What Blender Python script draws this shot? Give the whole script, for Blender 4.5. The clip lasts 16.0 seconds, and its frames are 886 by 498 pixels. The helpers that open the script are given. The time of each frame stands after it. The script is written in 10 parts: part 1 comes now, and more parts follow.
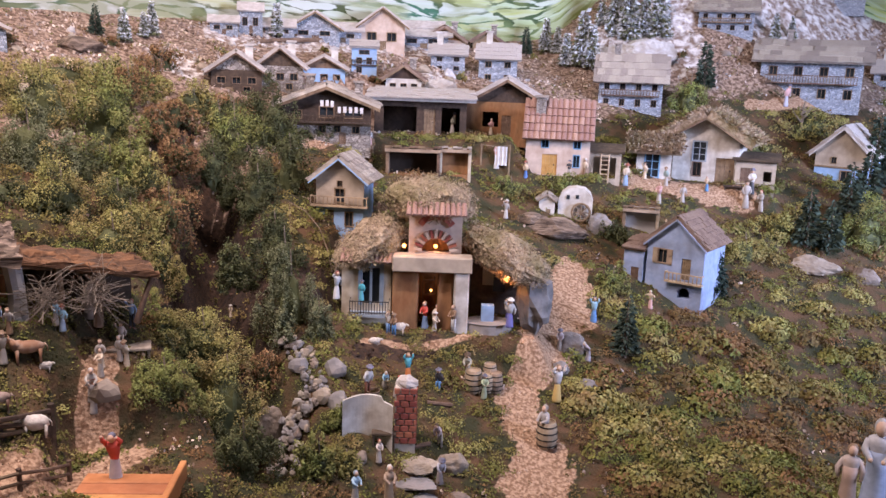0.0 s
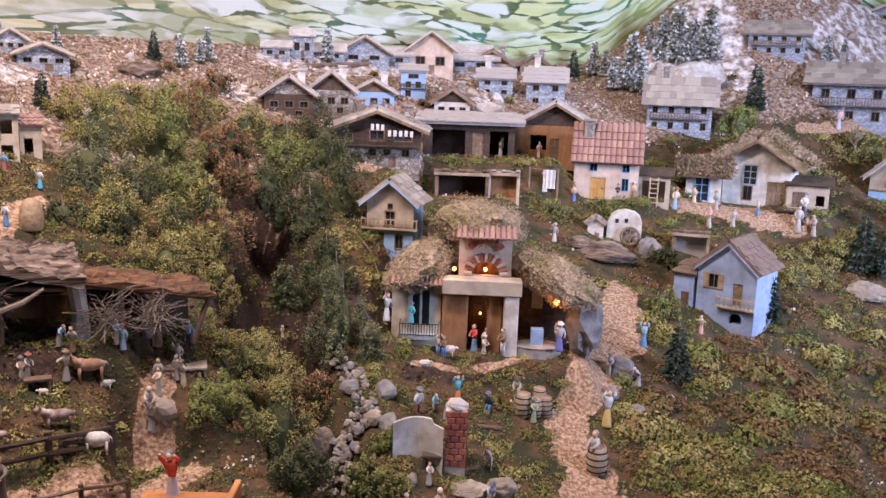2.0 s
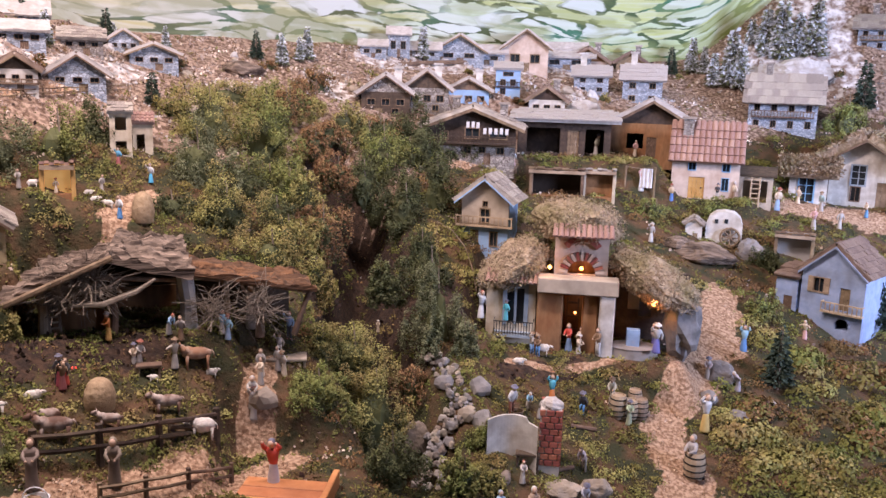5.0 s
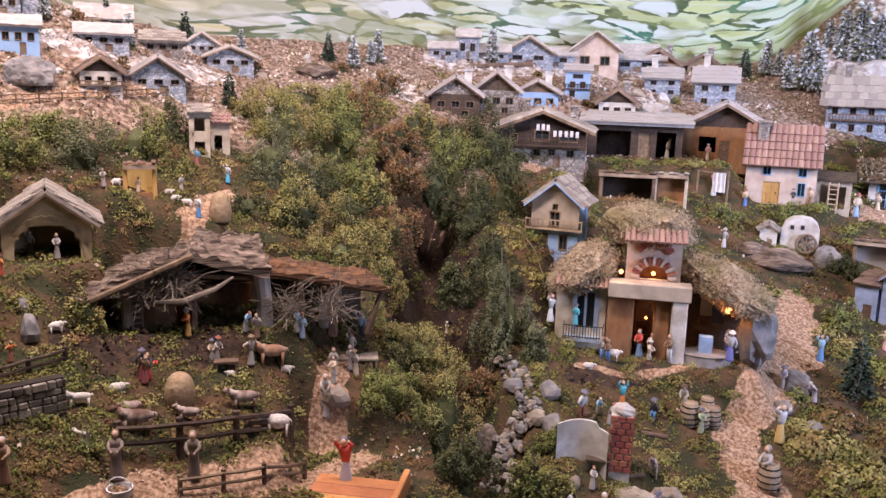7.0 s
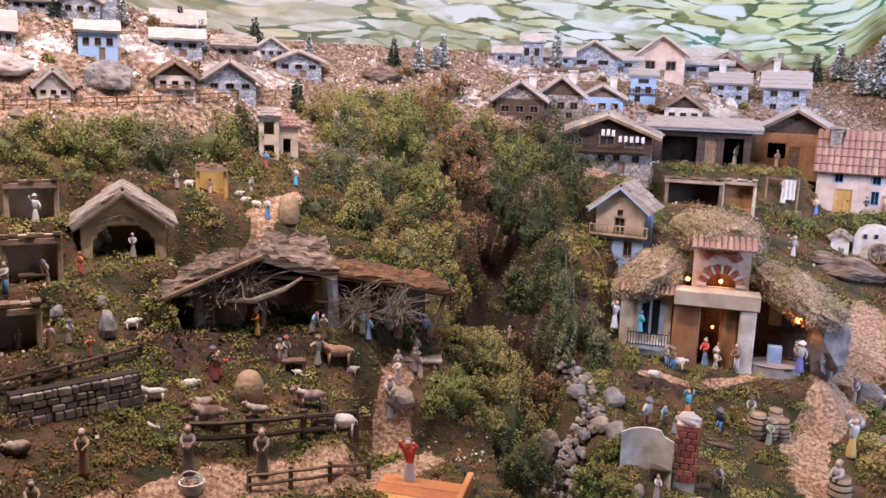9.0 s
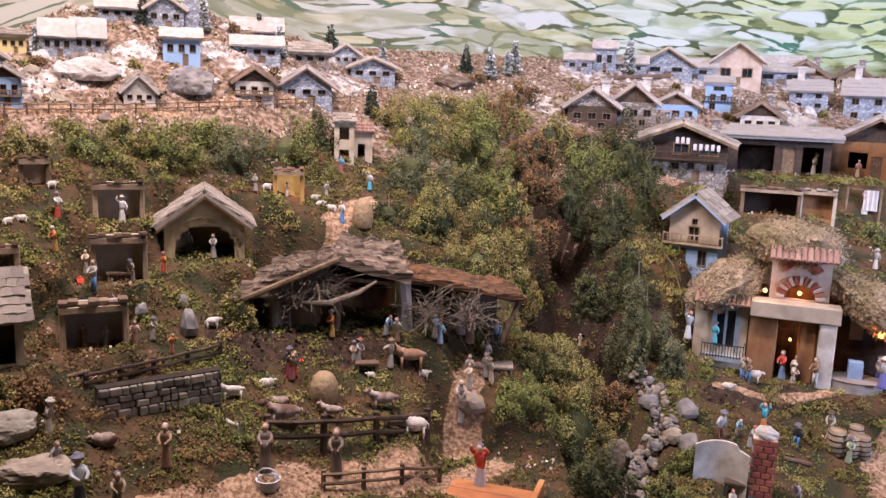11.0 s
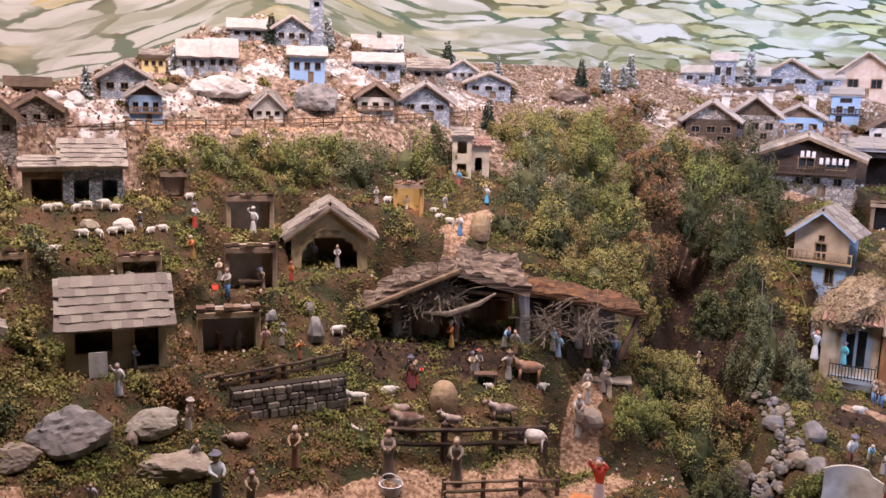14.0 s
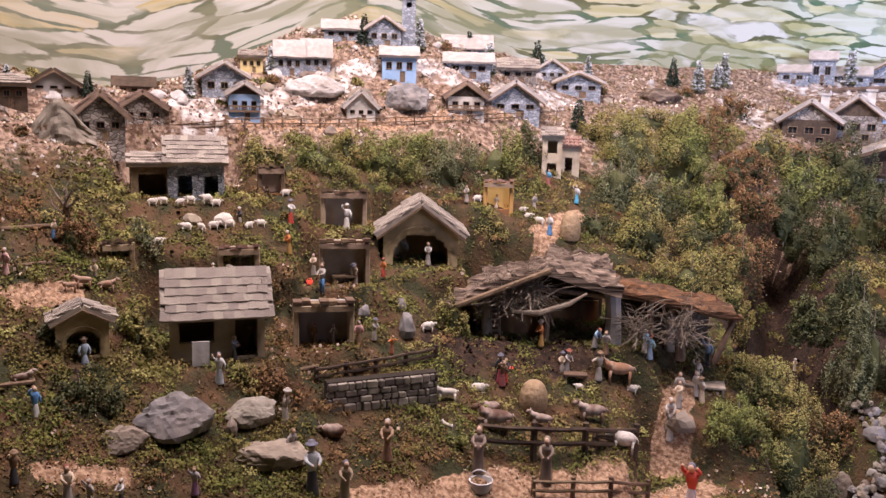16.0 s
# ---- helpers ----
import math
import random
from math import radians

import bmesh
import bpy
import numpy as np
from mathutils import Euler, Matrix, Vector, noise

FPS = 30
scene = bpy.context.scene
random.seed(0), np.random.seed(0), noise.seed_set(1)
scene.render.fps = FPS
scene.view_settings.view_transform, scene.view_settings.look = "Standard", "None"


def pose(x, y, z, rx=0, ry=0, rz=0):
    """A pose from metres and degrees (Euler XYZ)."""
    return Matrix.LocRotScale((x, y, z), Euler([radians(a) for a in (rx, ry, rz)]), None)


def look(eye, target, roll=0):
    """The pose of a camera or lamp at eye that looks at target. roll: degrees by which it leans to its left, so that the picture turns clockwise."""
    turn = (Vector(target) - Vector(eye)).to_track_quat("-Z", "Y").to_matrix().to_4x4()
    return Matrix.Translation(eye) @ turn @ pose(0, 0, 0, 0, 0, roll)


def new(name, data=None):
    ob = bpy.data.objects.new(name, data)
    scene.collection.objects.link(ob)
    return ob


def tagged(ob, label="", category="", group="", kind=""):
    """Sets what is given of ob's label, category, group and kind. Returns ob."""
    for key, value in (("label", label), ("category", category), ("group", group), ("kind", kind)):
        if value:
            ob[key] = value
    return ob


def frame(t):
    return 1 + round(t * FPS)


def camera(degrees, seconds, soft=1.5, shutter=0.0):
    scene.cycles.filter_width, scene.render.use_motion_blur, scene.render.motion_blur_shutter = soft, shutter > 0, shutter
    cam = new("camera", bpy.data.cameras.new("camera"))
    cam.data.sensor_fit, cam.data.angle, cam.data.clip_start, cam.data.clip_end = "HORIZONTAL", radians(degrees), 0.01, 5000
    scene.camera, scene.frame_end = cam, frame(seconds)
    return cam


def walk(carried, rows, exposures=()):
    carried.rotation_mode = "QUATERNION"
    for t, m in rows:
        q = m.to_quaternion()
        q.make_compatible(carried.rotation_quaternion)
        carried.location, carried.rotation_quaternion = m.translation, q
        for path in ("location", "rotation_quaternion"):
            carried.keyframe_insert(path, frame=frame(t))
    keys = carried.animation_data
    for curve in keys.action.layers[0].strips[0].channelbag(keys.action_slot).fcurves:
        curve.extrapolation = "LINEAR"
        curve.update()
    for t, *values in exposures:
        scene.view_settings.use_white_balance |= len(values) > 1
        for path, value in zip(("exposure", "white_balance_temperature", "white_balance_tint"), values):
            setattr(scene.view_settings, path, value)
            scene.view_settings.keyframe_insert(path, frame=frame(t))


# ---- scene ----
cam = camera(54.04, 16.0)
ROWS = [  # seconds, place, turn
    (0.0, 0.0000, 0.0000, 1.5500, 77.98, -2.01, -11.40),
    (0.5, -0.0062, -0.0030, 1.5536, 78.41, -2.05, -11.20),
    (1.0, -0.0157, -0.0035, 1.5542, 78.78, -2.03, -10.58),
    (1.5, -0.0202, -0.0077, 1.5570, 79.05, -1.98, -9.61),
    (2.0, -0.0256, -0.0076, 1.5577, 79.27, -1.91, -8.60),
    (2.5, -0.0346, -0.0062, 1.5567, 79.42, -1.90, -7.65),
    (3.0, -0.0392, -0.0069, 1.5570, 79.44, -1.79, -6.66),
    (5.5, -0.0602, -0.0083, 1.5533, 78.94, -1.77, -1.81),
    (6.0, -0.0703, -0.0100, 1.5537, 78.94, -1.79, -0.72),
    (6.5, -0.0750, -0.0123, 1.5551, 78.96, -1.82, 0.35),
    (7.0, -0.0803, -0.0117, 1.5560, 78.96, -1.82, 1.24),
    (7.5, -0.0832, -0.0132, 1.5558, 79.01, -1.84, 2.10),
    (8.0, -0.0914, -0.0132, 1.5554, 79.05, -1.86, 2.93),
    (8.5, -0.0944, -0.0166, 1.5546, 79.12, -1.85, 3.97),
    (9.0, -0.1005, -0.0205, 1.5553, 79.13, -1.92, 5.08),
    (11.5, -0.1283, -0.0349, 1.5533, 79.53, -2.08, 10.39),
    (12.0, -0.1324, -0.0396, 1.5559, 79.66, -2.03, 11.43),
    (12.5, -0.1376, -0.0448, 1.5554, 79.84, -1.96, 12.51),
    (13.0, -0.1412, -0.0492, 1.5517, 80.05, -1.80, 13.70),
    (13.5, -0.1488, -0.0540, 1.5504, 80.16, -1.70, 14.90),
    (14.0, -0.1557, -0.0608, 1.5527, 80.12, -1.64, 16.21),
    (14.5, -0.1611, -0.0682, 1.5517, 80.12, -1.58, 17.59),
    (15.0, -0.1629, -0.0744, 1.5505, 80.11, -1.56, 19.06),
    (15.5, -0.1716, -0.0769, 1.5482, 80.08, -1.61, 20.34),
    (16.0, -0.1808, -0.0779, 1.5461, 80.05, -1.69, 21.49),
]
walk(cam, [(t, pose(x, y, z, rx, ry, rz)) for t, x, y, z, rx, ry, rz in ROWS], [(0.0, -0.54, 6040, 31), (16.0, -0.54, 6040, 31)])

# ---- light ----
world = bpy.data.worlds.new("world")
scene.world = world
world.use_nodes = True
world.node_tree.nodes["Background"].inputs[0].default_value = (0.75, 0.85, 1.0, 1)
world.node_tree.nodes["Background"].inputs[1].default_value = 0.02
scene.view_settings.exposure = 0.0


def area_lamp(name, eye, target, sx, sy, watts, colour, spread=180):
    data = bpy.data.lights.new(name, "AREA")
    data.shape, data.size, data.size_y, data.energy, data.color = "RECTANGLE", sx, sy, watts, colour
    data.spread = radians(spread)
    ob = new(name, data)
    ob.matrix_world = look(eye, target)
    return ob


# warm strip lights under the ceiling, and cool daylight from the window behind the visitor
area_lamp("ceiling_strip_light", (-0.25, 1.55, 3.45), (-0.15, 2.65, 1.0), 1.8, 0.18, 148, (1.0, 0.85, 0.70))
# added fill: warms and lifts the left slope, no known fitting there
area_lamp("side_fill_light", (-1.6, 1.2, 3.35), (-1.3, 2.1, 1.2), 0.8, 0.2, 66, (1.0, 0.85, 0.70))
area_lamp("ceiling_back_light", (0.9, 3.6, 3.15), (0.7, 4.3, 1.6), 3.0, 0.3, 18, (1.0, 0.92, 0.85))
area_lamp("window_daylight", (4.3, -0.2, 2.3), (2.0, 3.7, 1.2), 1.4, 1.3, 120, (0.66, 0.79, 1.0), 75)


# ---- materials ----
def mat(name, c1, c2, scale=40.0, rough=0.85, bump=0.4, metal=0.0, shift=0.0, islands=False, second=None, big=13.0, depth=0.004, stretch=(1, 1, 1)):
    """A surface of two colours in fine grain, with stains at a larger scale; shift varies it from piece to piece."""
    m = bpy.data.materials.new(name)
    m.use_nodes = True
    t = m.node_tree
    n, lk = t.nodes, t.links
    b = n["Principled BSDF"]
    b.inputs["Roughness"].default_value, b.inputs["Metallic"].default_value = rough, metal
    co = n.new("ShaderNodeTexCoord")
    fine, large = n.new("ShaderNodeTexNoise"), n.new("ShaderNodeTexNoise")
    fine.inputs["Scale"].default_value, fine.inputs["Detail"].default_value = scale, 6
    large.inputs["Scale"].default_value, large.inputs["Detail"].default_value = big, 4
    mp = n.new("ShaderNodeMapping")
    mp.inputs["Scale"].default_value = stretch
    lk.new(co.outputs["Object"], mp.inputs["Vector"])
    for q in (fine, large):
        lk.new(mp.outputs[0], q.inputs["Vector"])
    ramp = n.new("ShaderNodeValToRGB")
    ramp.color_ramp.elements[0].position, ramp.color_ramp.elements[1].position = 0.35, 0.65
    ramp.color_ramp.elements[0].color, ramp.color_ramp.elements[1].color = (*c1, 1), (*c2, 1)
    lk.new(fine.outputs["Fac"], ramp.inputs["Fac"])
    r2 = n.new("ShaderNodeValToRGB")
    r2.color_ramp.elements[0].position, r2.color_ramp.elements[1].position = 0.42, 0.68
    lk.new(large.outputs["Fac"], r2.inputs["Fac"])
    mix = n.new("ShaderNodeMix")
    mix.data_type = "RGBA"
    s = second or tuple(0.55 * v for v in c1)
    mix.inputs["B"].default_value = (*s, 1)
    dim = n.new("ShaderNodeMath")
    dim.operation = "MULTIPLY"
    dim.inputs[1].default_value = 0.8
    lk.new(r2.outputs["Color"], dim.inputs[0])
    lk.new(dim.outputs[0], mix.inputs["Factor"])
    lk.new(ramp.outputs["Color"], mix.inputs["A"])
    out = mix.outputs["Result"]
    if shift:
        hsv = n.new("ShaderNodeHueSaturation")
        if islands:
            rnd = n.new("ShaderNodeNewGeometry").outputs["Random Per Island"]
        else:
            rnd = n.new("ShaderNodeObjectInfo").outputs["Random"]
        for sock, lo, hi in (("Value", 1 - shift, 1 + shift), ("Hue", 0.5 - 0.05 * shift, 0.5 + 0.05 * shift)):
            mr = n.new("ShaderNodeMapRange")
            mr.inputs["To Min"].default_value, mr.inputs["To Max"].default_value = lo, hi
            lk.new(rnd, mr.inputs["Value"])
            lk.new(mr.outputs[0], hsv.inputs[sock])
        lk.new(out, hsv.inputs["Color"])
        out = hsv.outputs["Color"]
    lk.new(out, b.inputs["Base Color"])
    if bump:
        bp = n.new("ShaderNodeBump")
        bp.inputs["Strength"].default_value, bp.inputs["Distance"].default_value = bump, depth
        lk.new(fine.outputs["Fac"], bp.inputs["Height"])
        lk.new(bp.outputs[0], b.inputs["Normal"])
    return m


def masonry(name, c1, c2, mortar, scale=60.0, stretch=1.0):
    """Rubble stone wall: cells of many shades with joints."""
    m = bpy.data.materials.new(name)
    m.use_nodes = True
    t = m.node_tree
    n, lk = t.nodes, t.links
    b = n["Principled BSDF"]
    b.inputs["Roughness"].default_value = 0.9
    co, mp = n.new("ShaderNodeTexCoord"), n.new("ShaderNodeMapping")
    mp.inputs["Scale"].default_value = (1, 1, stretch)
    lk.new(co.outputs["Object"], mp.inputs["Vector"])
    cell, edge = n.new("ShaderNodeTexVoronoi"), n.new("ShaderNodeTexVoronoi")
    edge.feature = "DISTANCE_TO_EDGE"
    for q in (cell, edge):
        q.inputs["Scale"].default_value = scale
        lk.new(mp.outputs[0], q.inputs["Vector"])
    sep = n.new("ShaderNodeSeparateColor")
    lk.new(cell.outputs["Color"], sep.inputs[0])
    ramp = n.new("ShaderNodeValToRGB")
    ramp.color_ramp.elements[0].color, ramp.color_ramp.elements[1].color = (*c1, 1), (*c2, 1)
    lk.new(sep.outputs[0], ramp.inputs["Fac"])
    r2 = n.new("ShaderNodeValToRGB")
    r2.color_ramp.elements[0].position, r2.color_ramp.elements[1].position = 0.03, 0.10
    lk.new(edge.outputs["Distance"], r2.inputs["Fac"])
    mix = n.new("ShaderNodeMix")
    mix.data_type = "RGBA"
    mix.inputs["A"].default_value = (*mortar, 1)
    lk.new(r2.outputs["Color"], mix.inputs["Factor"])
    lk.new(ramp.outputs["Color"], mix.inputs["B"])
    lk.new(mix.outputs["Result"], b.inputs["Base Color"])
    bp = n.new("ShaderNodeBump")
    bp.inputs["Strength"].default_value, bp.inputs["Distance"].default_value = 0.8, 0.003
    lk.new(r2.outputs["Color"], bp.inputs["Height"])
    lk.new(bp.outputs[0], b.inputs["Normal"])
    return m


def glow(name, colour, strength):
    m = bpy.data.materials.new(name)
    m.use_nodes = True
    b = m.node_tree.nodes["Principled BSDF"]
    b.inputs["Base Color"].default_value = (*colour, 1)
    b.inputs["Emission Color"].default_value, b.inputs["Emission Strength"].default_value = (*colour, 1), strength
    return m


M = dict(
    plaster=mat("cream_plaster", (0.50, 0.43, 0.32), (0.62, 0.55, 0.43), 35, 0.9, 0.4, second=(0.27, 0.19, 0.11)),
    pinkish=mat("rose_plaster", (0.50, 0.40, 0.33), (0.62, 0.51, 0.43), 35, 0.9, 0.3, second=(0.38, 0.26, 0.19)),
    white=mat("whitewash", (0.52, 0.50, 0.465), (0.68, 0.66, 0.62), 40, 0.9, 0.4, second=(0.28, 0.225, 0.165)),
    blue=mat("blue_limewash", (0.27, 0.36, 0.57), (0.37, 0.46, 0.67), 30, 0.9, 0.35, second=(0.17, 0.20, 0.27)),
    skyblue=mat("sky_blue_paint", (0.25, 0.42, 0.66), (0.33, 0.50, 0.75), 30, 0.8, 0.2, second=(0.20, 0.28, 0.42)),
    beige=mat("beige_plaster", (0.42, 0.35, 0.27), (0.50, 0.42, 0.33), 30, 0.9, 0.3),
    ochre=mat("ochre_wood", (0.50, 0.28, 0.08), (0.60, 0.36, 0.12), 50, 0.7, 0.3),
    yellow=mat("yellow_plaster", (0.62, 0.50, 0.22), (0.70, 0.58, 0.30), 40, 0.9, 0.2),
    rust=mat("stained_plaster", (0.23, 0.095, 0.035), (0.44, 0.245, 0.11), 18, 0.9, 0.4, second=(0.075, 0.032, 0.016), big=16, stretch=(1, 1, 0.45)),
    straw_wall=mat("pale_stone_block", (0.54, 0.42, 0.23), (0.66, 0.53, 0.32), 30, 0.9, 0.4),
    greyplaster=mat("grey_plaster", (0.36, 0.36, 0.36), (0.48, 0.47, 0.46), 26, 0.9, 0.4, second=(0.24, 0.23, 0.22)),
    wood=mat("weathered_wood", (0.16, 0.105, 0.065), (0.26, 0.18, 0.115), 60, 0.85, 0.5, shift=0.3),
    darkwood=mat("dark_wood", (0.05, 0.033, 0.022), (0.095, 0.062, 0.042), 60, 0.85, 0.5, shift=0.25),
    palewood=mat("pale_wood", (0.36, 0.27, 0.18), (0.48, 0.37, 0.26), 60, 0.8, 0.4, shift=0.2),
    orange=mat("varnished_pine", (0.52, 0.21, 0.07), (0.64, 0.29, 0.11), 45, 0.55, 0.3, shift=0.18, second=(0.36, 0.14, 0.05)),
    bark=mat("cork_bark", (0.045, 0.030, 0.022), (0.36, 0.275, 0.21), 30, 0.95, 1.0, second=(0.07, 0.048, 0.034), depth=0.016, stretch=(0.28, 2.2, 2.4)),
    barkrust=mat("rusty_bark", (0.06, 0.032, 0.018), (0.25, 0.120, 0.052), 40, 0.95, 1.0, second=(0.10, 0.055, 0.03), depth=0.014, stretch=(0.4, 1.5, 2)),
    slate=mat("stone_slab", (0.33, 0.29, 0.25), (0.50, 0.445, 0.385), 35, 0.85, 0.6, shift=0.25, second=(0.20, 0.17, 0.15)),
    tile=mat("terracotta_tile", (0.33, 0.195, 0.155), (0.45, 0.29, 0.24), 40, 0.85, 0.4, shift=0.2, second=(0.28, 0.16, 0.12)),
    browntile=mat("brown_shingle", (0.20, 0.135, 0.105), (0.28, 0.20, 0.16), 40, 0.85, 0.4, shift=0.2),
    snow=mat("flocked_snow", (0.44, 0.42, 0.405), (0.62, 0.605, 0.60), 60, 0.9, 0.8, second=(0.36, 0.31, 0.27), depth=0.006),
    snowroof=mat("snowy_roof", (0.40, 0.37, 0.345), (0.56, 0.53, 0.51), 50, 0.9, 0.6, second=(0.38, 0.34, 0.31)),
    thatch=mat("dry_moss_thatch", (0.24, 0.175, 0.11), (0.47, 0.365, 0.26), 70, 0.95, 1.0, shift=0.3, islands=True, second=(0.15, 0.13, 0.05), depth=0.01, big=9),
    stonewall=masonry("rubble_wall", (0.20, 0.18, 0.17), (0.46, 0.42, 0.38), (0.13, 0.11, 0.09), 70, 1.6),
    coldstone=masonry("grey_blue_rubble", (0.22, 0.265, 0.33), (0.52, 0.575, 0.66), (0.19, 0.20, 0.22), 85, 1.7),
    wallstone=mat("dark_field_stone", (0.19, 0.165, 0.14), (0.36, 0.325, 0.285), 34, 0.9, 0.7, shift=0.45, second=(0.09, 0.08, 0.06)),
    stone=mat("field_stone", (0.22, 0.18, 0.14), (0.42, 0.355, 0.285), 30, 0.9, 0.6, shift=0.3, second=(0.19, 0.16, 0.13)),
    palerock=mat("pale_rock", (0.15, 0.145, 0.145), (0.33, 0.32, 0.325), 26, 0.85, 0.7, shift=0.15, second=(0.24, 0.21, 0.19)),
    brick=mat("red_brick", (0.30, 0.085, 0.055), (0.40, 0.13, 0.085), 50, 0.85, 0.4, shift=0.25),
    mortar=mat("mortar", (0.55, 0.50, 0.45), (0.65, 0.60, 0.55), 60, 0.95, 0.4),
    dark=mat("dark_interior", (0.025, 0.018, 0.013), (0.04, 0.03, 0.022), 30, 0.95, 0.2),
    glass=mat("dark_pane", (0.02, 0.025, 0.03), (0.04, 0.05, 0.06), 20, 0.15, 0.0),
    bluewindow=mat("blue_shutter", (0.16, 0.34, 0.55), (0.22, 0.42, 0.63), 40, 0.7, 0.2),
    frameblue=mat("grey_blue_frame", (0.26, 0.32, 0.38), (0.34, 0.40, 0.46), 40, 0.7, 0.2),
    straw=mat("wicker_straw", (0.33, 0.23, 0.13), (0.46, 0.34, 0.21), 90, 0.95, 0.9, second=(0.24, 0.16, 0.09)),
    iron=mat("dark_iron", (0.03, 0.03, 0.03), (0.06, 0.055, 0.05), 60, 0.6, 0.3, metal=0.6),
    cloth=mat("white_cloth", (0.72, 0.72, 0.74), (0.80, 0.80, 0.82), 50, 0.95, 0.4),
    leaf=mat("green_leaf", (0.150, 0.185, 0.042), (0.275, 0.300, 0.080), 20, 0.75, 0.0, shift=0.28, islands=True, big=9, second=(0.20, 0.16, 0.05)),
    leafolive=mat("olive_leaf", (0.23, 0.225, 0.058), (0.38, 0.35, 0.112), 20, 0.8, 0.0, shift=0.22, islands=True, big=9, second=(0.27, 0.17, 0.07)),
    leafbrown=mat("dry_leaf", (0.20, 0.105, 0.042), (0.33, 0.19, 0.085), 20, 0.85, 0.0, shift=0.3, islands=True),
    leafgrey=mat("grey_green_leaf", (0.13, 0.148, 0.075), (0.25, 0.262, 0.135), 20, 0.8, 0.0, shift=0.25, islands=True),
    # dark green leaves; bush interiors use it too, as shade put into colour
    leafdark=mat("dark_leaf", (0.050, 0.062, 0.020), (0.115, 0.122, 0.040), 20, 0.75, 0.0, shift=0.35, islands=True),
    fir=mat("fir_needles", (0.030, 0.052, 0.034), (0.055, 0.085, 0.055), 40, 0.85, 0.0, shift=0.4, islands=True),
    firsnow=mat("frosted_needles", (0.52, 0.56, 0.62), (0.78, 0.82, 0.88), 60, 0.9, 0.0, shift=0.3, islands=True),
    # dead-leaf brown, set darker still to carry some of the gorge's shade
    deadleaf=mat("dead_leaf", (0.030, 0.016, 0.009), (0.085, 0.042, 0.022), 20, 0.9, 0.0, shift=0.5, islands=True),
    rubble=mat("brown_rubble", (0.45, 0.335, 0.26), (0.74, 0.63, 0.54), 40, 0.9, 0.3, shift=0.35, islands=True, second=(0.17, 0.10, 0.06), big=7),
    twig=mat("grey_twig", (0.20, 0.16, 0.12), (0.32, 0.27, 0.21), 60, 0.9, 0.4),
    moss=mat("moss", (0.100, 0.122, 0.024), (0.225, 0.230, 0.052), 30, 0.9, 0.0, shift=0.16, islands=True, second=(0.19, 0.120, 0.042), big=6),
    mossbrown=mat("dry_moss", (0.150, 0.080, 0.032), (0.28, 0.160, 0.066), 30, 0.9, 0.0, shift=0.2, islands=True, second=(0.10, 0.085, 0.025), big=8),
    gravel=mat("wood_chip_gravel", (0.44, 0.30, 0.20), (0.72, 0.57, 0.45), 40, 0.9, 0.3, shift=0.35, islands=True, second=(0.34, 0.19, 0.09), big=9),
    woolwhite=mat("cream_wool", (0.62, 0.57, 0.51), (0.80, 0.76, 0.70), 90, 0.95, 0.8),
    cowbrown=mat("brown_hide", (0.26, 0.13, 0.07), (0.36, 0.20, 0.11), 25, 0.7, 0.2, second=(0.55, 0.46, 0.38), big=30),
    cowpale=mat("dappled_hide", (0.10, 0.05, 0.032), (0.24, 0.13, 0.08), 25, 0.7, 0.2, second=(0.72, 0.66, 0.60), big=26),
    lamp=glow("lamp_bulb", (1.0, 0.45, 0.10), 8.0),
    ember=glow("ember", (1.0, 0.10, 0.05), 1.2),
    warmlit=glow("lit_back_panel", (0.9, 0.55, 0.16), 0.45),
)


def paint(r, g, b):
    """Painted terracotta of one colour."""
    key = "paint_%02d%02d%02d" % (r * 99, g * 99, b * 99)
    if key not in M:
        M[key] = mat(key, (r * 0.85, g * 0.85, b * 0.85), (r, g, b), 60, 0.65, 0.15)
    return M[key]


# ---- building blocks ----
def mesh_object(name, bm, materials, parent=None, label="", m=None, smooth=False):
    me = bpy.data.meshes.new(name)
    bmesh.ops.recalc_face_normals(bm, faces=bm.faces)
    bm.to_mesh(me)
    bm.free()
    for q in materials if isinstance(materials, (list, tuple)) else [materials]:
        me.materials.append(q)
    if smooth:
        me.polygons.foreach_set("use_smooth", [True] * len(me.polygons))
    ob = new(name, me)
    if parent is not None:
        ob.parent = parent
    if m is not None:
        ob.matrix_basis = m
    if label:
        tagged(ob, label)
    return ob


def part(name, bm, material, parent, label="", m=None, smooth=False):
    return mesh_object(name, bm, material, parent, label, m, smooth)


def thing(name, x, y, z, turn, label, category, group="", kind=""):
    ob = new(name)
    ob.empty_display_size = 0.02
    ob.matrix_basis = pose(x, y, z, 0, 0, turn)
    return tagged(ob, label, category, group, kind)


def share(name, me, parent, m):
    """Another piece on a mesh that exists."""
    ob = new(name, me)
    ob.parent = parent
    ob.matrix_basis = m
    return ob


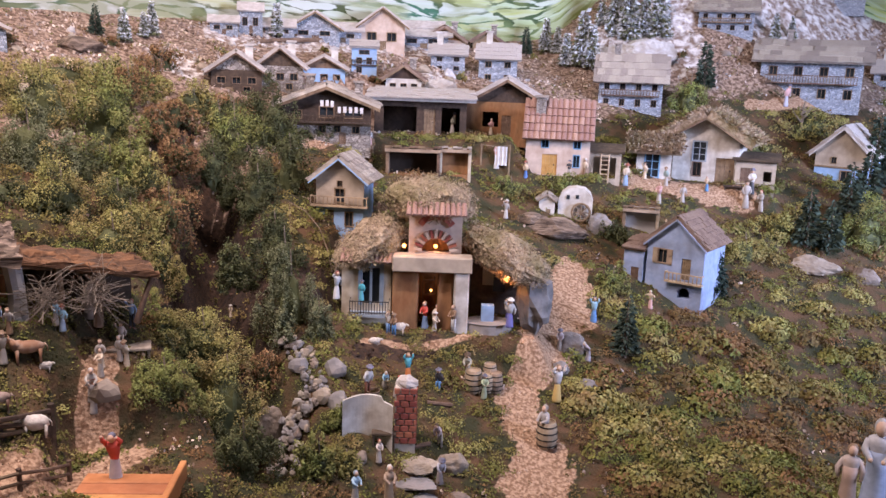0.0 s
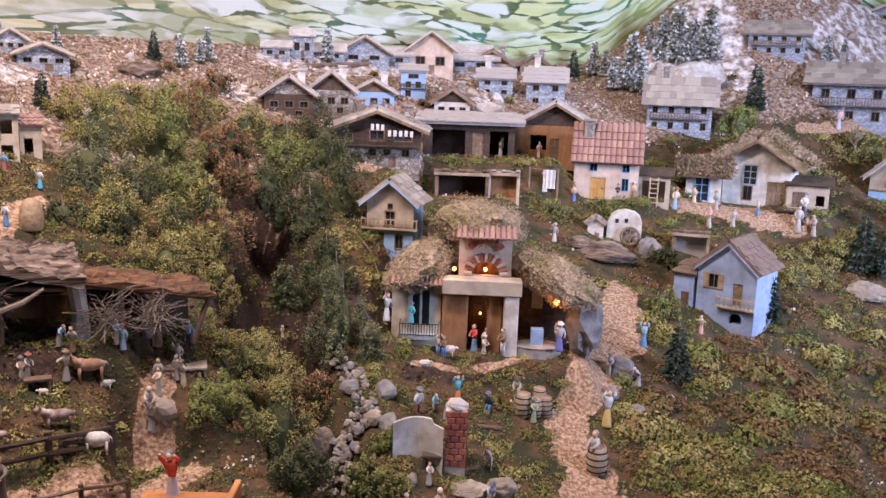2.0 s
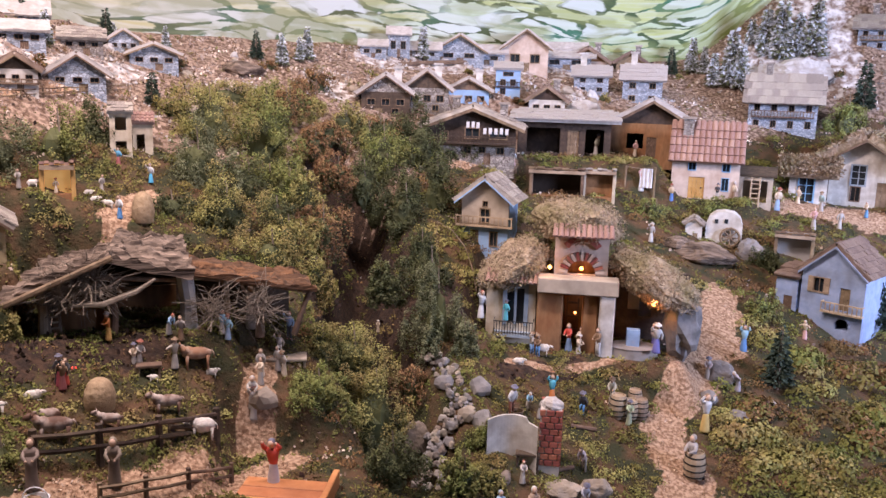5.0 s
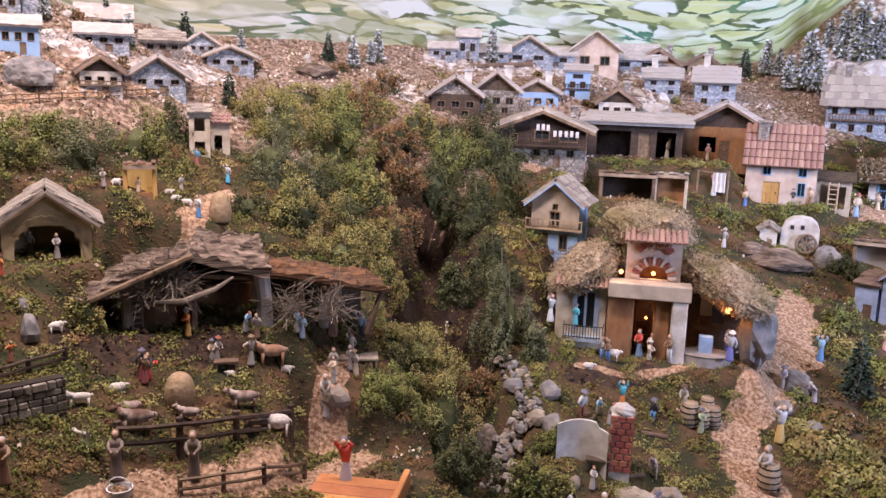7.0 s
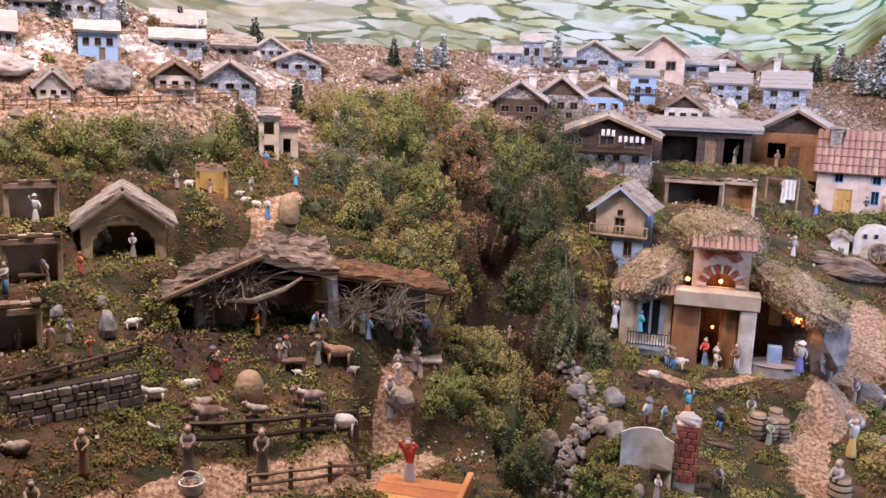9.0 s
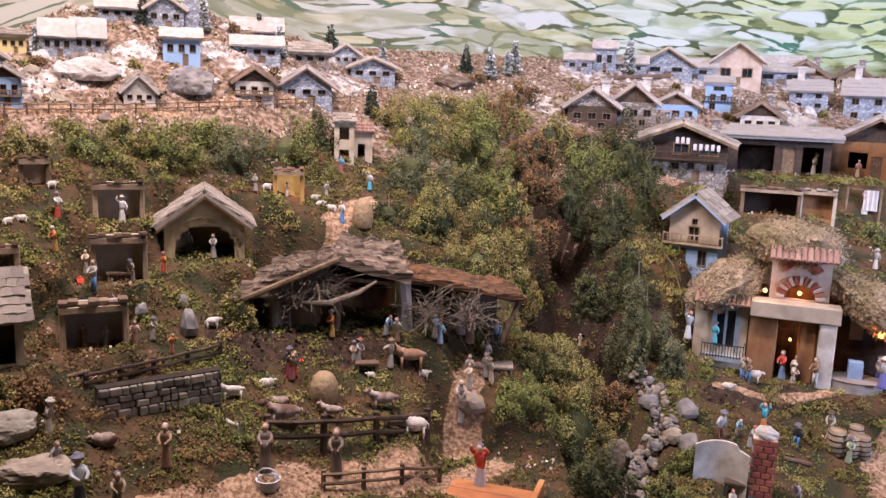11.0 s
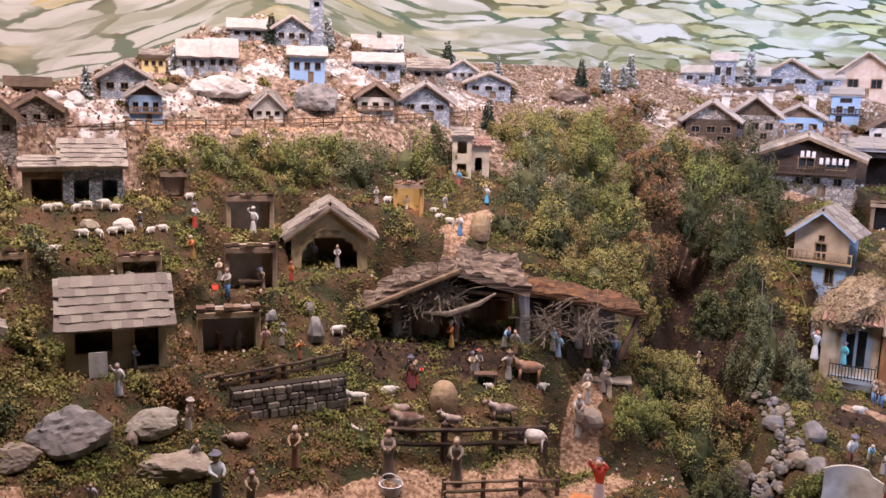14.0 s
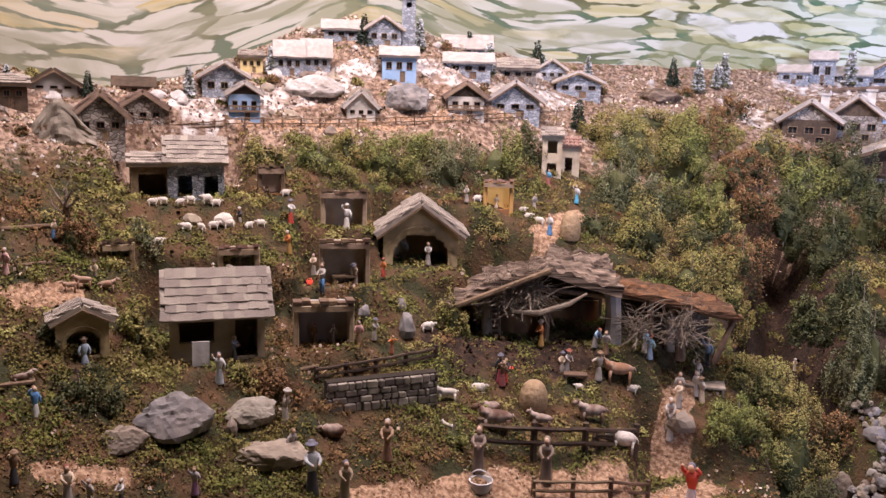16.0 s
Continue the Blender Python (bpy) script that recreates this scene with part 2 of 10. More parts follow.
def box(bm, x0, x1, y0, y1, z0, z1, m=None, mi=0, bevel=0.0):
    vs = [bm.verts.new((x, y, z)) for x in (x0, x1) for y in (y0, y1) for z in (z0, z1)]
    fs = [bm.faces.new([vs[i] for i in q]) for q in ((0, 1, 3, 2), (4, 6, 7, 5), (0, 4, 5, 1), (2, 3, 7, 6), (0, 2, 6, 4), (1, 5, 7, 3))]
    for q in fs:
        q.material_index = mi
    if bevel:
        es = list({e for q in fs for e in q.edges})
        r = bmesh.ops.bevel(bm, geom=es, offset=bevel, segments=1, affect="EDGES")
        vs = list({v for q in r["faces"] for v in q.verts} | {v for v in vs if v.is_valid})
        for q in r["faces"]:
            q.material_index = mi
    if m is not None:
        bmesh.ops.transform(bm, matrix=m, verts=vs)
    return vs


def tube(bm, pts, radii, sides=8, mi=0, caps=True):
    """A round bar through points."""
    rings = []
    for i, p in enumerate(pts):
        p = Vector(p)
        d = (Vector(pts[min(i + 1, len(pts) - 1)]) - Vector(pts[max(i - 1, 0)])).normalized()
        u = d.orthogonal().normalized()
        v = d.cross(u)
        r = radii[i] if isinstance(radii, (list, tuple)) else radii
        rings.append([bm.verts.new(p + r * (math.cos(k * math.tau / sides) * u + math.sin(k * math.tau / sides) * v)) for k in range(sides)])
    for a, b in zip(rings, rings[1:]):
        # keep neighbouring rings in step
        s = min(range(sides), key=lambda k: (a[0].co - b[k].co).length)
        b[:] = b[s:] + b[:s]
        for k in range(sides):
            bm.faces.new((a[k], a[(k + 1) % sides], b[(k + 1) % sides], b[k])).material_index = mi
    if caps:
        for r in (rings[0], rings[-1]):
            bm.faces.new(r).material_index = mi


def lathe(bm, profile, sides=12, centre=(0, 0), mi=0, sx=1.0, sy=1.0, lean=(0, 0)):
    """A turned shape: profile of (radius, height)."""
    rings = []
    for r, z in profile:
        rings.append([bm.verts.new((centre[0] + lean[0] * z + sx * r * math.cos(k * math.tau / sides), centre[1] + lean[1] * z + sy * r * math.sin(k * math.tau / sides), z)) for k in range(sides)])
    for a, b in zip(rings, rings[1:]):
        for k in range(sides):
            bm.faces.new((a[k], a[(k + 1) % sides], b[(k + 1) % sides], b[k])).material_index = mi
    bm.faces.new(rings[0]).material_index = mi
    bm.faces.new(rings[-1]).material_index = mi


def ball(bm, c, r, mi=0, m=None, seg=10, rings=7, rough=0.0):
    rx, ry, rz = r if isinstance(r, (tuple, list)) else (r, r, r)
    made = bmesh.ops.create_uvsphere(bm, u_segments=seg, v_segments=rings, radius=1)["verts"]
    t = Matrix.Translation(c) @ (m or Matrix()) @ Matrix.Diagonal((rx, ry, rz, 1))
    for v in made:
        if rough:
            v.co *= 1 + rough * noise.noise(v.co * 2.1 + Vector(c) * 40)
        v.co = t @ v.co
    for q in {q for v in made for q in v.link_faces}:
        q.material_index = mi


def quads_object(name, centres, ups, size, material, parent=None, label="", aspect=0.6, seed=1, spread=1.0, along=None):
    """Many small leaves: one bent quad (two triangles) each; along gives the lie of the surface they cover."""
    rng = np.random.default_rng(seed)
    n = len(centres)
    d = ups + spread * rng.normal(size=(n, 3))
    d /= np.linalg.norm(d, axis=1)[:, None] + 1e-9
    if along is not None:
        lie = along + spread * 0.6 * rng.normal(size=(n, 3))
        d = np.cross(lie, rng.normal(size=(n, 3)))
        d /= np.linalg.norm(d, axis=1)[:, None] + 1e-9
    e = np.cross(d, lie if along is not None else rng.normal(size=(n, 3)))
    e /= np.linalg.norm(e, axis=1)[:, None] + 1e-9
    s = (size * rng.uniform(0.6, 1.4, n))[:, None]
    v = np.empty((n, 4, 3))
    v[:, 0] = centres
    v[:, 1] = centres + 0.55 * s * d + aspect * 0.5 * s * e
    v[:, 2] = centres + s * d
    v[:, 3] = centres + 0.55 * s * d - aspect * 0.5 * s * e
    me = bpy.data.meshes.new(name)
    me.from_pydata(v.reshape(-1, 3).tolist(), [], np.arange(4 * n).reshape(-1, 4).tolist())
    me.materials.append(material)
    ob = new(name, me)
    if parent is not None:
        ob.parent = parent
    if label:
        tagged(ob, label)
    return ob


# ---- the ground of the model landscape ----
STAND = (-0.09, -0.03)
TERRACES = [  # levelled places: centre, height, half width across, half depth
    (-0.729, 2.049, 0.973, 0.225, 0.18),
    (0.517, 2.522, 0.788, 0.273, 0.17),
    (-1.047, 1.986, 1.116, 0.106, 0.13),
    (-1.146, 1.737, 1.095, 0.085, 0.1),
    (-1.091, 1.557, 1.01, 0.073, 0.09),
    (-1.235, 1.92, 1.206, 0.072, 0.08),
    (-1.246, 1.384, 1.017, 0.129, 0.13),
    (-0.27, 1.772, 0.697, 0.132, 0.11),
    (1.219, 3.541, 1.115, 0.175, 0.18),
    (1.946, 3.616, 1.078, 0.248, 0.18),
    (0.62, 3.657, 1.255, 0.38, 0.18),
    (0.566, 3.258, 1.135, 0.17, 0.09),
    (-1.614, 1.756, 1.285, 0.137, 0.18),
]


def slope(x, y):
    dx, dy = x - STAND[0], y - STAND[1]
    a = np.clip(np.arctan2(dx, dy), -1.05, 0.85)
    r = np.minimum(np.maximum(np.hypot(dx, dy), 0.8), 2.6 + 3.0 * np.maximum(a + 0.75, 0))  # level ground behind the far huts
    s = np.log(r / 2.4)
    z = 0.945 - 0.772 * a + 1.06 * s - 0.19 * a * a - 0.22 * a * s + 0.31 * s * s
    z = z + 0.34 * np.exp(-((x - 1.25) / 0.45) ** 2 - ((y - 1.5) / 0.5) ** 2)  # mossy bank beside the path
    for ax, ay, bx, by in ((-0.17, 2.95, -0.14, 2.35), (-0.14, 2.35, -0.02, 1.98)):  # the gorge
        u = np.clip(((x - ax) * (bx - ax) + (y - ay) * (by - ay)) / ((bx - ax) ** 2 + (by - ay) ** 2), 0, 1)
        z = z - 0.34 * np.exp(-((x - ax - u * (bx - ax)) ** 2 + (y - ay - u * (by - ay)) ** 2) / 0.10 ** 2)
    z = z + 0.15 * np.exp(-((x + 1.45) / 0.5) ** 2 - ((y - 2.8) / 0.4) ** 2)  # hill of the snowy hamlet
    far = 4.45 * np.exp(0.55 * np.maximum(a, 0))
    rr = np.hypot(dx, dy)
    z = z + 0.30 * np.clip((a - 0.33) / 0.12, 0, 1) * np.clip((rr - far + 0.55) / 0.4, 0, 1)  # ridge before the backdrop
    return z + 0.46 * np.exp(-((x - 2.7) / 0.8) ** 2 - ((y - 4.9) / 0.7) ** 2)  # hill under the high village


def ground(x, y):
    """Height of the ground: the rising slope with terraces cut into it."""
    z = slope(x, y)
    for cx, cy, cz, w, d in TERRACES:
        dx, dy = x - STAND[0], y - STAND[1]
        th = math.atan2(cx - STAND[0], cy - STAND[1])
        u = (x - cx) * math.cos(th) - (y - cy) * math.sin(th)
        v = (x - cx) * math.sin(th) + (y - cy) * math.cos(th)
        q = np.maximum(np.abs(u) / w, np.abs(v) / d)
        k = np.clip((1.35 - q) / 0.35, 0, 1)
        k = k * k * (3 - 2 * k)
        z = z * (1 - k) + cz * k
    return z


def wall_radius(a):
    return 4.45 * math.exp(0.68 * a + 0.25 * a * a if a < 0 else 0.55 * a)


# ---- kinds of things ----
PIECES = {}


def piece_mesh(kind):
    """Roof and wall pieces one unit wide and long, made once."""
    if kind in PIECES:
        return PIECES[kind]
    bm = bmesh.new()
    if kind.startswith("slab"):
        rng = random.Random(kind)
        c = [(-0.52 + rng.uniform(-0.05, 0.04), -0.1 + rng.uniform(-0.1, 0.05)), (0.52 + rng.uniform(-0.04, 0.05), -0.1 + rng.uniform(-0.1, 0.05)), (0.5, 1.15), (-0.5, 1.15)]
        c.insert(1, (rng.uniform(-0.2, 0.2), -0.15))
        lo = [bm.verts.new((x, y, 0)) for x, y in c]
        hi = [bm.verts.new((0.97 * x, 0.98 * y, 1)) for x, y in c]
        n = len(c)
        bm.faces.new(hi), bm.faces.new(lo[::-1])
        for k in range(n):
            bm.faces.new((lo[k], lo[(k + 1) % n], hi[(k + 1) % n], hi[k]))
        mats = {"slab": "slate", "slabs": "snowroof", "slabb": "browntile"}[kind.rstrip("0123456789")]
    else:
        for y, sc in ((-0.12, 1.0), (1.1, 0.82)):
            for k in range(7):
                t = math.pi * k / 6
                bm.verts.new((-0.5 * sc * math.cos(t), y, math.sin(t) * sc))
        bm.verts.ensure_lookup_table()
        for k in range(6):
            bm.faces.new([bm.verts[q] for q in (k, k + 1, k + 8, k + 7)])
        bm.faces.new([bm.verts[q] for q in range(7)])
        mats = "tile"
    me = bpy.data.meshes.new("roof_slab" if kind.startswith("slab") else "roof_tile")
    bm.normal_update()
    bm.to_mesh(me)
    bm.free()
    me.materials.append(M[mats])
    PIECES[kind] = me
    return me


def roof_plane(roof, origin, across, up, kind, cols, rows, thick, rng):
    """One slope of a roof laid with pieces, row upon row."""
    a, u = Vector(across), Vector(up)
    n = a.cross(u).normalized()
    if n.z < 0:
        n = -n
    w, s = a.length / cols, u.length / rows
    ah, uh = a.normalized(), u.normalized()
    for i in range(rows):
        for j in range(cols):
            if kind == "tile":
                k, th, off = "tile", thick, 0
            else:
                k, th, off = kind + str(rng.randrange(5)), thick * rng.uniform(0.8, 1.4), 0.5 * (i % 2)
            if off and j == cols - 1:
                continue
            p = Vector(origin) + ah * w * (j + 0.5 + off) + uh * s * i + n * (0.001 + 0.2 * thick)
            tilt = 0.6 * thick / s
            m = Matrix.Translation(p) @ Matrix((ah, uh, ah.cross(uh) if ah.cross(uh).z > 0 else -ah.cross(uh))).transposed().to_4x4()
            m = m @ Matrix.Rotation(-tilt + rng.uniform(-0.03, 0.03), 4, "X") @ Matrix.Rotation(rng.uniform(-0.05, 0.05), 4, "Z") @ Matrix.Diagonal((w * (1.0 if k == "tile" else rng.uniform(0.92, 1.12)), s * 1.1, th, 1))
            share("roof_tile" if k == "tile" else "roof_slab", piece_mesh(k), roof, m)


def holed_wall(bm, w, h, t, holes, mi=0, y=0.0, cut=None):
    """A wall of thickness t with openings cut right through it."""
    xs = sorted({-w / 2, w / 2, *[q for a, b, _, _ in holes for q in (a, b)]})
    zs = sorted({0, h, *([cut] if cut else []), *[q for _, _, a, b in holes for q in (a, b)]})

    def solid(i, j):
        if not (0 <= i < len(xs) - 1 and 0 <= j < len(zs) - 1):
            return False
        x, z = (xs[i] + xs[i + 1]) / 2, (zs[j] + zs[j + 1]) / 2
        return not any(a < x < b and c < z < d for a, b, c, d in holes)

    def quad(*p):
        bm.faces.new([bm.verts.new(q) for q in p]).material_index = mi

    for i in range(len(xs) - 1):
        for j in range(len(zs) - 1):
            if not solid(i, j):
                continue
            x0, x1, z0, z1 = xs[i], xs[i + 1], zs[j], zs[j + 1]
            quad((x0, y, z0), (x1, y, z0), (x1, y, z1), (x0, y, z1))
            quad((x0, y + t, z0), (x0, y + t, z1), (x1, y + t, z1), (x1, y + t, z0))
            if not solid(i - 1, j):
                quad((x0, y, z0), (x0, y, z1), (x0, y + t, z1), (x0, y + t, z0))
            if not solid(i + 1, j):
                quad((x1, y, z0), (x1, y + t, z0), (x1, y + t, z1), (x1, y, z1))
            if not solid(i, j - 1):
                quad((x0, y, z0), (x0, y + t, z0), (x1, y + t, z0), (x1, y, z0))
            if not solid(i, j + 1):
                quad((x0, y, z1), (x1, y, z1), (x1, y + t, z1), (x0, y + t, z1))


def opening(ob, x0, x1, z0, z1, t, kind, frame_mat="wood"):
    """The frame, leaf, panes or shutters that fill a hole in the front wall."""
    w, h = x1 - x0, z1 - z0
    if kind == "door":
        d = part("door", bmesh.new(), M[frame_mat], ob)
        bm = bmesh.new()
        n = 4
        for k in range(n):
            box(bm, x0 + w * k / n + 0.0004, x0 + w * (k + 1) / n - 0.0004, t * 0.35, t * 0.75, z0, z1)
        bm.to_mesh(d.data)
        bm.free()
        bm = bmesh.new()
        ball(bm, (x1 - 0.2 * w, t * 0.25, z0 + 0.5 * h), 0.05 * w, seg=6, rings=5)
        part("handle", bm, M["iron"], d)
    elif kind in ("window", "shutter", "cross"):
        q = part("window", bmesh.new(), M[frame_mat], ob)
        bm = bmesh.new()
        e = 0.08 * min(w, h)
        for a in ((x0 - e, x0 + e * 0.4, z0 - e, z1 + e), (x1 - e * 0.4, x1 + e, z0 - e, z1 + e), (x0 + e * 0.4, x1 - e * 0.4, z1 - e * 0.4, z1 + e), (x0 + e * 0.4, x1 - e * 0.4, z0 - e, z0 + e * 0.4)):
            box(bm, a[0], a[1], -0.0025, t * 0.5, a[2], a[3])
        box(bm, (x0 + x1) / 2 - e * 0.35, (x0 + x1) / 2 + e * 0.35, t * 0.2, t * 0.5, z0 + e * 0.4, z1 - e * 0.4)
        if kind == "cross":
            for k in (1, 2):
                box(bm, x0 + e * 0.4, x1 - e * 0.4, t * 0.22, t * 0.48, z0 + h * k / 3 - e * 0.25, z0 + h * k / 3 + e * 0.25)
        bm.to_mesh(q.data)
        bm.free()
        bm = bmesh.new()
        box(bm, x0 - 0.0005, x1 + 0.0005, t * 0.62, t * 0.75, z0, z1)
        part("pane", bm, M["glass"], q)
        if kind == "shutter":
            for sx in (x0 - e - 0.5 * w, x1 + e):
                bm = bmesh.new()
                box(bm, sx, sx + 0.5 * w, -0.004, -0.0005, z0 - e, z1 + e)
                for k in range(4):
                    zz = z0 - e + (h + 2 * e) * (k + 0.5) / 4
                    box(bm, sx + 0.06 * w, sx + 0.44 * w, -0.0055, -0.004, zz - 0.07 * h, zz + 0.07 * h)
                part("shutter", bm, M[frame_mat], q)
    elif kind == "arch":
        r, cx, n = w / 2, (x0 + x1) / 2, 9
        ring = bmesh.new()
        for sx in (-1, 1):  # fill the corners above the curve
            for k in range(4):
                a = math.pi / 2 * (k + 0.5) / 4
                xa = cx + sx * r * math.cos(a)
                xb = cx + sx * r
                zz = z1 - r + r * math.sin(a)
                box(ring, min(xa, xb), max(xa, xb), 0.001, t - 0.001, zz, z1 + 0.0005)
        spandrel = part("arch_surround", ring, M[frame_mat], ob)
        for k in range(n):
            bm = bmesh.new()
            a = math.pi * (k + 0.5) / n
            m = pose(cx + (r + 0.1 * w) * math.cos(a), 0, z1 - r + (r + 0.1 * w) * math.sin(a), 0, 90 - math.degrees(a), 0)
            box(bm, -0.19 * w, 0.19 * w, -0.003, t * 0.3, -0.05 * w, 0.05 * w, m)
            part("arch_stone", bm, M[frame_mat], spandrel)


def house(x, y, z, turn, w, d, h, rise, label, wall="plaster", roof="slab", ridge="gable", holes=(), upper=None, gable=None, cols=6, rows=5, chimneys=(), balcony=None, over=0.1, name="house", trim="wood", foot=0.05, edge=None):
    """A model house: walls with real openings, roof laid piece by piece, doors, windows, balcony and chimney. Its front is at y = 0 and looks along -y."""
    rng = random.Random(label + str(round(x, 2)))
    ob = thing(name, x, y, z, turn, label, "house", group="model houses")
    t = min(0.012, 0.06 * w)
    hs = [(w * (u - b / 2), w * (u + b / 2), h * v, h * (v + c)) for u, v, b, c, _ in holes]
    bm = bmesh.new()
    cut = upper[0] * h if upper else h
    holed_wall(bm, w, h, t, hs, 0, cut=cut if upper else None)
    box(bm, -w / 2, w / 2, 0, d, -foot, 0.0, mi=0)
    for sx in (-w / 2, w / 2 - t):
        box(bm, sx, sx + t, t, d - t, 0, h)
    box(bm, -w / 2, w / 2, d - t, d, 0, h)
    if ridge == "gable":
        for y0 in (0, d - t):
            p = [(-w / 2, h), (w / 2, h), (0, h + rise)]
            f, b = [bm.verts.new((a, y0, c)) for a, c in p], [bm.verts.new((a, y0 + t, c)) for a, c in p]
            gm = 1 if (upper or gable) and y0 == 0 else 0
            for q in (f, b[::-1], (f[0], b[0], b[1], f[1]), (f[1], b[1], b[2], f[2]), (f[2], b[2], b[0], f[0])):
                bm.faces.new(q).material_index = gm
    elif ridge == "eaves":
        for x0 in (-w / 2, w / 2 - t):
            p = [(0, h), (d, h), (d / 2, h + rise)]
            f, b = [bm.verts.new((x0, a, c)) for a, c in p], [bm.verts.new((x0 + t, a, c)) for a, c in p]
            for q in (f, b[::-1], (f[0], b[0], b[1], f[1]), (f[1], b[1], b[2], f[2]), (f[2], b[2], b[0], f[0])):
                bm.faces.new(q)
    else:
        for x0 in (-w / 2, w / 2 - t):
            p = [(0, h), (d, h), (d, h + rise)]
            f, b = [bm.verts.new((x0, a, c)) for a, c in p], [bm.verts.new((x0 + t, a, c)) for a, c in p]
            for q in (f, b[::-1], (f[0], b[0], b[1], f[1]), (f[1], b[1], b[2], f[2]), (f[2], b[2], b[0], f[0])):
                bm.faces.new(q)
    if upper:
        for q in bm.faces:
            c = q.calc_center_median()
            if c.z > cut and c.y < t:
                q.material_index = 1
    part("wall", bm, [M[wall], M[(upper[1] if upper else gable) or wall]], ob)
    if upper:  # storey band
        bm = bmesh.new()
        box(bm, -w / 2 - 0.002, w / 2 + 0.002, -0.004, 0.0, cut - 0.006, cut + 0.002)
        part("floor_beam", bm, M[trim], ob)
    # roof
    o, th = over * w, (0.02 + 0.05 * w if roof == "thatch" else 0.007 + 0.012 * w)
    bm = bmesh.new()
    planes = []
    if ridge == "gable":
        k = rise / (w / 2)
        for sx in (-1, 1):
            e = Vector((sx * (w / 2 + o), -o, h - k * o))
            u = Vector((-sx * (w / 2 + o), 0, rise + k * o))
            planes.append((e, Vector((0, d + 2 * o, 0)), u))
    elif ridge == "eaves":
        k = rise / (d / 2)
        planes.append((Vector((-w / 2 - o, -o, h - k * o)), Vector((w + 2 * o, 0, 0)), Vector((0, d / 2 + o, rise + k * o))))
        planes.append((Vector((-w / 2 - o, d + o, h - k * o)), Vector((w + 2 * o, 0, 0)), Vector((0, -d / 2 - o, rise + k * o))))
    else:
        k = rise / d
        planes.append((Vector((-w / 2 - o, -o, h - k * o)), Vector((w + 2 * o, 0, 0)), Vector((0, d + 2 * o, rise + 2 * k * o))))
    for e, a, u in planes:
        n = a.cross(u).normalized()
        n = n if n.z > 0 else -n
        na, nu = 10, 6
        grid = [[[bm.verts.new(e + a * (i / na) + u * (j / nu) + n * (lift * (th + (0.5 * th * noise.noise((e + a * (i / na) + u * (j / nu)) * 35) if roof in ("snow", "thatch") else 0)))) for j in range(nu + 1)] for i in range(na + 1)] for lift in (0, 1)]
        for i in range(na):
            for j in range(nu):
                bm.faces.new((grid[1][i][j], grid[1][i + 1][j], grid[1][i + 1][j + 1], grid[1][i][j + 1]))
                bm.faces.new((grid[0][i][j], grid[0][i][j + 1], grid[0][i + 1][j + 1], grid[0][i + 1][j]))
        for i in range(na):
            for j in (0, nu):
                bm.faces.new((grid[0][i][j], grid[0][i + 1][j], grid[1][i + 1][j], grid[1][i][j]))
        for j in range(nu):
            for i in (0, na):
                bm.faces.new((grid[0][i][j], grid[0][i][j + 1], grid[1][i][j + 1], grid[1][i][j]))
    base = {"snow": "snowroof", "thatch": "thatch", "tile": "tile", "slab": "slate", "slabs": "snowroof", "slabb": "browntile", "wood": "darkwood"}[roof]
    rf = part("roof", bm, M[base], ob)
    if roof in ("slab", "slabs", "slabb", "tile"):
        for e, a, u in planes:
            if ridge == "eaves" and a.cross(u).z < 0 and u.y < 0:
                continue
            n = a.cross(u).normalized()
            n = n if n.z > 0 else -n
            roof_plane(rf, e + n * th, a, u, roof, cols, rows, 0.35 * a.length / cols if roof == "tile" else 0.0025 + 0.035 * u.length / rows, rng)
    if roof == "thatch":
        pts, nor = [], []
        for e, a, u in planes:
            n = a.cross(u).normalized()
            n = n if n.z > 0 else -n
            for _ in range(1500):
                pts.append(e + a * rng.uniform(-0.03, 1.03) + u * rng.uniform(-0.06, 1.02) + n * th)
                nor.append(n - u.normalized() * 0.8)
        quads_object("thatch_straw", np.array(pts), np.array(nor), 0.016 + 0.02 * w, M["thatch"], rf, aspect=0.35, seed=len(pts))
    if ridge == "gable":  # barge boards along the gable
        for e, a, u in planes:
            bm = bmesh.new()
            p0, p1 = e + Vector((0, -0.001, 0)), e + u + Vector((0, -0.001, 0))
            dn = Vector((0, 0, -0.035 * w))
            dy = Vector((0, -0.004, 0))
            vs = [bm.verts.new(q) for q in (p0, p1, p1 + dn, p0 + dn, p0 + dy, p1 + dy, p1 + dn + dy, p0 + dn + dy)]
            for q in ((0, 1, 2, 3), (4, 7, 6, 5), (0, 4, 5, 1), (3, 2, 6, 7), (0, 3, 7, 4), (1, 5, 6, 2)):
                bm.faces.new([vs[i] for i in q])
            part("barge_board", bm, M[edge or trim], rf)
    for (u, v, b, c, kind), (x0, x1, z0, z1) in zip(holes, hs):
        opening(ob, x0, x1, z0, z1, t, kind.split(":")[0], kind.split(":")[1] if ":" in kind else trim)
    for u, v, cw in chimneys:
        bm = bmesh.new()
        zt = h + rise * (1 - abs(u) * 2 if ridge == "gable" else 1 - abs(v * 2 - 1)) - 0.02
        box(bm, u * w - cw / 2, u * w + cw / 2, v * d - cw / 2, v * d + cw / 2, zt - 0.02, zt + 0.05 + cw)
        ch = part("chimney", bm, M["white" if roof in ("snow", "slabs") else "stonewall"], ob)
        bm = bmesh.new()
        box(bm, u * w - 0.7 * cw, u * w + 0.7 * cw, v * d - 0.7 * cw, v * d + 0.7 * cw, zt + 0.05 + cw, zt + 0.058 + cw)
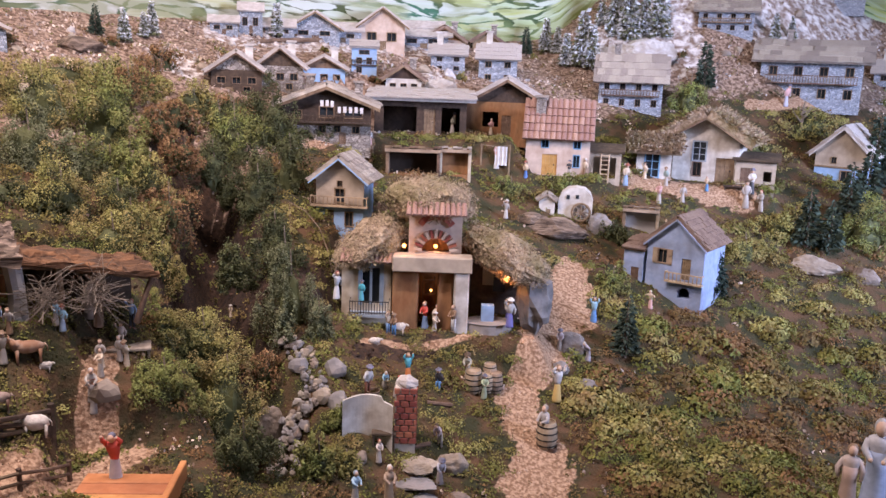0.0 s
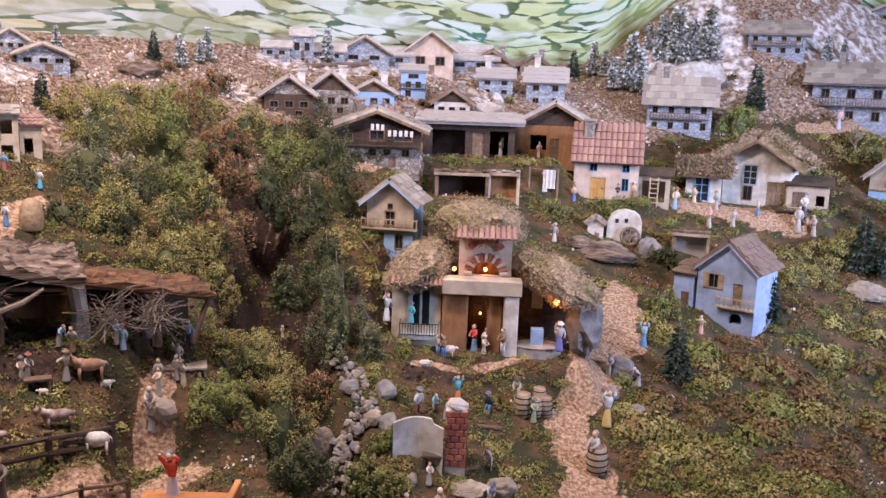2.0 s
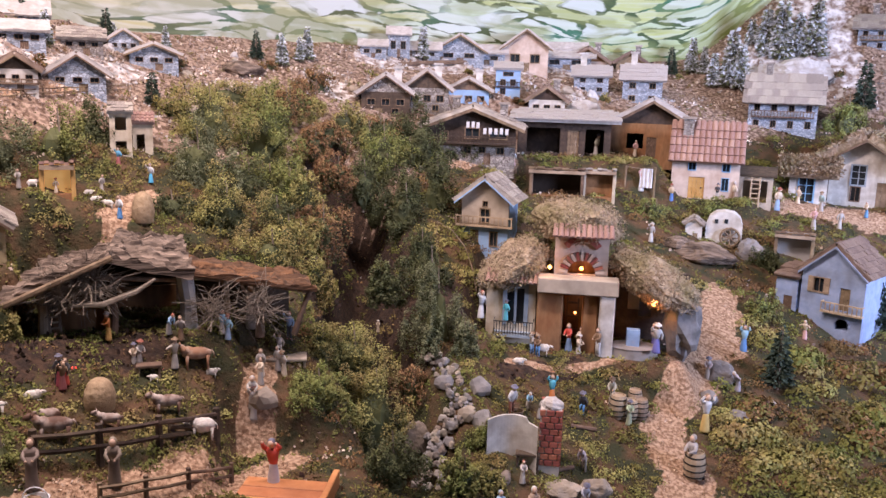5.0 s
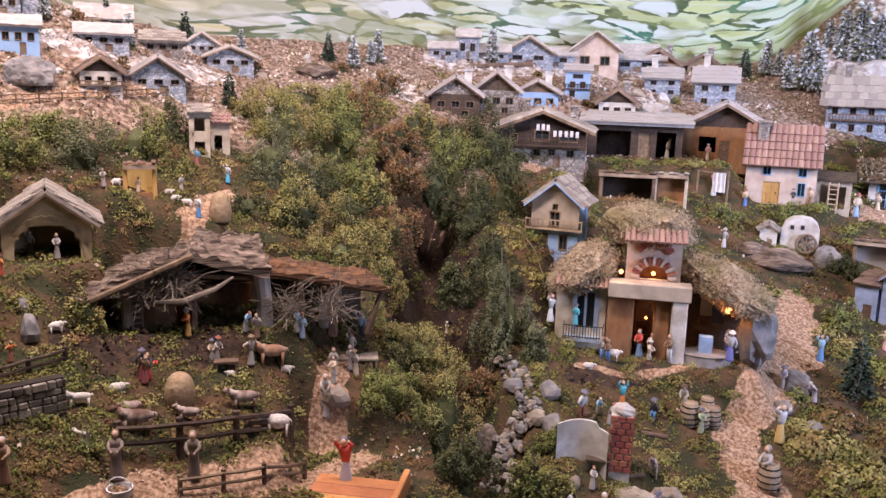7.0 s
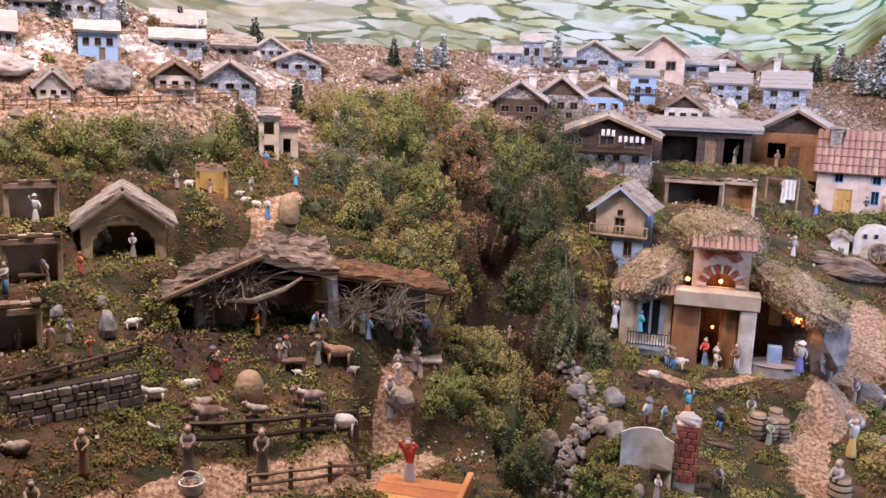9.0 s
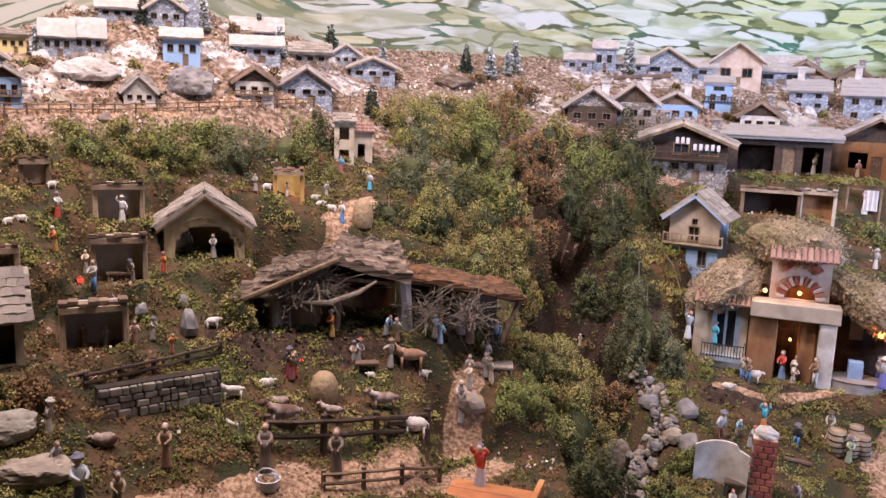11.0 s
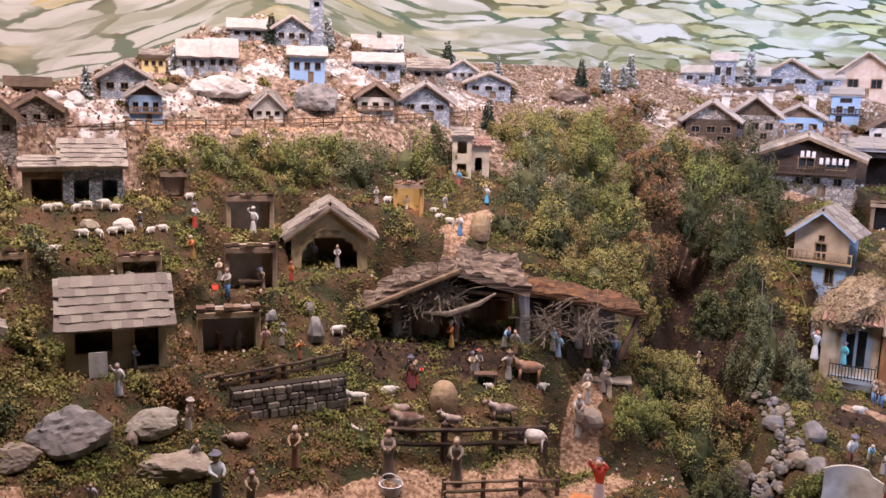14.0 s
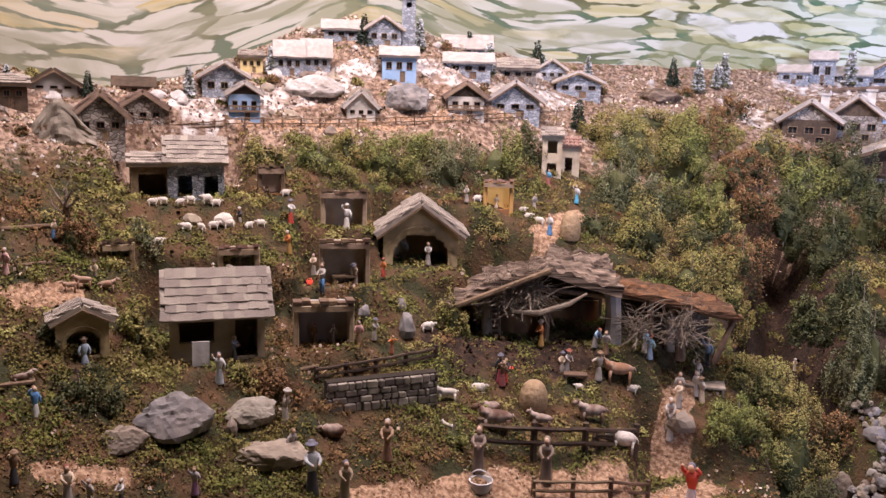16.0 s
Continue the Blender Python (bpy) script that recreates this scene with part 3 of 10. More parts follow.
        part("chimney_cap", bm, M["snow" if roof in ("snow", "slabs") else "slate"], ch)
    if balcony:
        zf, b0, b1, mat_name = balcony
        x0, x1, dep, hh = b0 * w, b1 * w, 0.11 * w, 0.17 * h
        bal = part("balcony", bmesh.new(), M[mat_name], ob)
        bm = bmesh.new()
        box(bm, x0, x1, -dep, 0.001, zf * h - 0.005, zf * h)
        for yy in (-dep,):
            box(bm, x0, x1, yy, yy + 0.003, zf * h + hh - 0.004, zf * h + hh)
        for xx in (x0, x1 - 0.003):
            box(bm, xx, xx + 0.003, -dep + 0.003, 0.0, zf * h + hh - 0.004, zf * h + hh)
        bm.to_mesh(bal.data)
        bm.free()
        k = max(4, int((x1 - x0) / 0.014))
        for i in range(k + 1):
            bm = bmesh.new()
            xx = x0 + (x1 - x0 - 0.003) * i / k
            box(bm, xx, xx + 0.003, -dep, -dep + 0.003, zf * h, zf * h + hh - 0.004)
            part("baluster", bm, M[mat_name], bal)
    return ob


def figurine(x, y, z, turn, h, top, low, label, legs="skirt", arms="down", head=None, bend=0.0, sit=False, name="figurine", group="clay figurines"):
    """A painted clay figure as one plain shape: robe or legs, trunk, arms, head and cap."""
    bm = bmesh.new()
    own = random.Random(round(x * 1000) * 31 + round(y * 1000))
    if arms == "down":
        arms = own.choice(("front", "hips", "one", "front", "down"))
    if head == (0.6, 0.5, 0.38) or head is None:
        head = own.choice(((0.12, 0.08, 0.05), (0.30, 0.20, 0.12), (0.16, 0.16, 0.22), (0.58, 0.54, 0.50), (0.36, 0.12, 0.08)))
    bend = bend or own.uniform(-4, 14)
    turn += own.uniform(-35, 35)

    def fresh(c):  # glazed clay is a shade clearer than the raw colour
        g = sum(c) / 3
        return tuple(round(min(0.75, max(0.02, 1.2 * (g + 1.05 * (v - g)))), 2) for v in c)
    mats = [paint(*fresh(low)), paint(*fresh(top)), paint(0.66, 0.45, 0.33), paint(*(head or (0.12, 0.08, 0.05)))]
    hip = 0.30 * h if sit else 0.46 * h
    if legs == "skirt":
        lathe(bm, [(0.135 * h, 0), (0.13 * h, 0.04 * h), (0.095 * h, hip * 0.7), (0.072 * h, hip), (0.06 * h, hip + 0.03 * h)], 10, mi=0, sy=0.85)
    elif legs == "robe":
        lathe(bm, [(0.14 * h, 0), (0.125 * h, 0.08 * h), (0.10 * h, hip), (0.115 * h, hip + 0.2 * h)], 10, mi=0, sy=0.8)
    else:
        for sx in (-1, 1):
            knee = (sx * 0.06 * h, -0.13 * h, hip) if sit else (sx * 0.055 * h, -0.01 * h, 0.25 * h)
            tube(bm, [(sx * 0.06 * h, -0.13 * h if sit else 0, 0), knee, (sx * 0.045 * h, 0, hip + 0.02 * h)], [0.035 * h, 0.042 * h, 0.055 * h], 7, 0)
            ball(bm, (sx * 0.06 * h, (-0.15 if sit else -0.025) * h, 0.018 * h), (0.032 * h, 0.06 * h, 0.02 * h), 3, seg=7, rings=5)
    tilt = Matrix.Translation((0, 0, hip)) @ Matrix.Rotation(math.radians(bend), 4, "X")
    b2 = bmesh.new()
    sh = 0.36 * h
    lathe(b2, [(0.07 * h, -0.02 * h), (0.095 * h, 0.1 * h), (0.13 * h, 0.26 * h), (0.11 * h, 0.33 * h), (0.04 * h, sh)], 10, mi=1, sy=0.7)
    ball(b2, (0, -0.012 * h, sh + 0.075 * h), (0.066 * h, 0.072 * h, 0.085 * h), 2, seg=9, rings=7)
    if head and len(head) == 3 and legs != "robe":
        ball(b2, (0, 0.016 * h, sh + 0.100 * h), (0.072 * h, 0.072 * h, 0.076 * h), 3, seg=9, rings=6)
        if own.random() < 0.45:  # brimmed hat
            lathe(b2, [(0.12 * h, sh + 0.125 * h), (0.118 * h, sh + 0.14 * h), (0.066 * h, sh + 0.142 * h), (0.056 * h, sh + 0.20 * h), (0.03 * h, sh + 0.212 * h), (0.0005, sh + 0.212 * h)], 10, mi=3)
    else:
        ball(b2, (0, 0.02 * h, sh + 0.08 * h), (0.078 * h, 0.074 * h, 0.098 * h), 3, seg=9, rings=6)
    ends = {"down": ((-0.15, -0.04, 0.02), (0.15, -0.04, 0.02)), "up": ((-0.13, -0.10, 0.52), (0.13, -0.10, 0.52)), "front": ((-0.06, -0.2, 0.16), (0.06, -0.2, 0.16)),
            "one": ((-0.17, -0.1, 0.5), (0.14, -0.06, 0.02)), "wide": ((-0.28, -0.06, 0.22), (0.28, -0.06, 0.22)), "hips": ((-0.1, -0.06, 0.05), (0.1, -0.06, 0.05))}[arms]
    for (ex, ey, ez), sx in zip(ends, (-1, 1)):
        s0 = Vector((sx * 0.095 * h, 0, 0.29 * h))
        s2 = Vector((ex * h, ey * h, ez * h))
        s1 = (s0 + s2) / 2 + Vector((sx * 0.05 * h, 0.03 * h, -0.02 * h))
        tube(b2, [s0, s1, s2], [0.045 * h, 0.040 * h, 0.030 * h], 6, 1)
        ball(b2, s2, 0.027 * h, 2, seg=6, rings=5)
    bmesh.ops.transform(b2, matrix=tilt, verts=b2.verts)
    me = bpy.data.meshes.new("tmp")
    b2.to_mesh(me)
    b2.free()
    bm.from_mesh(me)
    bpy.data.meshes.remove(me)
    ob = mesh_object(name, bm, mats, m=pose(x, y, z, 0, 0, turn), smooth=True)
    return tagged(ob, label, "figurine", group)


def animal(x, y, z, turn, length, material, label, kind="sheep", name="sheep", head_mat=None, group="model animals", lie=False):
    """A four-legged clay animal that looks along +x, as one plain shape."""
    bm = bmesh.new()
    L = length
    fat, leg = {"sheep": (0.27, 0.30), "cow": (0.185, 0.34), "dog": (0.15, 0.36), "donkey": (0.19, 0.45)}[kind]
    zc = (0.08 if lie else leg) * L + fat * L * 0.8
    ball(bm, (0, 0, zc), (0.42 * L, fat * 0.8 * L, fat * L), 0, seg=12, rings=8, rough=0.18 if kind == "sheep" else 0.06)
    ball(bm, (0.26 * L, 0, zc + 0.04 * L), (0.2 * L, fat * 0.7 * L, fat * 0.95 * L), 0, seg=9, rings=6)
    low = kind == "sheep" or lie
    hz = zc + (0.14 if low else 0.22) * L
    tube(bm, [(0.3 * L, 0, zc + 0.03 * L), (0.46 * L, 0, hz)], [0.15 * L, 0.085 * L], 8)
    ball(bm, (0.55 * L, 0, hz), (0.14 * L, 0.075 * L, 0.085 * L), 1, pose(0, 0, 0, 0, 25, 0), seg=8, rings=6)
    for sy in (-1, 1):
        ball(bm, (0.47 * L, sy * 0.09 * L, hz + 0.06 * L), (0.02 * L, 0.05 * L, 0.03 * L), 1, seg=6, rings=4)
        if kind == "cow":
            tube(bm, [(0.48 * L, sy * 0.05 * L, hz + 0.06 * L), (0.5 * L, sy * 0.12 * L, hz + 0.13 * L)], [0.018 * L, 0.006 * L], 5)
        if not lie:
            for lx in (-0.3, 0.28):
                tube(bm, [(lx * L, sy * fat * 0.45 * L, zc - 0.05 * L), (lx * L + 0.01 * L, sy * fat * 0.45 * L, leg * 0.5 * L), (lx * L, sy * fat * 0.45 * L, 0)], [0.06 * L, 0.036 * L, 0.034 * L], 6, 1 if kind == "sheep" else 0)
        else:
            tube(bm, [(0.2 * L, sy * 0.16 * L, 0.06 * L), (0.42 * L, sy * 0.14 * L, 0.03 * L)], 0.04 * L, 6)
    tube(bm, [(-0.4 * L, 0, zc + 0.08 * L), (-0.47 * L, 0, zc - 0.02 * L), (-0.48 * L, 0, zc - 0.16 * L)], [0.025 * L, 0.02 * L, 0.015 * L], 5)
    ob = mesh_object(name, bm, [M[material], M[head_mat or material]], m=pose(x, y, z, 0, 0, turn), smooth=True)
    return tagged(ob, label, "sheep" if kind == "sheep" else name.replace("_", " "), group)


def fir(x, y, z, h, label, snow=False, lean=0.0, group="model firs"):
    """A small fir: tapered trunk and whorls of drooping needle sprays."""
    ob = thing("fir_tree", x, y, z, random.Random(x * 91 + y).uniform(0, 360), label, "tree", group)
    bm = bmesh.new()
    tube(bm, [(0, 0, -0.015), (0, 0, h * 0.5), (0, 0, h * 0.97)], [0.035 * h, 0.02 * h, 0.004 * h], 6)
    part("trunk", bm, M["bark"], ob)
    rng = np.random.default_rng(int(abs(x * 1000 + y * 77)))
    n = 900
    zz = 1 - np.sqrt(rng.uniform(0, 1, n))
    zz = 0.08 + 0.92 * np.clip(zz, 0, 1)
    whorl = 0.78 + 0.22 * np.cos(zz * 55)
    rr = (0.20 if snow else 0.25) * h * (1.02 - zz) * whorl * np.sqrt(rng.uniform(0.15, 1, n))
    th = rng.uniform(0, math.tau, n)
    rr *= 1 + 0.18 * np.sin(3 * th + zz * 9)
    c = np.stack([rr * np.cos(th), rr * np.sin(th), zz * h], 1)
    up = np.stack([np.cos(th), np.sin(th), np.full(n, -0.35)], 1)
    quads_object("needles", c, up, 0.085 * h, M["leafgrey" if snow else "fir"], ob, aspect=0.5, seed=3, spread=0.35)
    if snow:
        k = rng.uniform(0, 1, n) < 0.92
        quads_object("frost", c[k] + np.array([0, 0, 0.006]), up[k], 0.088 * h, M["firsnow"], ob, "white flocked frost", aspect=0.6, seed=4, spread=0.35)
    return ob


def bush(x, y, z, rx, ry, rz, leaves, label, count=2200, size=0.02, lobes=16, name="bush", dark="leafdark", seed=0, droop=0.0, group="dried bushes"):
    """A dense bush: woody twigs carrying lobes of many small leaves, uneven in outline."""
    ob = thing(name, x, y, z, 0, label, "bush", group)
    rng = np.random.default_rng(int(abs(x * 997 + y * 131 + z * 17)) + seed)
    count, size = int(count * 2.1), size * 0.62
    main = rng.normal(size=(lobes, 3))
    main /= np.linalg.norm(main, axis=1)[:, None]
    main[:, 2] = np.abs(main[:, 2])
    main *= rng.uniform(0.45, 0.85, (lobes, 1))
    mrad = rng.uniform(0.20, 0.38, lobes)
    main, mrad = np.vstack([main, [[0, 0, 0.3]]]), np.r_[mrad, 0.55]
    tufts = 9
    out = rng.normal(size=(len(mrad), tufts, 3))
    out /= np.linalg.norm(out, axis=2)[:, :, None]
    cen = (main[:, None] + out * (mrad[:, None, None] * rng.uniform(0.65, 0.95, (len(mrad), tufts, 1)))).reshape(-1, 3)
    rad = np.repeat(mrad, tufts) * rng.uniform(0.24, 0.44, len(cen))
    wts = rad ** 2 / (rad ** 2).sum()
    k = rng.choice(len(rad), count, p=wts)
    d = rng.normal(size=(count, 3))
    d /= np.linalg.norm(d, axis=1)[:, None]
    p = cen[k] + d * rad[k][:, None] * rng.uniform(0.70, 1.12, (count, 1))
    ins = np.zeros(count, bool)
    for c, r in zip(main, mrad):
        ins |= np.linalg.norm(p - c, axis=1) < 0.62 * r
    keep = (~ins) & (p[:, 2] > -0.25)
    p, d = p[keep], d[keep]
    s = np.array([rx, ry, rz])
    d = d + np.array([0, 0, 0.25 - droop])
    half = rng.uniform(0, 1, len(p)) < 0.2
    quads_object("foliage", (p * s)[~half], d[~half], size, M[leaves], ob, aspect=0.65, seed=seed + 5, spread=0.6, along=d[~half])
    # leaves further in take a darker tone: painted shade between the lobes
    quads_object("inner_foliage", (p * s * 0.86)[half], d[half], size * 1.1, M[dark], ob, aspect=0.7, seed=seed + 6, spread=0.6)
    bm = bmesh.new()
    tube(bm, [(0, 0, -0.03), (0.1 * rx, 0, 0.4 * rz), (0.05 * rx, 0, 0.9 * rz)], [0.006, 0.004, 0.0015], 5)
    part("stem", bm, M["twig"], ob)
    # dark core: stops see-through and paints the shade deep in the bush
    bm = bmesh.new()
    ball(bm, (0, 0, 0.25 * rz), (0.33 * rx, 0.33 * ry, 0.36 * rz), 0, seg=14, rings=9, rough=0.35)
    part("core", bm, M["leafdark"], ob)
    return ob


def rock(x, y, z, sx, sy, sz, turn, label, material="stone", name="rock", sharp=0.35, seed=0, group="stones"):
    bm = bmesh.new()
    bmesh.ops.create_icosphere(bm, subdivisions=4 if max(sx, sy) > 0.035 else 2, radius=1)
    o = Vector((x * 31 + seed, y * 17, z * 5))
    for v in bm.verts:
        f = 1 + sharp * noise.noise(v.co * 1.1 + o) + 0.16 * noise.noise(v.co * 3.3 + o)
        for q in range(7):  # broken faces
            d = Vector((math.sin(q * 2.4 + o.x), math.cos(q * 1.7 + o.y), 0.6 * math.sin(q * 3.1 + o.x))).normalized()
            f = min(f, 0.80 / max(v.co.normalized().dot(d), 0.3))
        f += 0.05 * noise.noise(v.co * 8 + o) + 0.03 * noise.noise(v.co * 17 + o)
        c = v.co * f
        c.z = max(c.z, -0.45)
        v.co = Vector((c.x * sx, c.y * sy, c.z * sz))
    ob = mesh_object(name, bm, M[material], m=pose(x, y, z + 0.3 * sz, 0, 0, turn))
    return tagged(ob, label, "rock", group)


def fence(points, h, label, post=0.008, rails=(0.45, 0.85), name="fence", material="wood", group=""):
    """Posts set in the ground along a line, with rails between them."""
    x0, y0 = points[0][:2]
    ob = thing(name, x0, y0, 0, 0, label, "fence", group)
    for px, py, pz in points:
        bm = bmesh.new()
        tube(bm, [(px - x0, py - y0, pz - 0.02), (px - x0, py - y0, pz + h)], [post, post * 0.85], 6)
        part("post", bm, M[material], ob)
    for (ax, ay, az), (bx, by, bz) in zip(points, points[1:]):
        for k in rails:
            bm = bmesh.new()
            tube(bm, [(ax - x0, ay - y0 - post, az + k * h), ((ax + bx) / 2 - x0, (ay + by) / 2 - y0 - post, (az + bz) / 2 + k * h - 0.002), (bx - x0, by - y0 - post, bz + k * h)], post * 0.6, 6)
            part("rail", bm, M[material], ob)
    return ob


def barrel(x, y, z, turn, h, label, material="palewood", name="barrel", lying=False):
    ob = thing(name, x, y, z, turn, label, "barrel", "barrels")
    bm = bmesh.new()
    lathe(bm, [(0.30 * h, 0), (0.36 * h, 0.25 * h), (0.38 * h, 0.5 * h), (0.36 * h, 0.75 * h), (0.30 * h, h), (0.27 * h, h), (0.27 * h, 0.94 * h)], 14)
    part("body", bm, M[material], ob)
    for zz, r in ((0.15, 0.345), (0.38, 0.38), (0.62, 0.38), (0.85, 0.345)):
        bm = bmesh.new()
        lathe(bm, [(r * h, (zz - 0.025) * h), (r * h + 0.012 * h, (zz - 0.02) * h), (r * h + 0.012 * h, (zz + 0.02) * h), (r * h, (zz + 0.025) * h)], 14)
        part("hoop", bm, M["iron"], ob)
    return ob


def skep(x, y, z, h, r, label, name="straw_hive", group="straw hives"):
    """A rounded straw stack wound in coils."""
    bm = bmesh.new()
    prof = []
    for k in range(25):
        t = k / 24
        rr = r * (0.88 + 0.12 * math.sin(math.pi * min(t * 1.4, 1))) * (1 if t < 0.6 else math.sqrt(max(0.0, 1 - ((t - 0.6) / 0.42) ** 2)))
        prof.append((max(rr, 0.004) * (1 + 0.025 * (k % 2)), t * h))
    lathe(bm, prof, 18)
    ob = mesh_object(name, bm, M["straw"], m=pose(x, y, z), smooth=True)
    return tagged(ob, label, "straw stack", group)


def ladder(x, y, z, turn, h, w, label, rungs=6, lean=15):
    ob = thing("ladder", x, y, z, turn, label, "ladder")
    ob.matrix_basis = pose(x, y, z, 0, 0, turn) @ pose(0, 0, 0, -lean, 0, 0)
    for sx in (-w / 2, w / 2):
        bm = bmesh.new()
        tube(bm, [(sx, 0, -0.005), (sx, 0, h)], 0.0035, 6)
        part("rail", bm, M["palewood"], ob)
    for k in range(rungs):
        bm = bmesh.new()
        tube(bm, [(-w / 2, 0, h * (k + 0.6) / rungs), (w / 2, 0, h * (k + 0.6) / rungs)], 0.0026, 6)
        part("rung", bm, M["palewood"], ob)
    return ob


def niche(x, y, z, turn, w, d, h, label, back="greyplaster", side="palewood", roof="wood", lit=False, name="open_hut", slope_up=-0.006):
    """An open-fronted hut: two posts or side walls, a back wall and a sheet of roof."""
    ob = thing(name, x, y, z, turn, label, "hut", "open huts")
    for sx in (-1, 1):
        bm = bmesh.new()
        box(bm, sx * w / 2 - 0.006, sx * w / 2 + 0.006, 0, d, -0.04, h, bevel=0.0015)
        part("side_wall", bm, M[side], ob)
    bm = bmesh.new()
    box(bm, -w / 2 + 0.006, w / 2 - 0.006, d - 0.01, d, -0.04, h)
    part("back_wall", bm, M["warmlit" if lit else back], ob)
    bm = bmesh.new()
    box(bm, -w / 2 + 0.006, w / 2 - 0.006, 0, d - 0.01, -0.04, 0.004)
    part("floor", bm, M["rust"], ob)
    n = 7
    roof_mat = M[{"wood": "wood", "slab": "slate", "tile": "tile", "bark": "bark", "thatch": "thatch"}[roof]]
    for k in range(n):
        bm = bmesh.new()
        x0, x1 = -w * 0.56 + w * 1.12 * k / n, -w * 0.56 + w * 1.12 * (k + 1) / n
        dz = 0.003 * math.sin(k * 2.3)
        vs = box(bm, x0 + 0.0006, x1 - 0.0006, -0.008 + 0.006 * math.sin(k * 1.7), d + 0.01, h + dz, h + 0.007 + dz)
        for v in vs:
            v.co.z += slope_up * (v.co.y / d)
        part("roof_board", bm, roof_mat, ob)
    bm = bmesh.new()
    box(bm, -w * 0.55, w * 0.55, -0.008, 0.0, h - 0.014, h - 0.002)
    part("lintel", bm, M["palewood"], ob)
    return ob


# ---- ground, painted backdrop and room ----
GRAVEL = [  # strewn paths: points with half widths
    [(1.04, 2.78, 0.065), (0.95, 2.55, 0.076), (0.74, 2.26, 0.049), (0.67, 2.14, 0.049), (0.70, 1.99, 0.068), (0.65, 1.87, 0.084)],
    [(-0.86, 1.26, 0.012), (-0.76, 1.36, 0.022), (-0.64, 1.47, 0.036), (-0.44, 1.66, 0.045)],
    [(-0.36, 1.73, 0.050), (-0.28, 1.85, 0.036)],
    [(-1.63, 2.05, 0.019), (-1.31, 2.39, 0.021), (-0.94, 2.89, 0.023)],
    [(1.51, 3.45, 0.054), (1.74, 3.43, 0.073), (1.97, 3.36, 0.073)],
    [(0.10, 3.20, 0.022), (0.40, 3.41, 0.023)],
    [(-1.50, 1.10, 0.024), (-1.45, 1.21, 0.025)],
    [(-1.23, 0.90, 0.018), (-1.15, 0.99, 0.014)],
    [(0.26, 2.28, 0.009), (0.63, 2.34, 0.010)],
    [(-0.37, 1.90, 0.040), (-0.35, 2.00, 0.027)],
    [(-0.80, 2.28, 0.034), (-0.74, 2.45, 0.024)],
    [(2.45, 4.11, 0.035), (3.05, 4.17, 0.036)],
]
EARTH = [  # bare brown earth; its near-black tone also holds the gorge's painted shade
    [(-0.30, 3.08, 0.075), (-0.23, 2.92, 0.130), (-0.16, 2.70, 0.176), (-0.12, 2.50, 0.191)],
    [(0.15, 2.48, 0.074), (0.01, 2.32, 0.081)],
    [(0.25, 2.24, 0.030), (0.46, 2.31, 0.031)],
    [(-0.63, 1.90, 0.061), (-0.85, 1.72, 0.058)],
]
SNOW = [  # flocked snow
    [(-0.36, 3.65, 0.100), (-0.30, 3.59, 0.066)],
    [(0.84, 4.22, 0.082), (0.77, 4.11, 0.068)],
    [(-1.76, 1.99, 0.053), (-1.69, 2.11, 0.062), (-1.60, 2.35, 0.059), (-1.50, 2.53, 0.047)],
    [(-1.33, 2.70, 0.049), (-1.14, 2.75, 0.049), (-0.96, 3.13, 0.053)],
    [(-0.17, 4.15, 0.096), (0.37, 4.44, 0.126), (0.85, 4.63, 0.111)],
    [(1.96, 4.69, 0.166), (2.21, 4.51, 0.162), (2.19, 4.86, 0.172)],
    [(2.86, 4.58, 0.192), (3.50, 4.88, 0.182)],
]


def cover(x, y, spots):
    """How far a place lies inside a strewn patch, 0 to 1."""
    best = np.zeros_like(np.asarray(x, float))
    wob = 0.13 * (np.sin(61 * x + 17 * y) + np.sin(53 * y - 29 * x + 1) + np.sin(113 * x - 97 * y) + np.sin(171 * y + 149 * x))
    for sx, sy, r in spots:
        q = np.hypot(x - sx, y - sy) / r + wob
        best = np.maximum(best, np.clip((1.25 - q) / 0.45, 0, 1))
    return best


def scree(x, y):
    """The bare stony upper ground of the villages, 0 to 1."""
    a, r = np.arctan2(x - STAND[0], y - STAND[1]), np.hypot(x - STAND[0], y - STAND[1])
    return np.clip((r - (2.9 + np.where(a < 0, 0.9, 3.5) * a)) / 0.25, 0, 1)


def strew(path):
    """Spots along a path given by a few corners."""
    out = []
    for (ax, ay, ar), (bx, by, br) in zip(path, path[1:]):
        n = max(1, int(math.hypot(bx - ax, by - ay) / (0.6 * min(ar, br))))
        out += [(ax + (bx - ax) * k / n, ay + (by - ay) * k / n, ar + (br - ar) * k / n) for k in range(n + 1)]
    return out


GRAVEL_SPOTS = [q for path in GRAVEL for q in strew(path)]
EARTH_SPOTS = [q for path in EARTH for q in strew(path)]
SNOW_SPOTS = [q for path in SNOW for q in strew(path)]


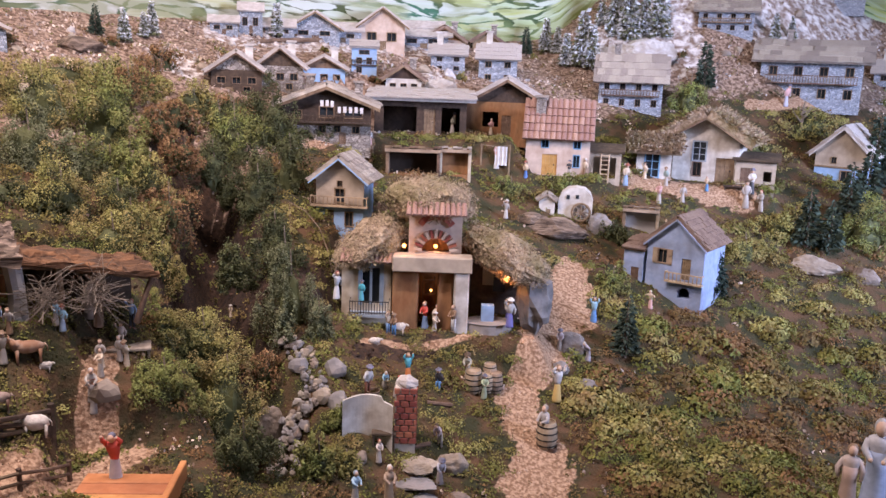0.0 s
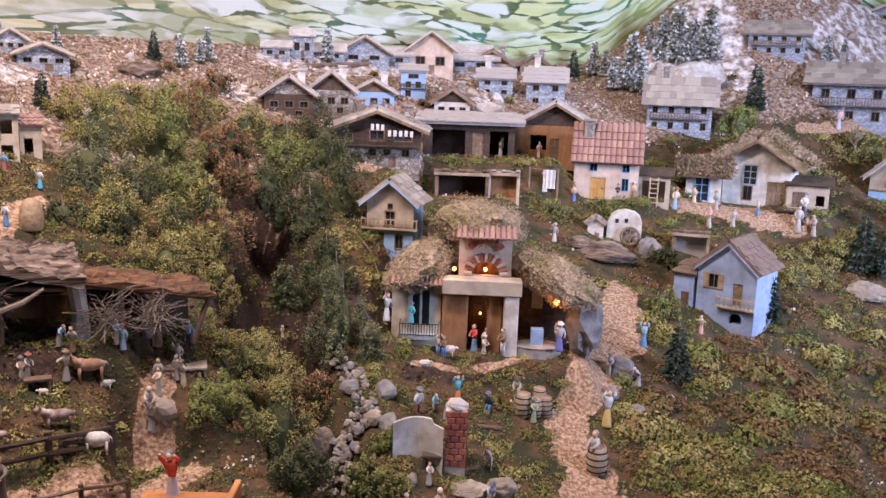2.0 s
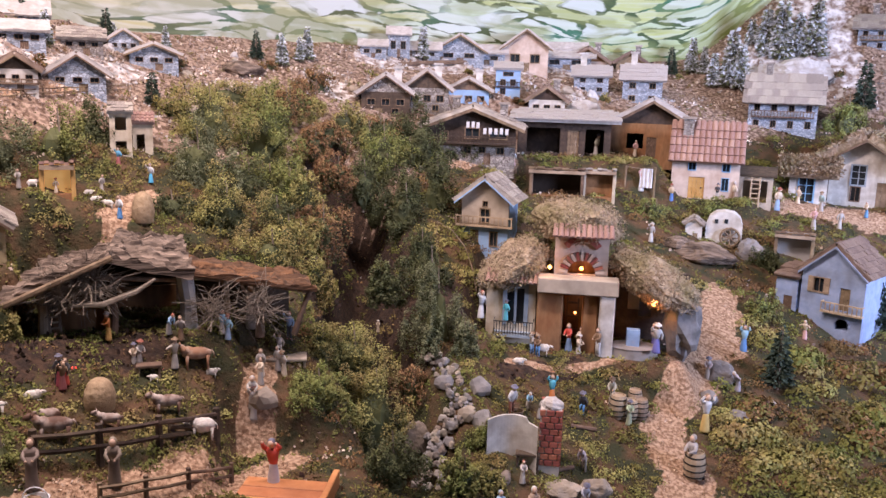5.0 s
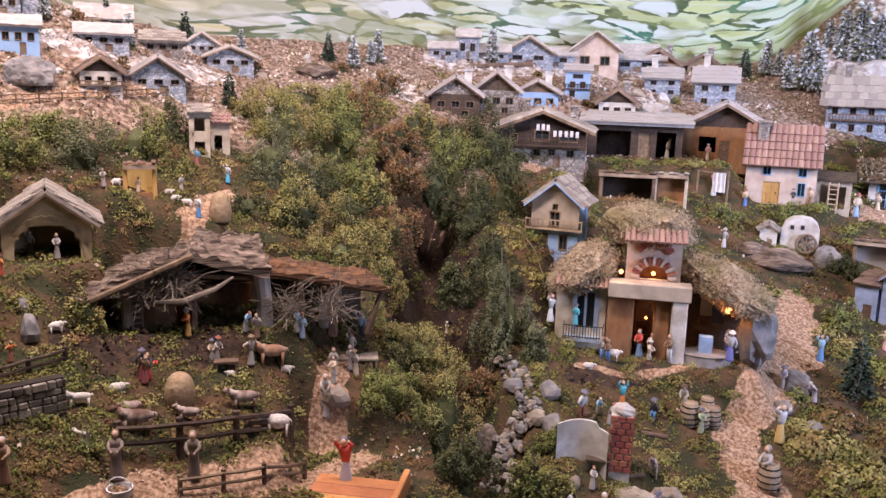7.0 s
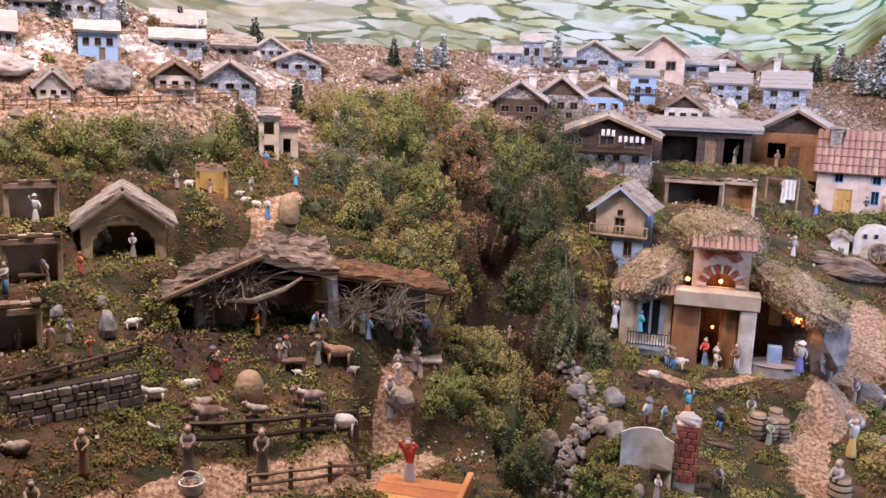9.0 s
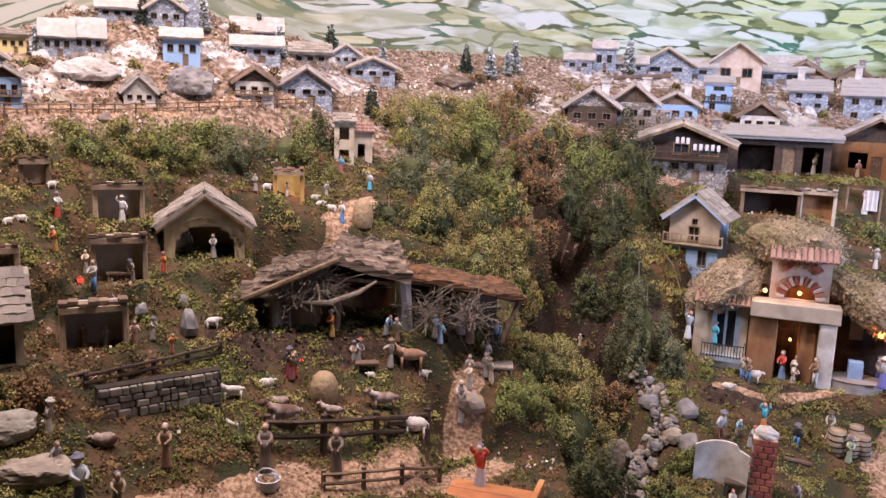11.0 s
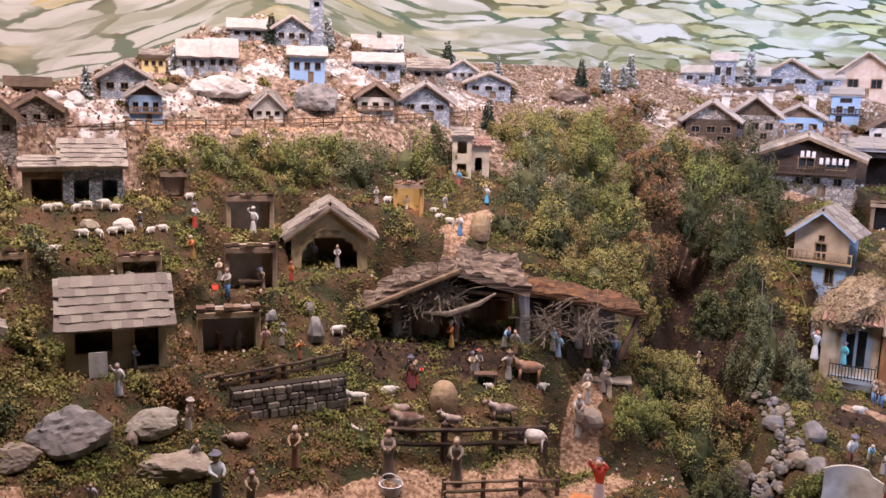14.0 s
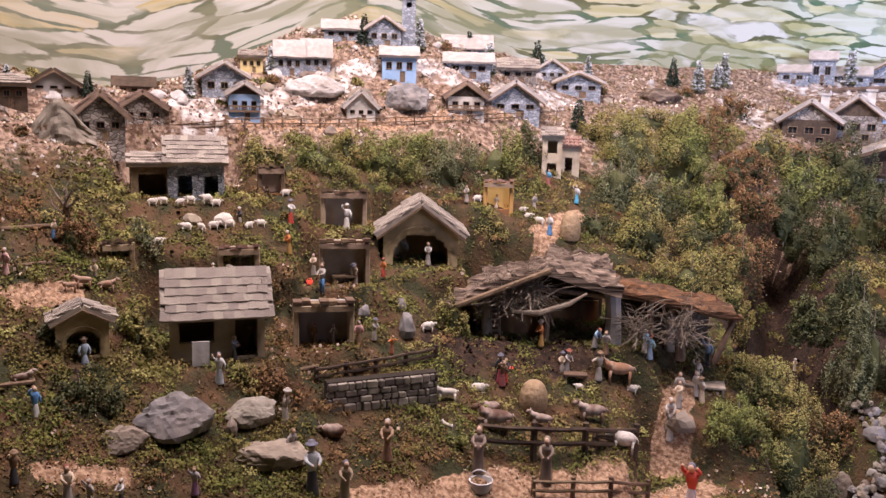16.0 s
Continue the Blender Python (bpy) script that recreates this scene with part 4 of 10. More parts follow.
def build_ground():
    na, nr = 330, 300
    a = np.linspace(-1.15, 0.98, na)
    rows = []
    for k in range(nr):
        t = k / (nr - 1)
        rows.append([(1.0 * (1 - t) + t * 1.0) * (1.02 * (wall_radius(q) / 1.02) ** t) for q in a])
    r = np.array(rows)
    x, y = STAND[0] + r * np.sin(a)[None], STAND[1] + r * np.cos(a)[None]
    z = ground(x, y)
    rough = np.array([[noise.fractal(Vector((x[i, j] * 9, y[i, j] * 9, 0)), 1.0, 2.0, 5) for j in range(na)] for i in range(nr)])
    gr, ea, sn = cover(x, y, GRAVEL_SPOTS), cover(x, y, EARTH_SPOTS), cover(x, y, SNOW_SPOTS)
    flat = np.clip(cover(x, y, [(c[0], c[1], 0.9 * min(c[3], c[4])) for c in TERRACES]), 0, 1)
    sc = 0.9 * scree(x, y)
    z = z + rough * 0.012 * (1 - 0.75 * gr) * (1 - 0.7 * flat)
    v = np.stack([x, y, z], -1).reshape(-1, 3)
    i, j = np.meshgrid(np.arange(nr - 1), np.arange(na - 1), indexing="ij")
    f = np.stack([i * na + j, i * na + j + 1, (i + 1) * na + j + 1, (i + 1) * na + j], -1).reshape(-1, 4)
    me = bpy.data.meshes.new("ground")
    me.from_pydata(v.tolist(), [], f.tolist())
    col = me.color_attributes.new("cover", "FLOAT_COLOR", "POINT")
    col.data.foreach_set("color", np.stack([gr, ea, sn, sc], -1).reshape(-1))
    me.polygons.foreach_set("use_smooth", [True] * len(me.polygons))
    m = bpy.data.materials.new("model_ground")
    m.use_nodes = True
    t = m.node_tree
    n, lk = t.nodes, t.links
    b = n["Principled BSDF"]
    b.inputs["Roughness"].default_value = 0.95
    co, at = n.new("ShaderNodeTexCoord"), n.new("ShaderNodeVertexColor")
    at.layer_name = "cover"
    sep = n.new("ShaderNodeSeparateColor")
    lk.new(at.outputs["Color"], sep.inputs[0])

    def two(c1, c2, scale):
        q, rp = n.new("ShaderNodeTexNoise"), n.new("ShaderNodeValToRGB")
        q.inputs["Scale"].default_value, q.inputs["Detail"].default_value = scale, 7
        lk.new(co.outputs["Object"], q.inputs["Vector"])
        rp.color_ramp.elements[0].position, rp.color_ramp.elements[1].position = 0.4, 0.62
        rp.color_ramp.elements[0].color, rp.color_ramp.elements[1].color = (*c1, 1), (*c2, 1)
        lk.new(q.outputs["Fac"], rp.inputs["Fac"])
        return rp.outputs["Color"], q.outputs["Fac"]

    # soil under the moss, darkened to paint the shade in gaps between cushions
    base, fac = two((0.030, 0.032, 0.010), (0.105, 0.056, 0.026), 14)
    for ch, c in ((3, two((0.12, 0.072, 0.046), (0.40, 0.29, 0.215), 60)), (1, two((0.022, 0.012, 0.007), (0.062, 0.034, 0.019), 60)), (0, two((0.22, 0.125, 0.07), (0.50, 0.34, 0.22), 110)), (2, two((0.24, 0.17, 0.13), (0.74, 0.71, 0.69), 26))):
        # ragged edge: the patch fades out grain by grain
        nz, ad, rp = n.new("ShaderNodeTexNoise"), n.new("ShaderNodeMath"), n.new("ShaderNodeMapRange")
        nz.inputs["Scale"].default_value, nz.inputs["Detail"].default_value = 40, 6
        lk.new(co.outputs["Object"], nz.inputs["Vector"])
        ad.operation = "ADD"
        lk.new(at.outputs["Alpha"] if ch == 3 else sep.outputs[ch], ad.inputs[0])
        lk.new(nz.outputs["Fac"], ad.inputs[1])
        rp.inputs["From Min"].default_value, rp.inputs["From Max"].default_value = 0.85, 1.05
        lk.new(ad.outputs[0], rp.inputs["Value"])
        mx = n.new("ShaderNodeMix")
        mx.data_type = "RGBA"
        lk.new(rp.outputs[0], mx.inputs["Factor"])
        lk.new(base, mx.inputs["A"])
        lk.new(c[0], mx.inputs["B"])
        base = mx.outputs["Result"]
    lk.new(base, b.inputs["Base Color"])
    fine = n.new("ShaderNodeTexNoise")
    fine.inputs["Scale"].default_value, fine.inputs["Detail"].default_value = 140, 6
    lk.new(co.outputs["Object"], fine.inputs["Vector"])
    bp = n.new("ShaderNodeBump")
    bp.inputs["Strength"].default_value, bp.inputs["Distance"].default_value = 0.8, 0.006
    lk.new(fine.outputs["Fac"], bp.inputs["Height"])
    lk.new(bp.outputs[0], b.inputs["Normal"])
    me.materials.append(m)
    tagged(new("ground", me), "mossy earth slope of a model landscape with strewn paths", "ground", kind="structure")


build_ground()


def painted_hills():
    """Broad brush strokes: pale fields and olive hedges in wavy bands, as on the painted wall."""
    m = bpy.data.materials.new("painted_hills")
    m.use_nodes = True
    t = m.node_tree
    n, lk = t.nodes, t.links
    b = n["Principled BSDF"]
    b.inputs["Roughness"].default_value = 0.7
    uv = n.new("ShaderNodeUVMap")
    uv.uv_map = "plan"

    def noise_at(sx, sy, scale, detail, dist=0.0):
        mp, q = n.new("ShaderNodeMapping"), n.new("ShaderNodeTexNoise")
        mp.inputs["Scale"].default_value = (sx, sy, 1)
        lk.new(uv.outputs[0], mp.inputs["Vector"])
        lk.new(mp.outputs[0], q.inputs["Vector"])
        q.inputs["Scale"].default_value, q.inputs["Detail"].default_value, q.inputs["Distortion"].default_value = scale, detail, dist
        return q.outputs["Fac"]

    def ramp(fac, stops, mode="LINEAR"):
        r = n.new("ShaderNodeValToRGB")
        r.color_ramp.interpolation = mode
        while len(r.color_ramp.elements) < len(stops):
            r.color_ramp.elements.new(0.5)
        for e, (p, c) in zip(r.color_ramp.elements, stops):
            e.position, e.color = p, (*c, 1)
        lk.new(fac, r.inputs["Fac"])
        return r.outputs["Color"]

    def blend(fac, a, c):
        x = n.new("ShaderNodeMix")
        x.data_type = "RGBA"
        for v, s in ((fac, "Factor"), (a, "A"), (c, "B")):
            lk.new(v, x.inputs[s])
        return x.outputs["Result"]

    # along the wall the fields turn from grey-yellow to fresh green
    sep = n.new("ShaderNodeSeparateXYZ")
    lk.new(uv.outputs[0], sep.inputs[0])
    along = n.new("ShaderNodeMapRange")
    along.inputs["From Min"].default_value, along.inputs["From Max"].default_value = -2.2, 1.6
    lk.new(sep.outputs["X"], along.inputs["Value"])
    # wavy lens-shaped fields, each of its own tint
    bend = n.new("ShaderNodeTexNoise")
    bend.inputs["Scale"].default_value, bend.inputs["Detail"].default_value = 3.0, 2
    lk.new(uv.outputs[0], bend.inputs["Vector"])
    push = n.new("ShaderNodeVectorMath")
    push.operation = "MULTIPLY_ADD"
    push.inputs[1].default_value = (0.34, 0.16, 0)
    lk.new(bend.outputs["Color"], push.inputs[0])
    lk.new(uv.outputs[0], push.inputs[2])
    fit = n.new("ShaderNodeMapping")
    fit.inputs["Scale"].default_value = (5.2, 21.0, 1)
    fit.inputs["Rotation"].default_value = (0, 0, -0.05)
    lk.new(push.outputs[0], fit.inputs["Vector"])
    cell, rim = n.new("ShaderNodeTexVoronoi"), n.new("ShaderNodeTexVoronoi")
    rim.feature = "DISTANCE_TO_EDGE"
    for q in (cell, rim):
        q.voronoi_dimensions = "2D"
        q.inputs["Scale"].default_value = 1.0
        lk.new(fit.outputs[0], q.inputs["Vector"])
    tint = n.new("ShaderNodeSeparateColor")
    lk.new(cell.outputs["Color"], tint.inputs[0])
    wash = noise_at(2.0, 16.0, 2.5, 5, 0.4)
    pale = ramp(along.outputs[0], [(0, (0.56, 0.55, 0.51)), (0.45, (0.53, 0.56, 0.54)), (0.75, (0.50, 0.56, 0.55)), (1, (0.50, 0.58, 0.45))])
    fresh = ramp(along.outputs[0], [(0, (0.45, 0.45, 0.36)), (0.45, (0.40, 0.46, 0.36)), (0.75, (0.36, 0.47, 0.25)), (1, (0.33, 0.50, 0.12))])
    ochre = ramp(along.outputs[0], [(0, (0.48, 0.36, 0.09)), (0.45, (0.45, 0.44, 0.22)), (0.75, (0.40, 0.46, 0.17)), (1, (0.42, 0.48, 0.10))])
    light = blend(ramp(tint.outputs[0], [(0.10, (0.1, 0.1, 0.1)), (0.90, (0.75, 0.75, 0.75))]), pale, fresh)
    light = blend(ramp(tint.outputs[1], [(0.62, (0, 0, 0)), (0.74, (0.85, 0.85, 0.85))]), light, ochre)
    light = blend(ramp(wash, [(0.40, (0, 0, 0)), (0.66, (0.6, 0.6, 0.6))]), light, pale)
    # hedges along the rims of the fields, ragged and broken
    edge = n.new("ShaderNodeMath")
    edge.operation = "MULTIPLY_ADD"
    edge.inputs[1].default_value = 0.62
    lk.new(noise_at(5.0, 9.0, 3.0, 6, 0.3), edge.inputs[0])
    lk.new(rim.outputs["Distance"], edge.inputs[2])
    hedge = n.new("ShaderNodeMath")
    hedge.operation = "MULTIPLY"
    lk.new(ramp(edge.outputs[0], [(0.375, (1, 1, 1)), (0.425, (0, 0, 0))]), hedge.inputs[0])
    lk.new(ramp(noise_at(1.6, 4.0, 2.0, 2, 0.2), [(0.38, (0.1, 0.1, 0.1)), (0.50, (1, 1, 1))]), hedge.inputs[1])
    olive = ramp(along.outputs[0], [(0, (0.15, 0.165, 0.11)), (0.4, (0.085, 0.095, 0.035)), (0.7, (0.05, 0.075, 0.02)), (1, (0.03, 0.09, 0.02))])
    teal = ramp(along.outputs[0], [(0, (0.17, 0.20, 0.15)), (0.4, (0.07, 0.13, 0.07)), (0.7, (0.03, 0.13, 0.075)), (1, (0.02, 0.14, 0.06))])
    green = blend(hedge.outputs[0], light, blend(ramp(noise_at(1.0, 3.0, 1.7, 2, 0.2), [(0.47, (0, 0, 0)), (0.55, (1, 1, 1))]), olive, teal))
    # olive woods low down
    low = n.new("ShaderNodeMapRange")
    low.inputs["From Min"].default_value, low.inputs["From Max"].default_value = 0.42, 0.12
    lk.new(sep.outputs["Y"], low.inputs["Value"])
    wood = n.new("ShaderNodeMath")
    wood.operation = "MULTIPLY"
    lk.new(ramp(noise_at(2.2, 5.0, 2.0, 5, 0.8), [(0.46, (0, 0, 0)), (0.58, (0.7, 0.7, 0.7))]), wood.inputs[0])
    lk.new(low.outputs[0], wood.inputs[1])
    out = blend(wood.outputs[0], green, ramp(along.outputs[0], [(0, (0.27, 0.28, 0.20)), (0.6, (0.20, 0.22, 0.075)), (1, (0.22, 0.27, 0.06))]))
    lk.new(out, b.inputs["Base Color"])
    return m


def build_backdrop():
    bm = bmesh.new()
    uv = bm.loops.layers.uv.new("plan")
    n, cols, s = 90, [], 0.0
    last = None
    for k in range(n + 1):
        a = -1.2 + 2.2 * k / n
        r = wall_radius(a) - 0.02
        p = (STAND[0] + r * math.sin(a), STAND[1] + r * math.cos(a))
        z0 = float(slope(*p))
        cols.append((p, a * 3.6 if a > -0.2 else -0.72 + 1.9 * (a + 0.2), z0))
    prev = None
    for p, u, z0 in cols:
        cur = (bm.verts.new((*p, 0.0)), bm.verts.new((*p, 3.6)), u, z0)
        if prev:
            f = bm.faces.new((prev[0], cur[0], cur[1], prev[1]))
            for lp, q, top in zip(f.loops, (prev, cur, cur, prev), (0, 0, 1, 1)):
                lp[uv].uv = (q[2], (3.6 if top else 0.0) - q[3] if top else -q[3])
        prev = cur
    ob = mesh_object("backdrop", bm, painted_hills())
    s = ob.modifiers.new("thickness", "SOLIDIFY")
    s.thickness, s.offset = 0.03, 1
    tagged(ob, "curved backdrop wall painted with pale hilly fields and hedges", "backdrop", kind="structure")


build_backdrop()


def room():
    pl = mat("room_plaster", (0.15, 0.135, 0.12), (0.20, 0.18, 0.165), 8, 0.9, 0.1)
    for name, c in (("floor", (-7, 8, -4, 9, -0.1, 0.0)), ("ceiling", (-7, 8, -4, 9, 3.6, 3.7)), ("wall_south", (-7, 8, -4.1, -4.0, 0, 3.6)), ("wall_north", (-7, 8, 9.0, 9.1, 0, 3.6)), ("wall_west", (-7.1, -7, -4, 9, 0, 3.6)), ("wall_east", (8, 8.1, -4, 9, 0, 3.6))):
        bm = bmesh.new()
        box(bm, *c)
        tagged(mesh_object(name, bm, pl), "plain plastered %s of the exhibition room" % name.split("_")[0], name.split("_")[0], kind="structure")
    bm = bmesh.new()  # boarded front of the model's base
    n, prev = 40, None
    for k in range(n + 1):
        a = -1.15 + 2.13 * k / n
        p = (STAND[0] + 1.02 * math.sin(a), STAND[1] + 1.02 * math.cos(a))
        cur = (bm.verts.new((*p, 0.0)), bm.verts.new((*p, float(ground(*p)) + 0.01)))
        if prev:
            bm.faces.new((prev[0], cur[0], cur[1], prev[1]))
        prev = cur
    ob = mesh_object("trim", bm, M["darkwood"])
    ob.modifiers.new("thickness", "SOLIDIFY").thickness = 0.02
    tagged(ob, "dark boarded front of the model base", "trim", kind="structure")


room()

# ---- things ----
def warm_bulb(parent, x, y, z, r, watts=0.0):
    """A tiny bulb, with its light where it lights its surroundings."""
    bm = bmesh.new()
    ball(bm, (x, y, z), r, seg=8, rings=6)
    ob = part("bulb", bm, M["lamp"], parent, "small glowing orange bulb")
    if watts:
        data = bpy.data.lights.new("bulb_light", "POINT")
        data.energy, data.color, data.shadow_soft_size = watts, (1.0, 0.42, 0.12), r
        li = new("bulb_light", data)
        li.matrix_basis = parent.matrix_basis @ Matrix.Translation((x, y - 2.2 * r, z))
    return ob


def mound(name, ob, c, r, material="thatch", straws=900, size=0.02, label="", m=None, turn=0, seed=2):
    """A rough heap of moss thatch over a roof."""
    bm = bmesh.new()
    ball(bm, c, tuple(0.93 * q for q in r), 0, pose(0, 0, 0, 0, turn, 0), seg=28, rings=16, rough=0.30)
    q = part(name, bm, M[material], ob, label)
    rng = np.random.default_rng(seed)
    d = rng.normal(size=(straws, 3))
    d /= np.linalg.norm(d, axis=1)[:, None]
    d[:, 1] = -np.abs(d[:, 1]) * rng.choice([1, -1], straws, p=[0.75, 0.25])
    lump = np.array([1 + 0.16 * noise.noise(Vector(q) * 3.2 + Vector((seed, 0, 0))) + 0.09 * noise.noise(Vector(q) * 8.0) for q in d])
    p = d * np.array(r) * rng.uniform(0.95, 1.09, (straws, 1)) * lump[:, None]
    t = math.radians(turn)
    p = np.stack([p[:, 0] * math.cos(t) + p[:, 2] * math.sin(t), p[:, 1], -p[:, 0] * math.sin(t) + p[:, 2] * math.cos(t)], 1) + np.array(c)
    quads_object("straw", p, d, size, M[material], q, aspect=0.35, seed=seed + 1, spread=0.9, along=d)
    return q


def tile_row(parent, x0, x1, y, z, n, length):
    me = piece_mesh("tile")
    w = (x1 - x0) / n
    for k in range(n):
        share("eave_tile", me, parent, Matrix.Translation((x0 + w * (k + 0.5), y, z)) @ Matrix.Rotation(math.radians(28), 4, "X") @ Matrix.Diagonal((w, length, 0.45 * w, 1)))


def inn(x, y, z, turn, k):
    """The inn: plastered wing with a french window, loggia with a brick arch over a dark hall, and a vaulted tavern under moss."""
    ob = thing("inn", x, y, z, turn, "old inn with moss thatch, brick arch, lit tavern and open hall", "house", "model houses")
    P = lambda v: v * k
    bm = bmesh.new()
    b2 = bmesh.new()
    holed_wall(b2, P(86), P(118), 0.012, [(P(-8), P(24), P(36), P(100))])
    bmesh.ops.translate(b2, verts=b2.verts, vec=(P(-72), -0.012, P(8)))
    box(b2, P(-115), P(-29), 0.0, 0.16, P(-20), P(126))
    part("wing_wall", b2, M["plaster"], ob, "cream plaster wall")
    w = part("french_window", bmesh.new(), M["frameblue"], ob, "grey-blue window frame")
    b2 = bmesh.new()
    for a in ((-86, -79, 42, 116), (-49, -42, 42, 116), (-79, -49, 109, 116), (-66, -62, 44, 109)):
        box(b2, P(a[0]), P(a[1]), -0.018, -0.011, P(a[2]), P(a[3]))
    b2.to_mesh(w.data)
    b2.free()
    bm = bmesh.new()
    box(bm, P(-80), P(-48), -0.006, -0.002, P(44), P(110))
    part("pane", bm, M["glass"], w)
    bal = part("balcony", bmesh.new(), M["frameblue"], ob)
    b2 = bmesh.new()
    box(b2, P(-100), P(-32), -0.055, -0.0125, P(26), P(31))
    b2.to_mesh(bal.data)
    b2.free()
    for i in range(15):
        b2 = bmesh.new()
        tube(b2, [(P(-98 + 66 * i / 14), -0.053, P(30)), (P(-98 + 66 * i / 14), -0.053, P(54))], 0.0012, 5)
        part("iron_bar", b2, M["iron"], bal)
    for yy in (54, 34):
        b2 = bmesh.new()
        tube(b2, [(P(-99), -0.014, P(yy)), (P(-99), -0.053, P(yy)), (P(-31), -0.053, P(yy)), (P(-31), -0.014, P(yy))], 0.0016, 5)
        part("handrail", b2, M["iron"], bal)
    tile_row(ob, P(-117), P(-27), -0.035, P(122), 11, 0.05)
    mound("moss_roof", ob, (P(-68), 0.14, P(134)), (P(70), 0.19, P(42)), straws=5200, size=0.010, turn=-30, label="shaggy dry moss thatch")
    # loggia
    bm = bmesh.new()
    box(bm, P(-27), P(110), -0.045, 0.02, P(107), P(134), bevel=0.003)
    part("loggia_beam", bm, M["beige"], ob, "pale weathered beam")
    bm = bmesh.new()
    holed_wall(bm, P(92), P(78), 0.014, [(P(-24), P(26), P(2), P(26))])
    bmesh.ops.translate(bm, verts=bm.verts, vec=(P(45), 0.012, P(134)))
    t = part("loggia_wall", bm, M["pinkish"], ob)
    bm = bmesh.new()
    box(bm, P(8), P(84), 0.06, 0.065, P(134), P(190))
    part("loggia_back", bm, M["rust"], ob)
    for i in range(13):  # brick ring
        a = math.pi * (i + 0.5) / 13
        bm = bmesh.new()
        box(bm, -0.012, 0.012, 0.004, 0.013, -0.0042, 0.0042, pose(P(46) + P(31) * math.cos(a), 0, P(138) + P(31) * math.sin(a), 0, -math.degrees(a), 0))
        part("brick", bm, M["brick" if i % 2 else "pinkish"], t)
    for i in range(9):
        a = math.radians(35 + 110 * (i + 0.5) / 9)
        bm = bmesh.new()
        box(bm, -0.009, 0.009, 0.005, 0.013, -0.006, 0.006, pose(P(46) + P(34) * math.cos(a), 0, P(164) + P(36) * math.sin(a), 0, -math.degrees(a), 0))
        part("brick", bm, M["brick"], t)
    tile_row(ob, P(-6), P(98), -0.03, P(206), 11, 0.05)
    mound("moss_roof", ob, (P(34), 0.19, P(212)), (P(80), 0.19, P(42)), straws=5600, size=0.010, turn=4, seed=7, label="shaggy dry moss thatch")
    warm_bulb(ob, P(-8), -0.02, P(150), 0.006, 0.08)
    warm_bulb(ob, P(46), 0.035, P(144), 0.006, 0.08)
    # hall
    for x0, x1, mt in ((-27, 18, "rust"), (52, 78, "rust"), (80, 106, "white")):
        bm = bmesh.new()
        box(bm, P(x0), P(x1), -0.02 if mt == "rust" else -0.04, 0.10 if mt == "rust" else 0.0, P(-8), P(108), bevel=0.004)
        part("pillar", bm, M[mt], ob)
    bm = bmesh.new()
    box(bm, P(-27), P(104), 0.15, 0.17, P(-10), P(130))
    part("hall_back", bm, M["rust"], ob)
    # back wall of the tavern, a darker brown than the hall's
    bm = bmesh.new()
    box(bm, P(104), P(240), 0.15, 0.17, P(-10), P(130))
    part("tavern_back", bm, M["darkwood"], ob, "dark brown tavern back wall")
    bm = bmesh.new()
    for xx in (24, 44):
        box(bm, P(xx), P(xx + 3), 0.10, 0.106, 0, P(80))
    for zz in (20, 45, 70):
        box(bm, P(24), P(47), 0.099, 0.107, P(zz), P(zz + 3))
    part("inner_stair", bm, M["wood"], ob)
    # tavern
    mound("moss_vault", ob, (P(176), 0.12, P(122)), (P(86), 0.19, P(36)), straws=5600, size=0.010, turn=27, seed=11, label="shaggy dry moss over the vault")
    bm = bmesh.new()
    ball(bm, (P(222), 0.03, P(52)), (P(32), 0.07, P(55)), 0, seg=18, rings=10, rough=0.35)
    part("rock_side", bm, M["palerock"], ob, "blue-grey rock wall")
    bm = bmesh.new()
    lathe(bm, [(P(44), P(-12)), (P(42), P(16)), (P(44), P(18)), (P(38), P(18))], 20, centre=(P(142), 0.0), sy=0.7)
    part("low_wall", bm, M["palerock"], ob)
    bm = bmesh.new()
    box(bm, P(130), P(152), -0.01, 0.02, P(18), P(46))
    part("counter", bm, M["skyblue"], ob)
    for x0, z0, mt in ((134, 62, "beige"), (154, 50, "glass")):
        bm = bmesh.new()
        box(bm, P(x0), P(x0 + 22), 0.135, 0.142, P(z0), P(z0 + 34))
        part("board", bm, M[mt], ob)
    warm_bulb(ob, P(172), -0.005, P(96), 0.009, 0.35)
    warm_bulb(ob, P(40), 0.06, P(60), 0.004, 0.06)
    return ob


